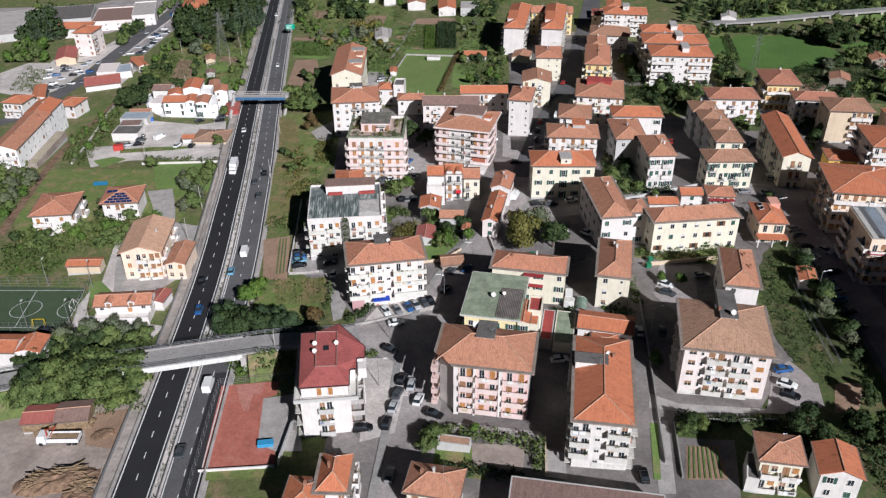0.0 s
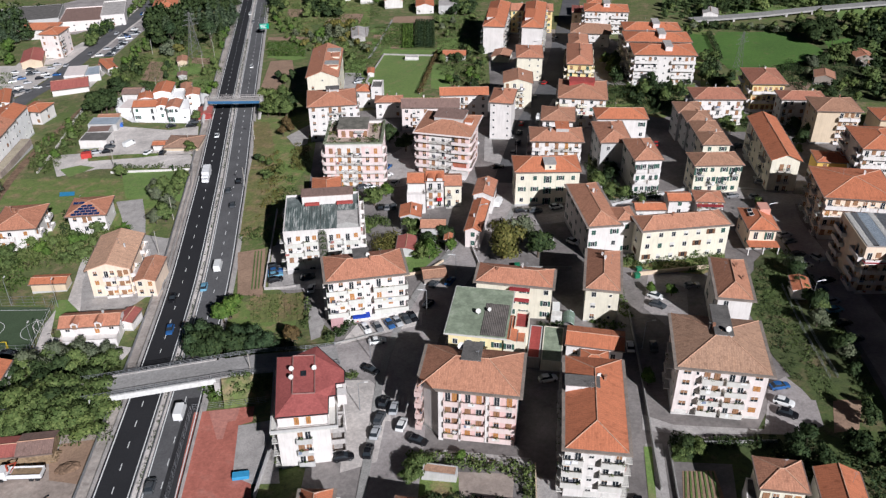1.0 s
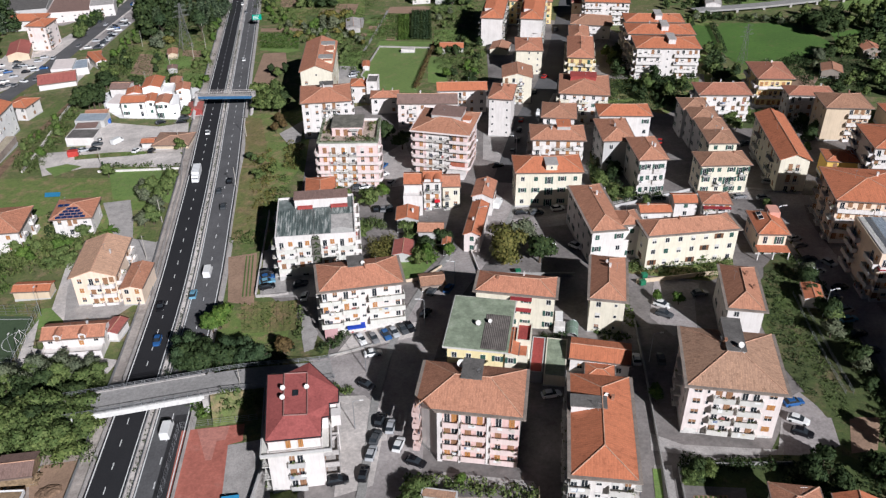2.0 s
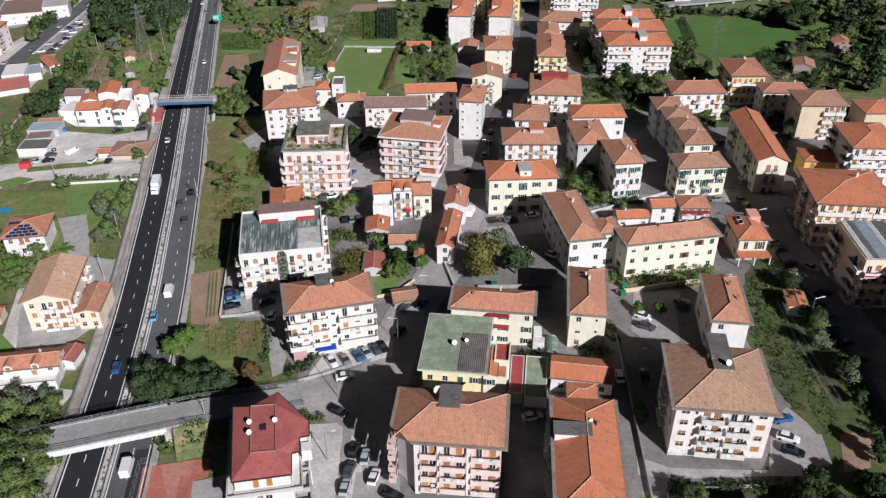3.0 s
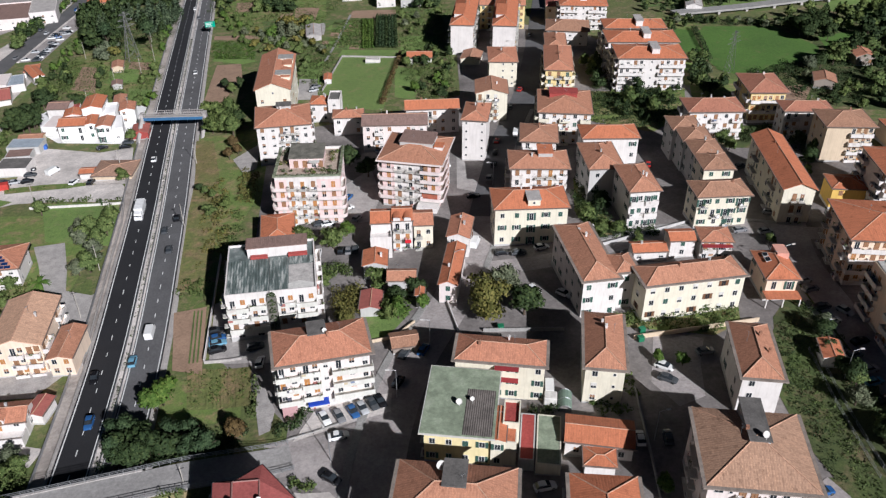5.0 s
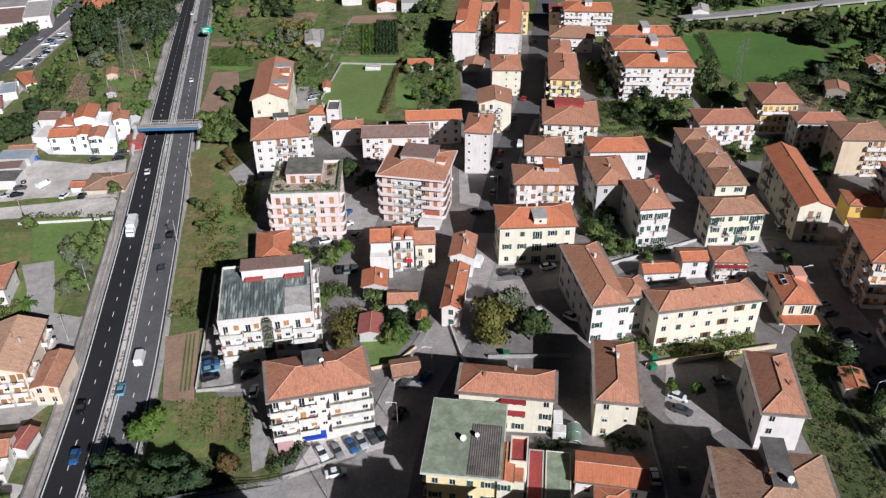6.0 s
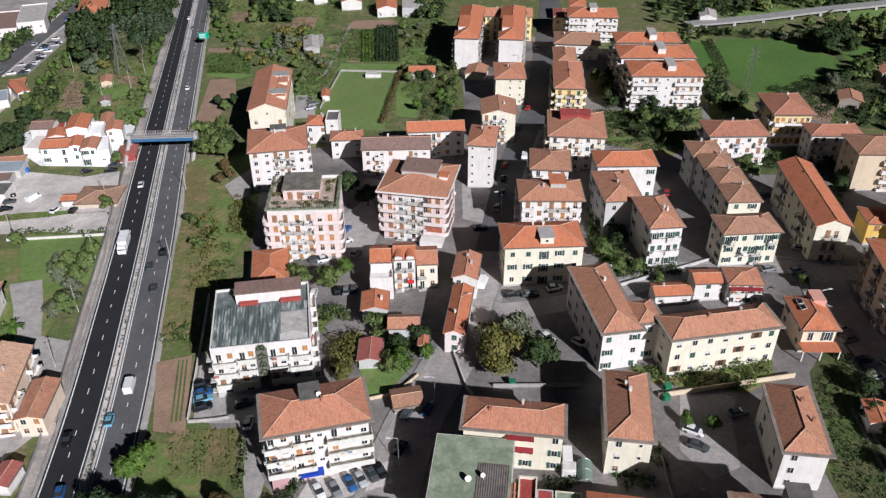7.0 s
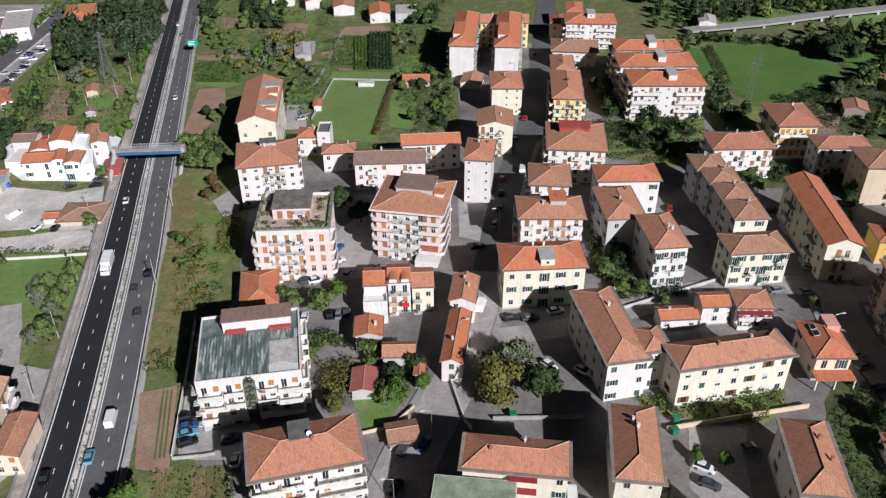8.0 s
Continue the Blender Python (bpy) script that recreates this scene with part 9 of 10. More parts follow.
# ---- footbridge, signs, masts ----
def footbridge():
    top = tagged(new("footbridge"), "blue steel footbridge over the motorway with ramps", "footbridge")
    x0, y0, x1, y1 = -71.8, 333.3, -50.4, 331.9
    z = gz(-62, 333) + 5.6
    a = math.degrees(math.atan2(y1 - y0, x1 - x0))
    span = math.hypot(x1 - x0, y1 - y0)
    top.matrix_world = pose((x0 + x1) / 2, (y0 + y1) / 2, z, 0, 0, a)
    bm = bmesh.new()
    box(bm, -span / 2, -1.2, -0.3, span / 2, 1.2, 0)
    part("deck", bm, CONCRETE, top)
    for s in (-1, 1):
        bm = bmesh.new()
        box(bm, -span / 2, s * 1.25 - 0.12, -1.1, span / 2, s * 1.25 + 0.12, -0.02)
        part("girder", bm, BLUE_STEEL, top)
        bm = bmesh.new()
        for h in (0.1, 0.9, 1.7):
            box(bm, -span / 2, s * 1.2 - 0.05, h - 0.06, span / 2, s * 1.2 + 0.05, h + 0.06)
        n = 26
        for i in range(n + 1):
            x = -span / 2 + span * i / n
            box(bm, x - 0.05, s * 1.2 - 0.05, 0, x + 0.05, s * 1.2 + 0.05, 1.7)
        part("railing", bm, CONCRETE, top, "pale lattice railing")
        bm = bmesh.new()
        box(bm, s * (span / 2 + 0.5) - 0.6, -1.3, -7, s * (span / 2 + 0.5) + 0.6, 1.3, 1.2)
        part("tower", bm, CONCRETE, top, "concrete end tower")
        bm = bmesh.new()
        x = s * (span / 2 + 0.5)
        rod(bm, (x, -1.2, -0.4), (x, -11.0, -5.4), 0.75, 4)
        part("ramp", bm, CONCRETE, top)


footbridge()


def road_sign(x, y):
    top = tagged(new("road_sign"), "large green motorway sign on a steel pole", "road sign")
    top.matrix_world = pose(x, y, gz(x, y), 0, 0, 5)
    bm = bmesh.new()
    rod(bm, (0, 0, -0.5), (0, 0, 6.2), 0.14, 8)
    part("pole", bm, STEEL, top)
    bm = bmesh.new()
    box(bm, -2.6, -0.2, 3.6, 2.2, -0.12, 6.4)
    s = part("board", bm, GREEN_SIGN, top)
    bm = bmesh.new()
    for z, w in ((5.6, 3.2), (4.9, 2.4), (4.2, 2.9)):
        box(bm, -2.2, -0.225, z - 0.14, -2.2 + w, -0.203, z + 0.14)
    part("lettering", bm, PAINT, s, "white lettering too small to read")


road_sign(-62.6, 457)


def mast(x, y, h=9.0, label="tall grey lamp mast with one arm", arm=1.6, rz=0):
    top = tagged(new("street_lamp"), label, "street lamp", "street lamps")
    top.matrix_world = pose(x, y, gz(x, y), 0, 0, rz)
    bm = bmesh.new()
    rod(bm, (0, 0, -0.5), (0, 0, h), 0.1, 8, 0.06)
    rod(bm, (0, 0, h), (arm, 0, h + 0.35), 0.05, 6)
    part("pole", bm, STEEL, top)
    bm = bmesh.new()
    box(bm, arm - 0.1, -0.16, h + 0.26, arm + 0.7, 0.16, h + 0.42)
    part("lamp_head", bm, FRAME_W, top)


# ---- vehicles ----
def loft(bm, secs, mi=0):
    """Closed hull over sections (x, half width, z low, z high, tuck)."""
    rings = []
    for x, w, z0, z1, tuck in secs:
        rings.append([bm.verts.new(p) for p in ((x, -w, z0), (x, -w, z0 + (z1 - z0) * 0.6), (x, -w + tuck, z1), (x, w - tuck, z1), (x, w, z0 + (z1 - z0) * 0.6), (x, w, z0))])
    for a, b in zip(rings, rings[1:]):
        for i in range(6):
            bm.faces.new((a[i], a[(i + 1) % 6], b[(i + 1) % 6], b[i])).material_index = mi
    bm.faces.new(rings[0]).material_index = mi
    bm.faces.new(rings[-1][::-1]).material_index = mi
    bmesh.ops.recalc_face_normals(bm, faces=bm.faces)


WHEEL = shared("wheel", lambda bm: [rod(bm, (0, -0.1, 0), (0, 0.1, 0), 0.31, 12), rod(bm, (0, 0.1, 0), (0, -0.1, 0), 0.30, 12), rod(bm, (0, -0.12, 0), (0, -0.1, 0), 0.18, 8, None, 1), rod(bm, (0, 0.12, 0), (0, -0.1, 0), 0.18, 8, None, 1)], [RUBBER, STEEL])
CARS = {}
CAR_TEXT = {"white": (0.72, 0.72, 0.70), "black": (0.012, 0.012, 0.014), "silver": (0.42, 0.43, 0.44), "dark grey": (0.07, 0.075, 0.08), "blue": (0.03, 0.10, 0.26), "light blue": (0.16, 0.34, 0.46), "red": (0.40, 0.03, 0.025), "grey": (0.2, 0.2, 0.205)}


def car_meshes(colour, kind):
    key = (colour, kind)
    if key in CARS:
        return CARS[key]
    name = colour + "_car_paint"
    paint = bpy.data.materials.get(name) or plain(name, CAR_TEXT[colour], 0.25, 0.0, 0.05)
    big = kind == "van"
    bm = bmesh.new()
    if big:
        loft(bm, [(-2.5, 0.85, 0.35, 1.25, 0.05), (-2.4, 0.95, 0.3, 1.3, 0.05), (1.5, 0.95, 0.3, 1.3, 0.05), (2.3, 0.93, 0.3, 1.15, 0.1), (2.5, 0.85, 0.4, 0.9, 0.1)])
        loft(bm, [(-2.45, 0.93, 1.25, 2.1, 0.1), (1.2, 0.93, 1.25, 2.1, 0.1), (1.25, 0.9, 1.25, 2.05, 0.12)])
        cab = [(1.26, 0.9, 1.22, 2.02, 0.12), (1.55, 0.9, 1.2, 1.95, 0.14), (2.15, 0.88, 1.1, 1.2, 0.1)]
        roof = [(1.0, 0.8, 2.02, 2.12, 0.05), (1.5, 0.76, 1.94, 2.0, 0.05)]
        wx = (-1.55, 1.6)
    else:
        loft(bm, [(-2.05, 0.7, 0.4, 0.8, 0.12), (-1.95, 0.82, 0.28, 0.92, 0.1), (-1.3, 0.86, 0.24, 0.95, 0.08), (0.7, 0.86, 0.24, 0.93, 0.08), (1.5, 0.84, 0.26, 0.84, 0.1), (1.95, 0.76, 0.3, 0.7, 0.14), (2.08, 0.6, 0.4, 0.58, 0.1)])
        cab = [(-1.75 if kind == "hatch" else -1.45, 0.78, 0.9, 0.95, 0.05), (-1.25 if kind == "hatch" else -0.85, 0.76, 0.88, 1.42, 0.14), (0.15, 0.76, 0.88, 1.42, 0.14), (0.95, 0.78, 0.86, 0.93, 0.06)]
        roof = [(-1.27 if kind == "hatch" else -0.87, 0.62, 1.38, 1.43, 0.03), (-0.5, 0.64, 1.4, 1.475, 0.05), (0.17, 0.62, 1.38, 1.43, 0.03)]
        wx = (-1.28, 1.3)
    body = bpy.data.meshes.new("body")
    bm.to_mesh(body)
    bm.free()
    body.materials.append(paint)
    out = [("body", body)]
    for nm, sec, m in (("glazing", cab, GLASS), ("roof", roof, paint)):
        bm = bmesh.new()
        loft(bm, sec)
        me = bpy.data.meshes.new(nm)
        bm.to_mesh(me)
        bm.free()
        me.materials.append(m)
        out.append((nm, me))
    CARS[key] = (out, wx)
    return CARS[key]


def car(colour, x, y, yaw, kind="hatch", lift=0.14, moving=False, label=""):
    parts, wx = car_meshes(colour, kind)
    where = "driving on the motorway" if moving else "parked beside the houses"
    top = tagged(new("van" if kind == "van" else "car"), label or "%s %s %s" % (colour, {"hatch": "hatchback car", "sedan": "saloon car", "van": "delivery van"}[kind], where), "car" if kind != "van" else "van", "parked cars" if not moving else "motorway traffic")
    e, f = 1.2, Vector((math.cos(radians(yaw)), math.sin(radians(yaw)), 0))
    n = Vector((gz(x - e, y) - gz(x + e, y), gz(x, y - e) - gz(x, y + e), 2 * e)).normalized()
    f = (f - n * f.dot(n)).normalized()
    s = n.cross(f)
    m = Matrix((f, s, n)).transposed().to_4x4()
    m.translation = (x, y, gz(x, y) + lift)
    top.matrix_world = m
    for nm, me in parts:
        piece(nm, me, top, Matrix())
    for wxx in wx if y < 385 else ():
        for sy in (-1, 1):
            piece("wheel", WHEEL, top, pose(wxx, sy * 0.76, 0.31))
    return top


def truck(x, y, yaw, label, long=6.0, lift=0.14, crane=False):
    top = tagged(new("truck"), label, "truck")
    top.matrix_world = pose(x, y, gz(x, y) + lift, 0, 0, yaw)
    white = bpy.data.materials.get("truck_white") or plain("truck_white", (0.72, 0.72, 0.71), 0.4)
    bm = bmesh.new()
    loft(bm, [(long / 2 + 0.2, 1.15, 0.5, 2.6, 0.08), (long / 2 + 1.7, 1.15, 0.5, 2.5, 0.1), (long / 2 + 2.1, 1.12, 0.5, 1.6, 0.1)])
    part("cab", bm, white, top)
    bm = bmesh.new()
    loft(bm, [(long / 2 + 1.72, 1.05, 1.55, 2.35, 0.1), (long / 2 + 2.06, 1.05, 1.5, 1.75, 0.08)])
    part("windscreen", bm, GLASS, top)
    bm = bmesh.new()
    box(bm, -long / 2, -1.0, 0.6, long / 2 + 0.2, 1.0, 0.9)
    part("chassis", bm, IRON, top)
    bm = bmesh.new()
    if crane:
        for x0, y0, x1, y1 in ((-long / 2, -1.2, long / 2, -1.1), (-long / 2, 1.1, long / 2, 1.2), (-long / 2, -1.1, -long / 2 + 0.1, 1.1), (long / 2 - 0.1, -1.1, long / 2, 1.1)):
            box(bm, x0, y0, 0.9, x1, y1, 1.9)
        box(bm, -long / 2, -1.1, 0.9, long / 2, 1.1, 1.05)
        part("load_bed", bm, white, top)
        bm = bmesh.new()
        box(bm, -long / 2 + 0.4, -0.9, 1.05, long / 2 - 0.6, 0.9, 1.6)
        part("load", bm, TIMBER, top, "load of sawn timber")
        bm = bmesh.new()
        rod(bm, (long / 2 + 0.1, 0, 0.9), (long / 2 + 0.1, 0, 3.4), 0.18, 8)
        rod(bm, (long / 2 + 0.1, 0, 3.4), (long / 2 - 2.4, 0.4, 4.6), 0.13, 6)
        rod(bm, (long / 2 - 2.4, 0.4, 4.6), (long / 2 - 1.0, 1.2, 2.6), 0.1, 6)
        part("crane", bm, plain("crane_red", (0.35, 0.06, 0.03), 0.5), top, "red and black folding crane")
    else:
        box(bm, -long / 2, -1.22, 0.95, long / 2, 1.22, 3.3)
        part("cargo_box", bm, white, top)
    for wxx in (-long / 2 + 0.9, -long / 2 + 2.1, long / 2 + 1.3):
        for sy in (-1, 1):
            piece("wheel", WHEEL, top, pose(wxx, sy * 1.0, 0.46) @ Matrix.Scale(1.5, 4))
    return top


# ---- parked cars and traffic ----
car("white", -6.8, 166.6, -68)
car("grey", -3.9, 166.7, -68)
car("blue", -1.1, 167.6, -68)
car("silver", 0.8, 168.3, -68)
car("dark grey", 2.9, 169.2, -68)
car("black", 4.5, 169.8, -68)
car("white", -4.1, 161.1, 8, "sedan")
car("black", -5.6, 150.3, -40)
car("black", -2.8, 138.8, 70)
car("silver", -0.8, 136.7, 78)
car("dark grey", -3.8, 134.0, 70)
car("white", 0.6, 131.4, 70)
car("silver", -4.7, 129.8, 75)
car("black", -6.1, 124.6, 78)
car("black", -10.9, 123.6, 5)
car("grey", -5.3, 109.8, 80)
car("black", 3.6, 126.4, -30)
car("black", -32.3, 202.4, 12)
car("blue", -31.6, 199.6, 12)
car("light blue", -31.4, 197.5, 12)
car("black", -31.2, 195.1, 12)
car("dark grey", -22.4, 193.8, 5)
car("white", -20.9, 187.5, 85)
car("black", -2.5, 231.7, 85)
car("grey", -0.5, 231.3, 85)
car("dark grey", 1.3, 231.4, 85)
car("white", -8.5, 231.8, 85)
car("dark grey", -8.0, 247.9, 10)
car("white", -5.8, 247.4, 10)
car("dark grey", 10.7, 184.3, 60)
car("blue", 14.9, 184.9, 62)
car("black", 8.6, 175.0, 60)
car("black", 39.3, 221.7, 3)
car("dark grey", 43.5, 220.9, 3)
car("white", 49.9, 222.3, 8)
car("white", 33.2, 227.9, 68, "van")
car("white", 50.3, 200.1, -50)
car("white", 64.1, 169.8, -40)
car("dark grey", 63.4, 165.9, -38)
car("grey", 74.2, 173.0, 5)
car("silver", 109.9, 181.0, -65)
car("silver", 107.2, 194.3, 10)
car("grey", 106.9, 190.6, 10)
car("dark grey", 105.9, 183.5, 10)
car("white", 105.3, 178.0, 10)
car("grey", 103.4, 166.1, 10)
car("silver", 103.9, 161.2, 10)
car("light blue", 102.7, 157.5, 10)
car("black", 102.0, 152.1, 10)
car("dark grey", 101.5, 146.0, 10)
car("black", 107.1, 170.1, 10)
car("blue", 78.6, 132.6, 5)
car("white", 77.3, 127.7, -35)
car("black", 76.5, 124.3, -35)
car("black", 41.3, 104.9, 85)
car("dark grey", 57.5, 149.7, 80)
car("white", 52.4, 150.4, 80)
car("white", -97.0, 303.4, 60, "van")
car("white", -87.7, 293.6, 70)
car("black", -82.0, 292.2, 80)
car("black", -105.6, 307.0, 20)
car("dark grey", -104.1, 302.8, 10)
car("black", -84.9, 320.6, 30)
car("black", -76.6, 319.4, 5)
car("dark grey", -76.4, 323.1, 5)
car("dark grey", -111.0, 298.6, 10)
car("silver", -107.6, 297.9, 10)
car("black", -103.6, 297.8, 10)
car("black", -108.6, 311.0, 10)
car("white", 30.5, 277.0, 15, "van")
car("dark grey", 46.6, 274.7, 72)
car("black", 48.7, 283.9, 72)
car("red", 50.9, 293.0, 72)
car("grey", 43.6, 265.9, 72)
car("black", 36.9, 255.0, 5)
car("grey", 102.7, 220.0, 5)
car("silver", 108.9, 218.0, 5)
car("grey", 119.3, 256.7, 20)
car("red", 93.0, 263.9, 70)
car("grey", 114.5, 227.3, -30)
car("blue", 0.2, 262.5, 60)
car("white", -0.2, 255.8, 20)
car("silver", 2.4, 248.9, 60)
car("black", 129.9, 287.9, 20)
car("dark grey", 118.7, 255.7, 10)
car("white", 58.2, 297.3, 75, "van")
car("dark grey", 60.8, 321.3, 75)
car("red", 68.1, 338.8, 60)
car("grey", 86.6, 406.6, 70)
car("white", 43.7, 203.2, -60)
car("white", 32.2, 141.8, 5)
car("white", 118.7, 180.4, -70)
car("white", -146.1, 281.8, 40)
car("grey", -10.3, 363.7, 20)
car("silver", -11.2, 359.5, 20)
car("black", -92.6, 171.0, 0)
car("white", -64.4, 305.8, 95, "hatch", 0.14, True)
car("white", -62.5, 396.1, 95, "hatch", 0.14, True)
car("white", -77.6, 508.5, 97, "hatch", 0.14, True)
car("white", -47.9, 204.7, 91, "van", 0.14, True)
car("light blue", -50.0, 194.5, 92, "hatch", 0.14, True)
car("dark grey", -49.3, 242.5, 93, "hatch", 0.14, True)
car("black", -49.9, 260.6, 93, "hatch", 0.14, True)
car("dark grey", -52.3, 253.7, 93, "hatch", 0.14, True)
car("black", -67.3, 466.7, 97, "hatch", 0.14, True)
car("black", -57.4, 190.1, -88, "hatch", 0.14, True)
car("blue", -55.0, 175.3, -88, "hatch", 0.14, True)
car("grey", -72.9, 488.1, 97, "hatch", 0.14, True)
car("white", -46.1, 143.1, 90, "van", 0.14, True)
car("dark grey", -47.5, 122.0, 90, "hatch", 0.14, True)
truck(-61.5, 267.2, -88, "white box truck driving on the motorway")
truck(-72.7, 128.1, 178, "white truck with a loading crane and timber load", 6.5, 0.1, True)


# ---- details on and round the houses ----
def at(label):
    """The first thing with that label."""
    return next(o for o in scene.objects if o.get("label", "") == label)


def solar(top, rows):
    """Blue solar panels lying on the front slope of a roof."""
    me = shared("solar_panel", lambda bm: [box(bm, -0.8, -0.5, 0.0, 0.8, 0.5, 0.05), box(bm, -0.76, -0.46, 0.05, 0.76, 0.46, 0.06, 1)], [STEEL, plain("solar_cells", (0.012, 0.03, 0.10), 0.2)])
    for x, y, z in rows:
        piece("solar_panel", me, top, pose(x, y, z, 16, 0, 0))


solar(VILLA_SOLAR, [(-3.6 + 1.7 * i + j * 0.85, -5.4 + 1.1 * j, 6.55 + 0.32 * j) for j in range(4) for i in range(5 - j)] + [(-3.6 + 1.7 * i, -0.6, 7.85) for i in range(2)])


def box_thing(name, label, category, x, y, z, w, d, h, yaw, material, kind=""):
    bm = bmesh.new()
    box(bm, -w / 2, -d / 2, 0, w / 2, d / 2, h)
    bmesh.ops.bevel(bm, geom=bm.edges[:], offset=min(w, d, h) * 0.08, segments=1, affect="EDGES")
    ob = tagged(mesh_ob(name, bm, material), label, category, kind=kind)
    ob.matrix_world = pose(x, y, z, 0, 0, yaw)
    return ob


def wall_line(pts, h, material, label, thick=0.25, lift=0.0):
    bm = bmesh.new()
    for p, q in zip(pts, pts[1:]):
        ribbon(bm, [p, q], -thick / 2, thick / 2, h + lift, gz, 2.5, h + 0.4)
    return tagged(mesh_ob("garden_wall", bm, material), label, "wall", kind="structure")


# sports pitches
def pitch_lines():
    bm = bmesh.new()
    a, b = [(-88.4, 172.6), (-89.4, 190.4)], [(-113.6, 175.3), (-88.4, 172.6)]
    for pts in (a, b, [(-115.5, 193.9), (-89.4, 190.4)], [(-101.7, 173.9), (-103.0, 192.1)]):
        ribbon(bm, [tuple(p) for p in pts], -0.08, 0.08, 0.1)
    for cx, cy, r in ((-102.3, 182.8, 4.0), (-88.8, 181.4, 4.5)):
        a0, n = (0.25, 17) if r > 4.2 else (0.0, 33)
        ring = [(cx + r * math.cos(a0 * math.tau + i * math.tau / 32), cy + r * math.sin(a0 * math.tau + i * math.tau / 32)) for i in range(n)]
        ribbon(bm, ring, -0.07, 0.07, 0.1, gz, 0.8)
    tagged(mesh_ob("pitch_line", bm, PAINT), "white painted lines of the turf pitch", "marking", kind="structure")


pitch_lines()


def goal(x, y, yaw, material, label):
    bm = bmesh.new()
    for s in (-1.5, 1.5):
        rod(bm, (s, 0, 0), (s, 0, 2), 0.07, 6)
        rod(bm, (s, 0, 2), (s, 1.2, 0), 0.05, 5)
    rod(bm, (-1.5, 0, 2), (1.5, 0, 2), 0.07, 6)
    rod(bm, (-1.5, 1.2, 0.05), (1.5, 1.2, 0.05), 0.05, 5)
    ob = tagged(mesh_ob("goal", bm, material), label, "goal")
    ob.matrix_world = pose(x, y, gz(x, y) + 0.08, 0, 0, yaw)


goal(-89.6, 181.6, -90, FRAME_W, "white goal frame on the turf pitch")
goal(-95.4, 174.2, 180, plain("yellow_paint", (0.7, 0.5, 0.02), 0.5), "yellow training goal on the turf pitch")
for x, y in ((-86.4, 171.5), (-87.5, 191.5), (-97.7, 172.6), (-110.6, 174.8), (-100.6, 194.4)):
    mast(x, y, 8, "tall floodlight mast beside the turf pitch", 0.8, 90)


def fence(pts, h, label, every=2.5, z_of=gz):
    top = tagged(new("fence"), label, "fence", kind="structure")
    post = shared("post", lambda bm: rod(bm, (0, 0, -0.3), (0, 0, h), 0.045, 5), [STEEL])
    prev = None
    for p, r in line(pts, 0.5):
        if prev is None or (p - prev).length >= every:
            prev = p
            piece("post", post, top, pose(p.x, p.y, z_of(p.x, p.y)))
    bm = bmesh.new()
    for z in (0.15, h * 0.35, h * 0.68, h):
        ribbon(bm, pts, -0.02, 0.02, z, z_of, 3.0, 0.04)
    part("rail", bm, STEEL, top)
    return top


for p, q in (((-113.4, 173.2), (-87.0, 170.6)), ((-86.9, 170.8), (-88.3, 192.3)), ((-88.5, 192.6), (-115.8, 196.1))):
    fence([p, q], 3.0, "tall mesh fence round the turf pitch")
fence([(-43.6, 110), (-43.9, 143.4)], 2.0, "thin metal fence along the red court")
fence([(-43.7, 144.2), (-28, 144.6)], 1.6, "thin metal fence along the red court")
wall_line([(-42.8, 116.3), (-28.0, 116.0)], 0.7, WHITE, "low white wall at the end of the red court")
for off in (0.0, 1.6):
    fence([(97.2 - off, 170.0), (94.0 - off, 152.0), (91.6 - off, 134.0)], 1.0, "low wire fence across the overgrown slope", 2.0)
wall_line([(0.9, 400.7), (-7.7, 359.1)], 1.1, CONCRETE, "pale wall beside the grass field")
wall_line([(0.9, 401.0), (24.8, 392.5)], 0.8, CONCRETE, "pale wall behind the grass field")
wall_line([(29.0, 189.6), (47, 186.5)], 1.0, KERB, "low stone wall below the large tree")
wall_line([(22, 207), (23.5, 190), (24.5, 187.5)], 1.0, WHITE, "white garden wall at the street corner")
wall_line([(-124.3, 283.0), (-124.9, 300.0), (-125.9, 314.0), (-128.2, 340.0), (-128.7, 356.0)], 0.7, GRAVEL, "long pale wall above the dirt track", 0.7)
wall_line([(-97.0, 277.6), (-78.3, 275.6), (-68.5, 274.8)], 0.8, WHITE, "white wall below the gravel yard", 0.3)
wall_line([(-33.8, 191.4), (-25.4, 190.8)], 0.8, CONCRETE, "concrete wall of the car park")
wall_line([(-33.8, 191.6), (-34.7, 236.5)], 1.2, WHITE, "white boundary wall beside the plots")
wall_line([(-14, 162.2), (-9, 163.4), (-4, 165)], 0.5, KERB, "low kerb wall at the junction")
wall_line([(1.5, 190), (9, 191), (14, 196)], 0.9, BEIGE, "garden wall along the street")
wall_line([(46.2, 108), (48.5, 121), (53, 146), (56, 165)], 1.0, KERB, "grey boundary wall beside the lane")
wall_line([(48.2, 104), (51.2, 119.4), (71.5, 117.2)], 0.8, KERB, "garden wall in front of the white block")
wall_line([(25.2, 117.4), (23.6, 107)], 0.7, BEIGE, "garden wall in front of the pink block")
wall_line([(-61.3, 195.6), (-63.3, 222.9), (-66, 262), (-72, 300)], 0.9, CONCRETE, "low concrete wall along the service lane")
wall_line([(60, 219), (92, 227.5), (105, 228)], 1.0, GREYW, "white wall along the cross street")
wall_line([(61, 180.5), (90, 181.5)], 1.2, BEIGE, "old wall below the institute")

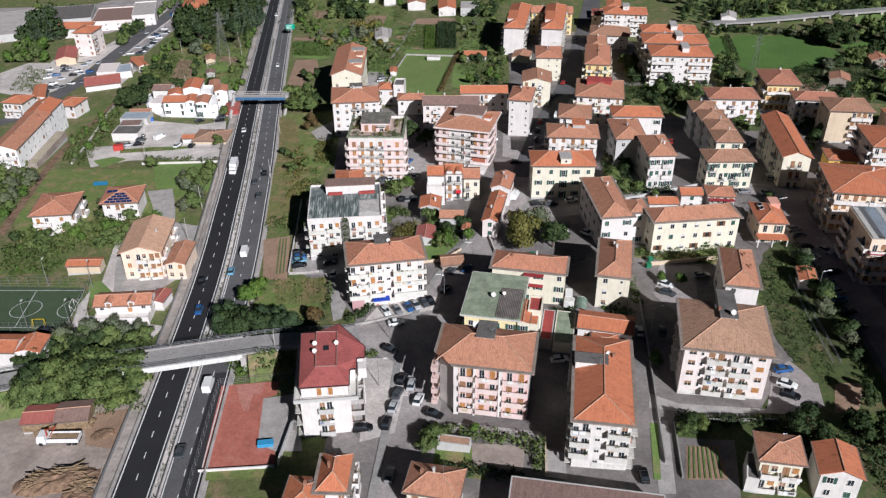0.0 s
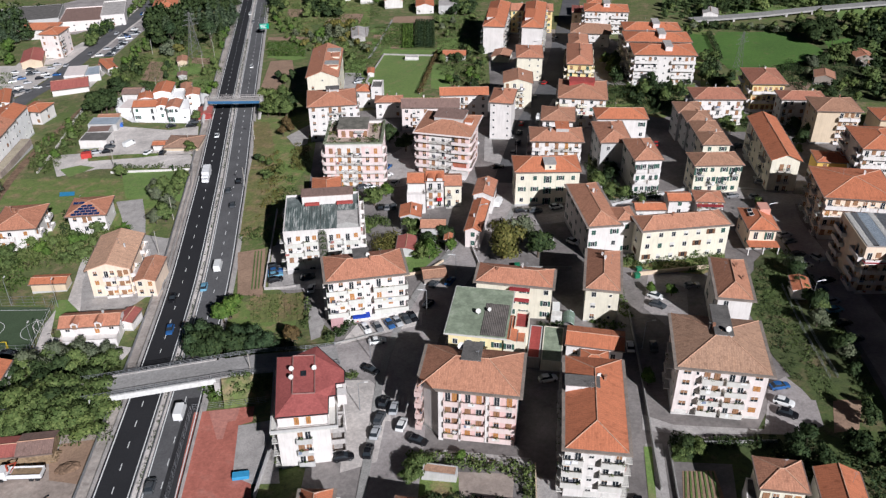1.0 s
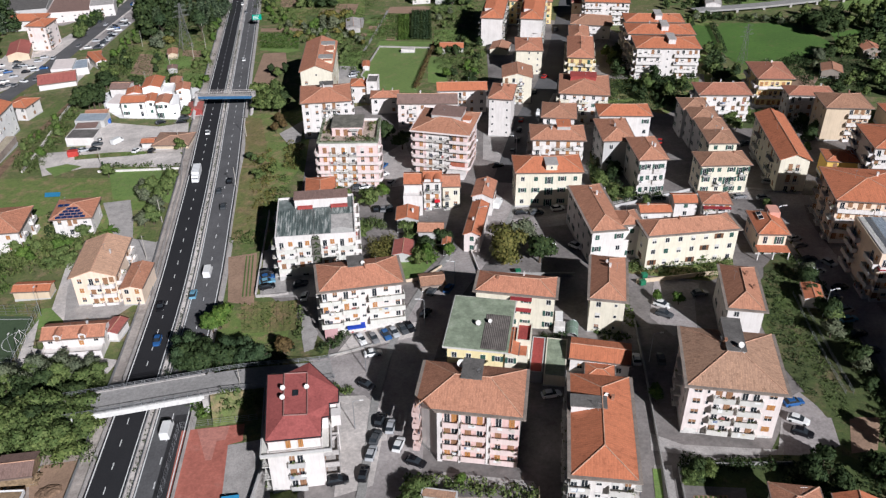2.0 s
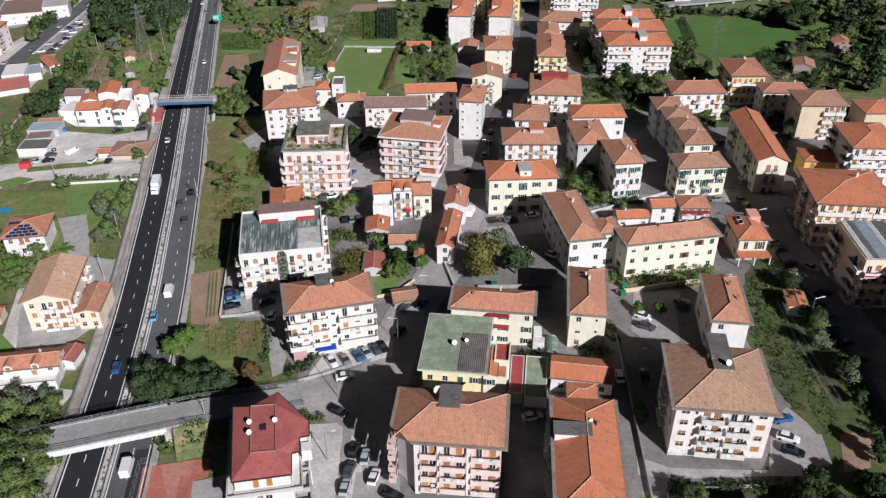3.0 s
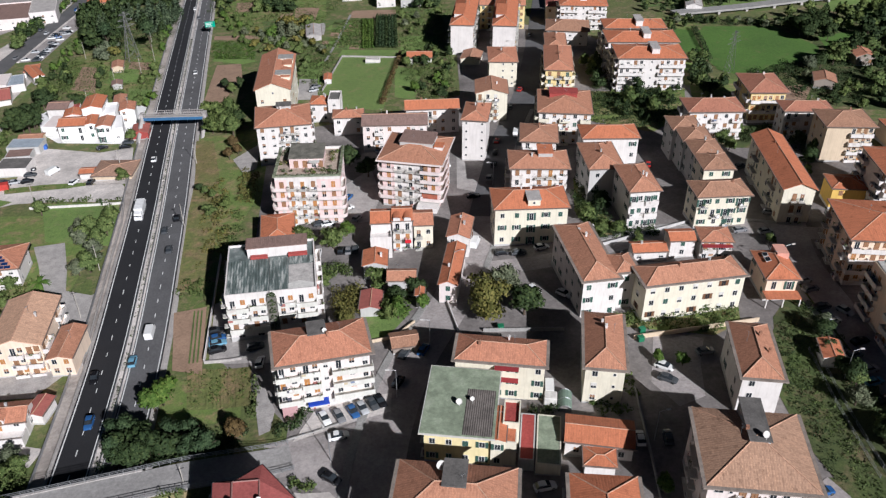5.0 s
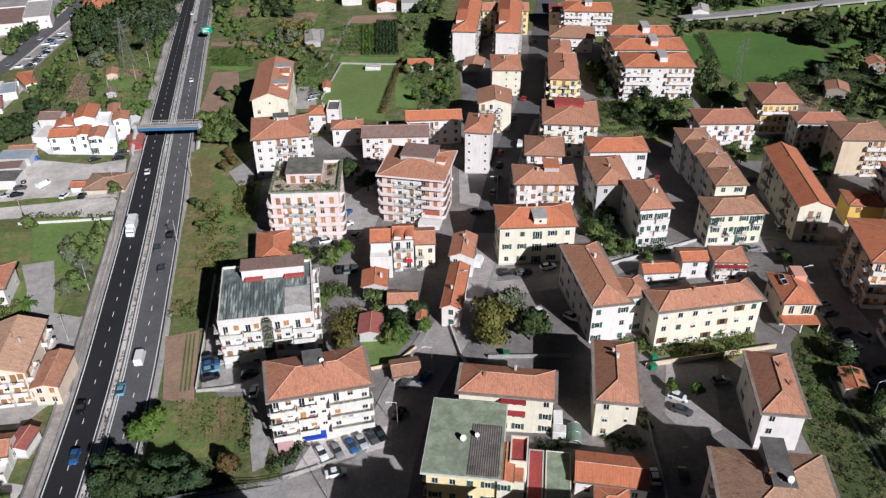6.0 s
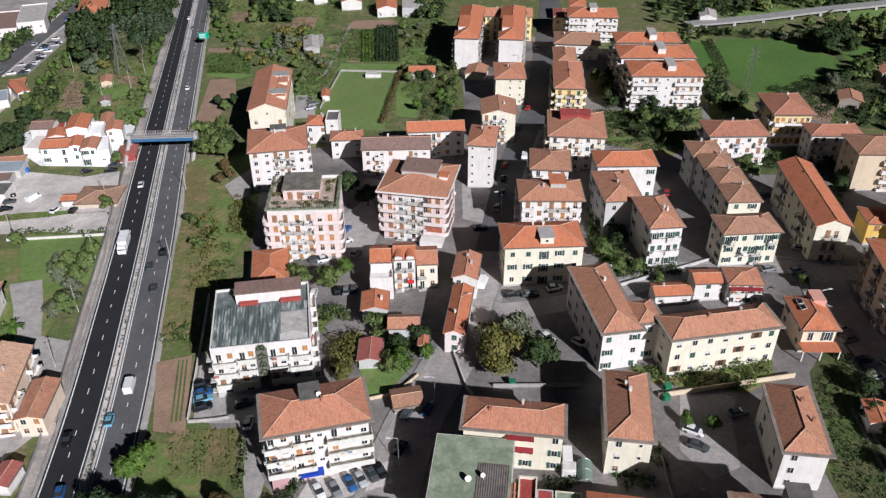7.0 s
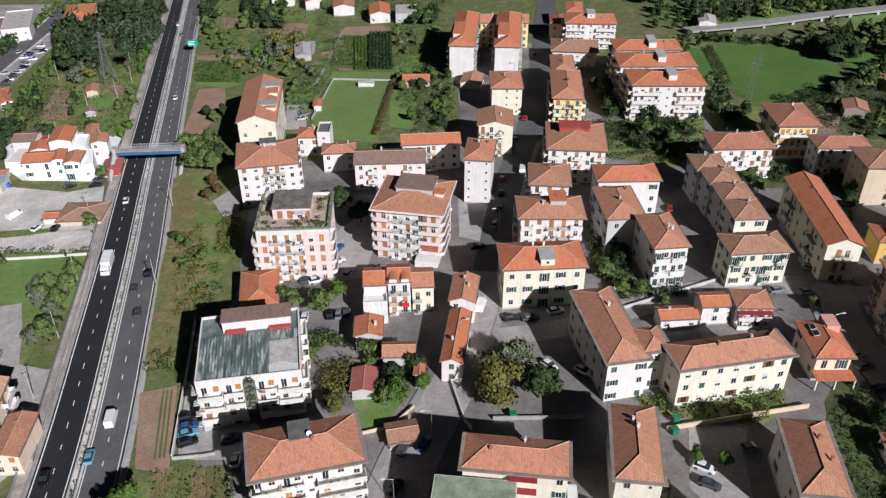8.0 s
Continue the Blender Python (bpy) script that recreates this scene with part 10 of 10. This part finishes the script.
scrub("shrubs", [(-36.9, 145.3), (-25.4, 147.6), (-25.4, 151.1), (-36.9, 149.6)], 1.5, 0.8, 1.8, LEAF, "bushes on the bank of the overpass", 91, z_of=bank_z)
scrub("shrubs", [(-38.9, 157.1), (-23.6, 159.4), (-23.6, 162.9), (-38.9, 160.5)], 1.6, 0.8, 2.0, LEAF_DARK, "bushes on the bank of the overpass", 92, z_of=bank_z)
wall_line([(-27.3, 116.3), (-24.1, 139.9)], 1.4, GREYW, "grey wall between the court and the white block")

# swimming pool and sheets
patch("pool_cover", [(-110.3, 264.0), (-105.2, 263.6), (-104.2, 260.2), (-109.2, 260.4)], TARP_BLUE, "bright blue cover of a garden pool", 0.25, "pool")
box_thing("tarpaulin", "blue plastic sheet over a stack beside the court", "stack", -30.6, 122.7, gz(-30.6, 122.7) + 0.1, 3.2, 1.6, 0.8, 4, TARP_BLUE)
box_thing("container", "red container in the gravel yard", "container", -110.4, 294.7, gz(-110.4, 294.7) + 0.05, 3.6, 2.4, 2.0, 12, plain("container_red", (0.45, 0.05, 0.04), 0.6))
box_thing("container", "blue tarpaulin on a trailer in the yard", "trailer", -107.0, 326.2, gz(-107, 326.2) + 0.05, 3.4, 2.0, 1.4, 8, plain("trailer_blue", (0.05, 0.14, 0.45), 0.6))

# awnings and small parts on the facades
u = at("cream house with an orange hipped roof and awnings")
for z in (5.9, 8.9):
    bm = bmesh.new()
    box(bm, -1.0, -5.2, z, 3.8, -3.8, z + 0.12)
    part("awning", bm, AWN_RED, u, "dark red awning")
g = at("small white house with red awning and orange tiles")
bm = bmesh.new()
box(bm, -3.7, -4.7, 4.6, 3.7, -3.2, 4.75)
part("awning", bm, AWN_RED, g, "red awning over the balcony")
g = at("white row house with red tiles and balconies")
bm = bmesh.new()
box(bm, 0.6, -5.58, 3.5, 2.2, -5.5, 4.6)
part("awning", bm, plain("bright_red_cloth", (0.55, 0.02, 0.03), 0.8), g, "bright red cloth on the balcony")

# roof garden on the pink block
g = at("pink apartment block with roof terrace and curved balconies")
rng = np.random.default_rng(5)
PLANT_MATS = [LEAF, LEAF_DARK, LEAF_OCHRE, LEAF_GREY, LEAF_VINE]
PLANT_RNG = random.Random(8)
beds = {m: [] for m in PLANT_MATS}
for i in range(34):
    side = PLANT_RNG.choice("lrff")
    x, y = {"l": (-7.7 + PLANT_RNG.uniform(-0.6, 1.6), PLANT_RNG.uniform(-7, 8)), "r": (7.2 + PLANT_RNG.uniform(-1.8, 0.8), PLANT_RNG.uniform(-7, 8)), "f": (PLANT_RNG.uniform(-7.5, 7.5), -7.2 + PLANT_RNG.uniform(-0.6, 2.2))}[side]
    s = PLANT_RNG.uniform(0.35, 0.85)
    beds[PLANT_MATS[i % 5]].append(leaf_cloud(rng, [(x, y, 15.5 + s, s, s, s * 1.1)], 60, 0.15))
for m, clouds in beds.items():
    piece("roof_greenery", quads_mesh("roof_greenery", np.concatenate(clouds), m), g, Matrix())["kind"] = "stuff"
edge = [(x, -8.8, 16.3, 0.8, 0.5, 0.35) for x in np.arange(-8.9, 9.0, 1.1)] + [(s, y, 16.3, 0.45, 0.8, 0.35) for y in np.arange(-7.8, 8.4, 1.1) for s in (-8.95, 8.95)]
piece("edge_greenery", quads_mesh("edge_greenery", leaf_cloud(rng, edge, 900, 0.15), LEAF_GREY), g, Matrix())

# flat roof of the white terrace block: sheet metal and painted areas
g = at("white apartment block with a flat terrace roof and penthouse")
for x0, x1, y0, y1 in ((-9.9, -0.6, -9.4, 3.4), (-0.4, 3.8, -9.4, 3.4), (4.2, 9.8, 0.8, 3.4)):
    bm = bmesh.new()
    n = int((x1 - x0) / 0.16)
    rows = [[bm.verts.new((x0 + (x1 - x0) * i / n, y, 12.2 + (0.07 if i % 4 in (1, 2) else 0.0) + 0.25 * (y - y0) / (y1 - y0))) for y in (y0, y1)] for i in range(n + 1)]
    for a, c in zip(rows, rows[1:]):
        bm.faces.new((a[0], c[0], c[1], a[1]))
    part("corrugated_sheet", bm, WET_SHEET, g, "streaked grey-green corrugated roof sheet")
bm = bmesh.new()
prism(bm, [(3.9, -9.5), (9.9, -9.5), (9.9, -7.6), (6.5, -6.2), (3.9, -7.0)], 12.05, 12.2)
part("roof_patch", bm, SHUT_W, g, "whitewashed roof edge")
bm = bmesh.new()
box(bm, 4.0, -7.5, 12.05, 9.9, 0.5, 12.14)
part("roof_patch", bm, rough_surface("pale_roof_paint", (0.5, 0.47, 0.44), 0.7, 1.2, 0.5, 1.5), g, "pale worn roof coating")
for x0, x1 in ((-4.8, -0.8), (4.0, 8.5)):
    bm = bmesh.new()
    box(bm, x0, 3.6, 12.05, x1, 4.6, 13.0)
    part("roof_wall", bm, ROOFRED, g, "low dark red roof wall")
# Dark slab on the front: the shade of a stairwell recess as colour.
bm = bmesh.new()
box(bm, -1.1, -10.7, -0.5, 1.1, -10.05, 11.4)
part("stairwell", bm, plaster("recess_shade_plaster", (0.16, 0.15, 0.13)), g, "dark block painted as a shaded stairwell recess with climbing plants")
piece("climbing_plant", quads_mesh("climbing_plant", leaf_cloud(rng, [(0, -10.9, 3 + 2.2 * k, 0.9, 0.5, 1.3) for k in range(5)], 420, 0.18), LEAF_DARK), g, Matrix())["kind"] = "stuff"

# roof windows of the villa
g = at("orange roofed villa with roof windows and veranda")
me = shared("roof_window", lambda bm: [box(bm, -0.6, -0.8, 0, 0.6, 0.8, 0.12), box(bm, -0.5, -0.7, 0.12, 0.5, 0.7, 0.14, 1)], [FRAME_W, GLASS])
for x, y in ((-1.9, 2.4), (-1.9, 0.4)):
    piece("roof_window", me, g, pose(x, y, 7.75, 0, -18, 0))
bm = bmesh.new()
box(bm, -4.0, -8.6, 2.9, 4.0, -5.4, 3.05)
uv_faces(bm)
part("veranda_roof", bm, T_RED, g)
for x in (-3.8, 0, 3.8):
    part("veranda_post", (lambda bm: (box(bm, x - 0.12, -8.5, -0.5, x + 0.12, -8.26, 2.9), bm)[1])(bmesh.new()), WHITE, g)
bm = bmesh.new()
box(bm, 0.6, 1.6, 6.0, 3.4, 5.6, 8.6)
part("raised_wing", bm, plaster("salmon_plaster", (0.66, 0.34, 0.26)), g, "raised salmon wing with flat roof")


# ---- sawmill yard ----
def timber_stack(x, y, yaw, long, rows, label, loose=0.0, seed=1):
    rng = random.Random(seed)
    top = tagged(new("timber_stack"), label, "timber stack", "timber stacks")
    top.matrix_world = pose(x, y, gz(x, y) + 0.06, 0, 0, yaw)
    me = shared("log", lambda bm: [rod(bm, (-long / 2, 0, 0), (long / 2, 0, 0), 0.11, 6), rod(bm, (long / 2, 0, 0), (-long / 2, 0, 0), 0.105, 6)], [TIMBER])
    for r in range(rows):
        for i in range((9 if loose else 12) - r):
            piece("log", me, top, pose(rng.uniform(-0.4, 0.4) * (1 + loose * 3), -1.6 + i * (0.37 if loose else 0.27) + r * 0.11 + rng.uniform(-1, 1) * loose, 0.11 + r * 0.2 + loose, rng.uniform(-9, 9) * loose, rng.uniform(-9, 9) * loose, rng.uniform(-1, 1) * (3 + loose * 60)))
    return top


timber_stack(-73.4, 116.8, 5, 5.0, 4, "tangled heap of cut logs in the sawmill yard", 0.6, 3)
timber_stack(-68.1, 118.1, 12, 5.0, 4, "tangled heap of cut logs in the sawmill yard", 0.6, 4)
timber_stack(-64.7, 114.5, -8, 4.0, 3, "tangled heap of cut logs in the sawmill yard", 0.6, 5)
timber_stack(-77.3, 131.6, 0, 5.0, 5, "neat stack of pale sawn logs under the shed", 0.0, 6)
timber_stack(-71.0, 133.2, 2, 5.0, 5, "neat stack of pale sawn logs under the shed", 0.0, 7)



def heap(x, y, yaw, a, b, h, seed):
    """Low uneven mound of bark and chippings."""
    rng = random.Random(seed)
    bm = bmesh.new()
    rows = []
    for i in range(15):
        rows.append([])
        for j in range(11):
            u, v = i / 7 - 1, j / 5 - 1
            k = max(0.0, 1 - u * u - v * v)
            rows[-1].append(bm.verts.new((u * a + rng.uniform(-0.2, 0.2), v * b + rng.uniform(-0.2, 0.2), h * k ** 0.7 * rng.uniform(0.65, 1.2) - 0.15 * (k == 0))))
    for i in range(14):
        for j in range(10):
            bm.faces.new((rows[i][j], rows[i + 1][j], rows[i + 1][j + 1], rows[i][j + 1]))
    ob = tagged(mesh_ob("wood_mound", bm, BARKCHIP), "low heap of bark and wood chippings in the yard", "heap")
    ob.matrix_world = pose(x, y, gz(x, y) + 0.05, -3.3, -2.5, yaw)


heap(-70.5, 116.6, 6, 8.5, 3.6, 1.5, 3)
heap(-64.7, 112.1, -10, 3.4, 2.2, 0.9, 4)
heap(-65.6, 129.7, 20, 2.6, 1.8, 0.6, 5)

# ---- clutter between the cream houses ----
car("white", 39.0, 167.3, 78, "van")
box_thing("gazebo", "white canvas gazebo between the cream houses", "gazebo", 38.3, 163.8, gz(38.3, 163.8) + 0.05, 2.6, 2.4, 2.1, -14, SHUT_W)


def net_dome(x, y, r):
    """Low garden tunnel of green netting on hoops."""
    top = tagged(new("net_tunnel"), "garden tunnel of green netting on hoops", "net tunnel")
    top.matrix_world = pose(x, y, gz(x, y), 0, 0, -14)
    bm = bmesh.new()
    prev = None
    for i in range(9):
        a = math.pi * i / 8
        row = [bm.verts.new((r * math.cos(a), v, 1.5 * math.sin(a))) for v in (-2.4, -0.8, 0.8, 2.4)]
        if prev:
            for p, q, u, w in zip(prev, prev[1:], row[1:], row):
                bm.faces.new((p, q, u, w))
        prev = row
    part("netting", bm, plain("green_netting", (0.16, 0.22, 0.17), 0.8), top)
    for v in (-2.4, 0.0, 2.4):
        bm = bmesh.new()
        pts = [(r * math.cos(math.pi * i / 8), v, 1.52 * math.sin(math.pi * i / 8)) for i in range(9)]
        for p, q in zip(pts, pts[1:]):
            rod(bm, p, q, 0.04, 4)
        part("hoop", bm, STEEL, top)


net_dome(41.2, 163.2, 1.4)
scrub("shrubs", [(33.6, 163.4), (38.6, 162.4), (39.4, 159.4), (34.2, 160.0)], 1.2, 0.8, 1.8, LEAF_DARK, "bushes behind the low annexes", 210)
scrub("shrubs", [(45.0, 162.6), (51.5, 161.4), (54.4, 158.2), (47.2, 158.0)], 1.3, 0.5, 1.5, LEAF, "weedy yard below the cream house", 211)
scrub("shrubs", [(54.6, 178.0), (57.4, 177.6), (56.2, 162.0), (53.6, 162.6)], 1.2, 0.4, 1.3, LEAF, "narrow garden beside the cream house", 212)
LOT_CARS = random.Random(23)
for x, y in ((-177.9, 408.7), (-173.6, 414.5), (-161.3, 404.8), (-158.0, 407.5), (-175.2, 420.6), (-181.4, 417.0), (-165.8, 384.8), (-160.6, 388.4), (-141.6, 464.0), (-141.4, 474.0), (-141.4, 483.0), (-141.3, 491.0)):
    car(LOT_CARS.choice(["white", "dark grey", "silver", "grey", "blue"]), x, y, LOT_CARS.uniform(-30, 50), label="car standing in the pale lot by the old road")

# ---- lamps, poles, bins ----
for x, y, rz in ((-5.7, 155.3, 120), (-7.9, 137.5, 0), (8.0, 170.8, 180), (16.5, 186.5, 180), (26, 214, 0), (44, 262, 180), (57, 315, 180), (74, 380, 180), (55, 150, 0), (104, 200, 0), (98, 160, 0), (62, 217, 90)):
    mast(x, y, 7.5, "grey street lamp on a tall pole", 1.4, rz)


POLE_GREY = plain("bleached_pole_timber", (0.42, 0.39, 0.34), 0.9)


def utility_pole(x, y, h=8.0):
    top = tagged(new("utility_pole"), "bare wooden utility pole with a crossbar", "utility pole", "utility poles")
    top.matrix_world = pose(x, y, gz(x, y), 0, 0, 20)
    bm = bmesh.new()
    rod(bm, (0, 0, -0.5), (0, 0, h), 0.13, 7, 0.08)
    part("pole", bm, POLE_GREY, top)
    bm = bmesh.new()
    box(bm, -0.7, -0.05, h - 0.6, 0.7, 0.05, h - 0.48)
    part("crossbar", bm, IRON, top)


for x, y in ((-66.7, 236.5), (-68.5, 262), (-74, 300), (-66.5, 215.2), (-47, 255), (-49.5, 300), (-32.1, 152.2), (-79.9, 168.2), (-96, 280), (-95, 390), (-84, 420), (-100, 365), (-81.5, 352), (-87, 404), (-91, 452), (-118, 434)):
    utility_pole(x, y)


def bin_at(x, y, yaw, material, label):
    bm = bmesh.new()
    loft(bm, [(-0.65, 0.5, 0.15, 1.2, 0.03), (0.65, 0.55, 0.15, 1.25, 0.03)])
    box(bm, -0.7, -0.58, 1.25, 0.7, 0.58, 1.36)
    ob = tagged(mesh_ob("waste_bin", bm, material), label, "waste bin")
    ob.matrix_world = pose(x, y, gz(x, y) + 0.12, 0, 0, yaw)


GREEN_BIN = plain("green_bin_plastic", (0.02, 0.16, 0.08), 0.5)
for x, y, a in ((63.5, 182.5, 10), (62.2, 179.5, 10), (33, 189.5, 0), (12.5, 186, 60)):
    bin_at(x, y, a, GREEN_BIN, "green plastic waste bin beside the street")


def palm(x, y, h=4.0):
    top = tagged(new("palm_tree"), "short palm tree with arching fronds", "tree")
    top.matrix_world = pose(x, y, gz(x, y))
    bm = bmesh.new()
    rod(bm, (0, 0, -0.3), (0, 0, h * 0.6), 0.32, 8, 0.26)
    part("trunk", bm, BARK, top)

    def frond(bm):
        prev = None
        for k in range(7):
            t = k / 6
            x, z = 2.6 * t, 1.2 * t - 2.2 * t * t
            w = 0.34 * math.sin(math.pi * min(1, t * 0.9 + 0.12))
            row = [bm.verts.new((x, -w, z - 0.15)), bm.verts.new((x, 0, z)), bm.verts.new((x, w, z - 0.15))]
            if prev:
                bm.faces.new((prev[0], prev[1], row[1], row[0]))
                bm.faces.new((prev[1], prev[2], row[2], row[1]))
            prev = row
    me = shared("frond", frond, [LEAF_VINE])
    for i in range(22):
        piece("frond", me, top, pose(0, 0, h * 0.6, 0, -35 + (i % 3) * 28, i * 360 / 22 * 2.3))


palm(-79.8, 229.7)

# far parking rows beside the old road
PARK_RNG = random.Random(9)
for p, r in line(OLDROAD[4:6], 3.0)[::1]:
    for off in (8.6, 14.0):
        if PARK_RNG.random() < (0.75 if off > 10 else 0.3):
            q = p + r * off
            car(PARK_RNG.choice(["white", "silver", "dark grey", "black", "grey", "black", "silver", "dark grey"]), q.x, q.y, math.degrees(math.atan2(r.y, r.x)) + 8, label="car parked in a row beside the old road")
for p, r in line(OLDROAD[2:7], 6.0):
    if PARK_RNG.random() < 0.3:
        q = p + r * PARK_RNG.choice([-3.2, 2.4])
        car(PARK_RNG.choice(["white", "silver", "dark grey", "blue", "grey"]), q.x, q.y, math.degrees(math.atan2(r.y, r.x)) + 90, label="car on the old valley road")

# dry plants along the central reservation
rng = np.random.default_rng(31)
clumps = [leaf_cloud(rng, [(p.x, p.y, gz(p.x, p.y) + 0.25, 0.45, 0.45, 0.35)], 12, 0.16) for p, r in line(MW[2:9], 1.5) if rng.random() < 0.75]
tagged(new("median_plants", quads_mesh("median_plants", np.concatenate(clumps), LEAF_GREY)), "dry low plants in the central reservation", "vegetation", kind="stuff")

LOT_RNG = random.Random(14)
for x, y in ((-176.7, 401.1), (-174.0, 405.3), (-172.0, 411.7), (-170.0, 414.2), (-170.0, 390.4), (-168.4, 397.4), (-164.9, 403.2), (-164.3, 409.9), (-164.8, 420.1), (-163.9, 426.1), (-174.1, 386.8), (-168.6, 383.0)):
    car(LOT_RNG.choice(["white", "dark grey", "silver", "black", "red", "blue"]), x, y, LOT_RNG.uniform(-20, 60), label="car standing in the pale lot by the old road")

# plants and washing on the balconies, too small to pick apart
CLUT = random.Random(55)
rng = np.random.default_rng(56)
by_house = {}
for top, m, bw, deep in BALCONIES:
    by_house.setdefault(top.name, (top, []))[1].append((m, bw, deep))
for top, spots_here in by_house.values():
    leaves, bm = [], bmesh.new()
    for m, bw, deep in spots_here:
        if CLUT.random() < 0.55:
            for k in range(CLUT.randint(1, 3)):
                p = m @ Vector((CLUT.uniform(-0.45, 0.45) * bw, -deep + 0.1, 0.85 + CLUT.uniform(0, 0.35)))
                leaves.append(leaf_cloud(rng, [(*p, 0.32, 0.28, 0.3)], 9, 0.14))
        if CLUT.random() < 0.42:
            for k in range(CLUT.randint(1, 4)):
                c, w, h = CLUT.uniform(-0.42, 0.42) * bw, CLUT.uniform(0.2, 0.55), CLUT.uniform(0.4, 0.9)
                v = [bm.verts.new(m @ Vector(p)) for p in ((c - w, -deep - 0.05, 1.05), (c + w, -deep - 0.05, 1.05), (c + w, -deep - 0.09, 1.05 - h), (c - w, -deep - 0.09, 1.05 - h))]
                bm.faces.new(v)
                v = [bm.verts.new(m @ Vector(p)) for p in ((c - w, -deep + 0.14, 1.05), (c + w, -deep + 0.14, 1.05))]
                bm.faces.new((v[0], v[1], bm.verts.new(m @ Vector((c + w, -deep + 0.16, 0.6))), bm.verts.new(m @ Vector((c - w, -deep + 0.16, 0.6)))))
        if CLUT.random() < 0.3:
            c = CLUT.uniform(-0.3, 0.3) * bw
            a = [m @ Vector((c + x, y, z)) for x in (-0.4, 0.4) for y in (-0.45, -0.05) for z in (0.02, 0.75)]
            vs = [bm.verts.new(p) for p in a]
            for f in ((0, 1, 3, 2), (4, 6, 7, 5), (0, 4, 5, 1), (2, 3, 7, 6), (1, 5, 7, 3)):
                bm.faces.new([vs[i] for i in f])
    if leaves:
        o = piece("balcony_greenery", quads_mesh("balcony_greenery", np.concatenate(leaves), LEAF), top, Matrix())
        o["kind"] = "stuff"
    o = part("washing", bm, CLOTH, top, "washing and household clutter on the balconies")
    o["kind"] = "stuff"


def pylon(x, y, h, label, slim=1.0):
    """Lattice tower for power lines: four tapering legs, crossed braces and three pairs of arms."""
    top = tagged(new("pylon"), label, "pylon", "power pylons")
    top.matrix_world = pose(x, y, gz(x, y), 0, 0, 30)
    half = lambda z: 2.6 * slim * (1 - z / h) ** 1.3 + 0.28
    corners = ((-1, -1), (1, -1), (1, 1), (-1, 1))
    levels = [h * (1 - (1 - i / 9) ** 1.25) for i in range(10)]
    for a, b in corners:
        bm = bmesh.new()
        for z0, z1 in zip(levels, levels[1:]):
            rod(bm, (a * half(z0), b * half(z0), z0 - 0.4), (a * half(z1), b * half(z1), z1), 0.13 * slim, 4)
        part("leg", bm, PYLON_STEEL, top)
    for (a, b), (c, e) in zip(corners, corners[1:] + corners[:1]):
        bm = bmesh.new()
        for z0, z1 in zip(levels, levels[1:]):
            rod(bm, (a * half(z0), b * half(z0), z0), (c * half(z1), e * half(z1), z1), 0.06 * slim, 3)
            rod(bm, (c * half(z0), e * half(z0), z0), (a * half(z1), b * half(z1), z1), 0.06 * slim, 3)
        part("brace", bm, PYLON_STEEL, top)
    for z, w in ((h * 0.72, 4.2), (h * 0.83, 3.4), (h * 0.94, 2.6)):
        bm = bmesh.new()
        for k in (-1, 1):
            for y0 in (-0.3, 0.3):
                rod(bm, (k * 0.2, y0, z - 0.3), (k * w, 0, z), 0.07 * slim, 3)
                rod(bm, (k * 0.2, y0, z + 0.8), (k * w, 0, z), 0.06 * slim, 3)
        part("crossarm", bm, PYLON_STEEL, top)


PYLON_STEEL = plain("weathered_pylon_steel", (0.20, 0.20, 0.19), 0.6, 0.4)
pylon(-94.3, 424.6, 22.5, "grey lattice power pylon standing among pine trees")
pylon(150.7, 337.8, 16.5, "slim lattice power pylon in the green meadow", 0.45)
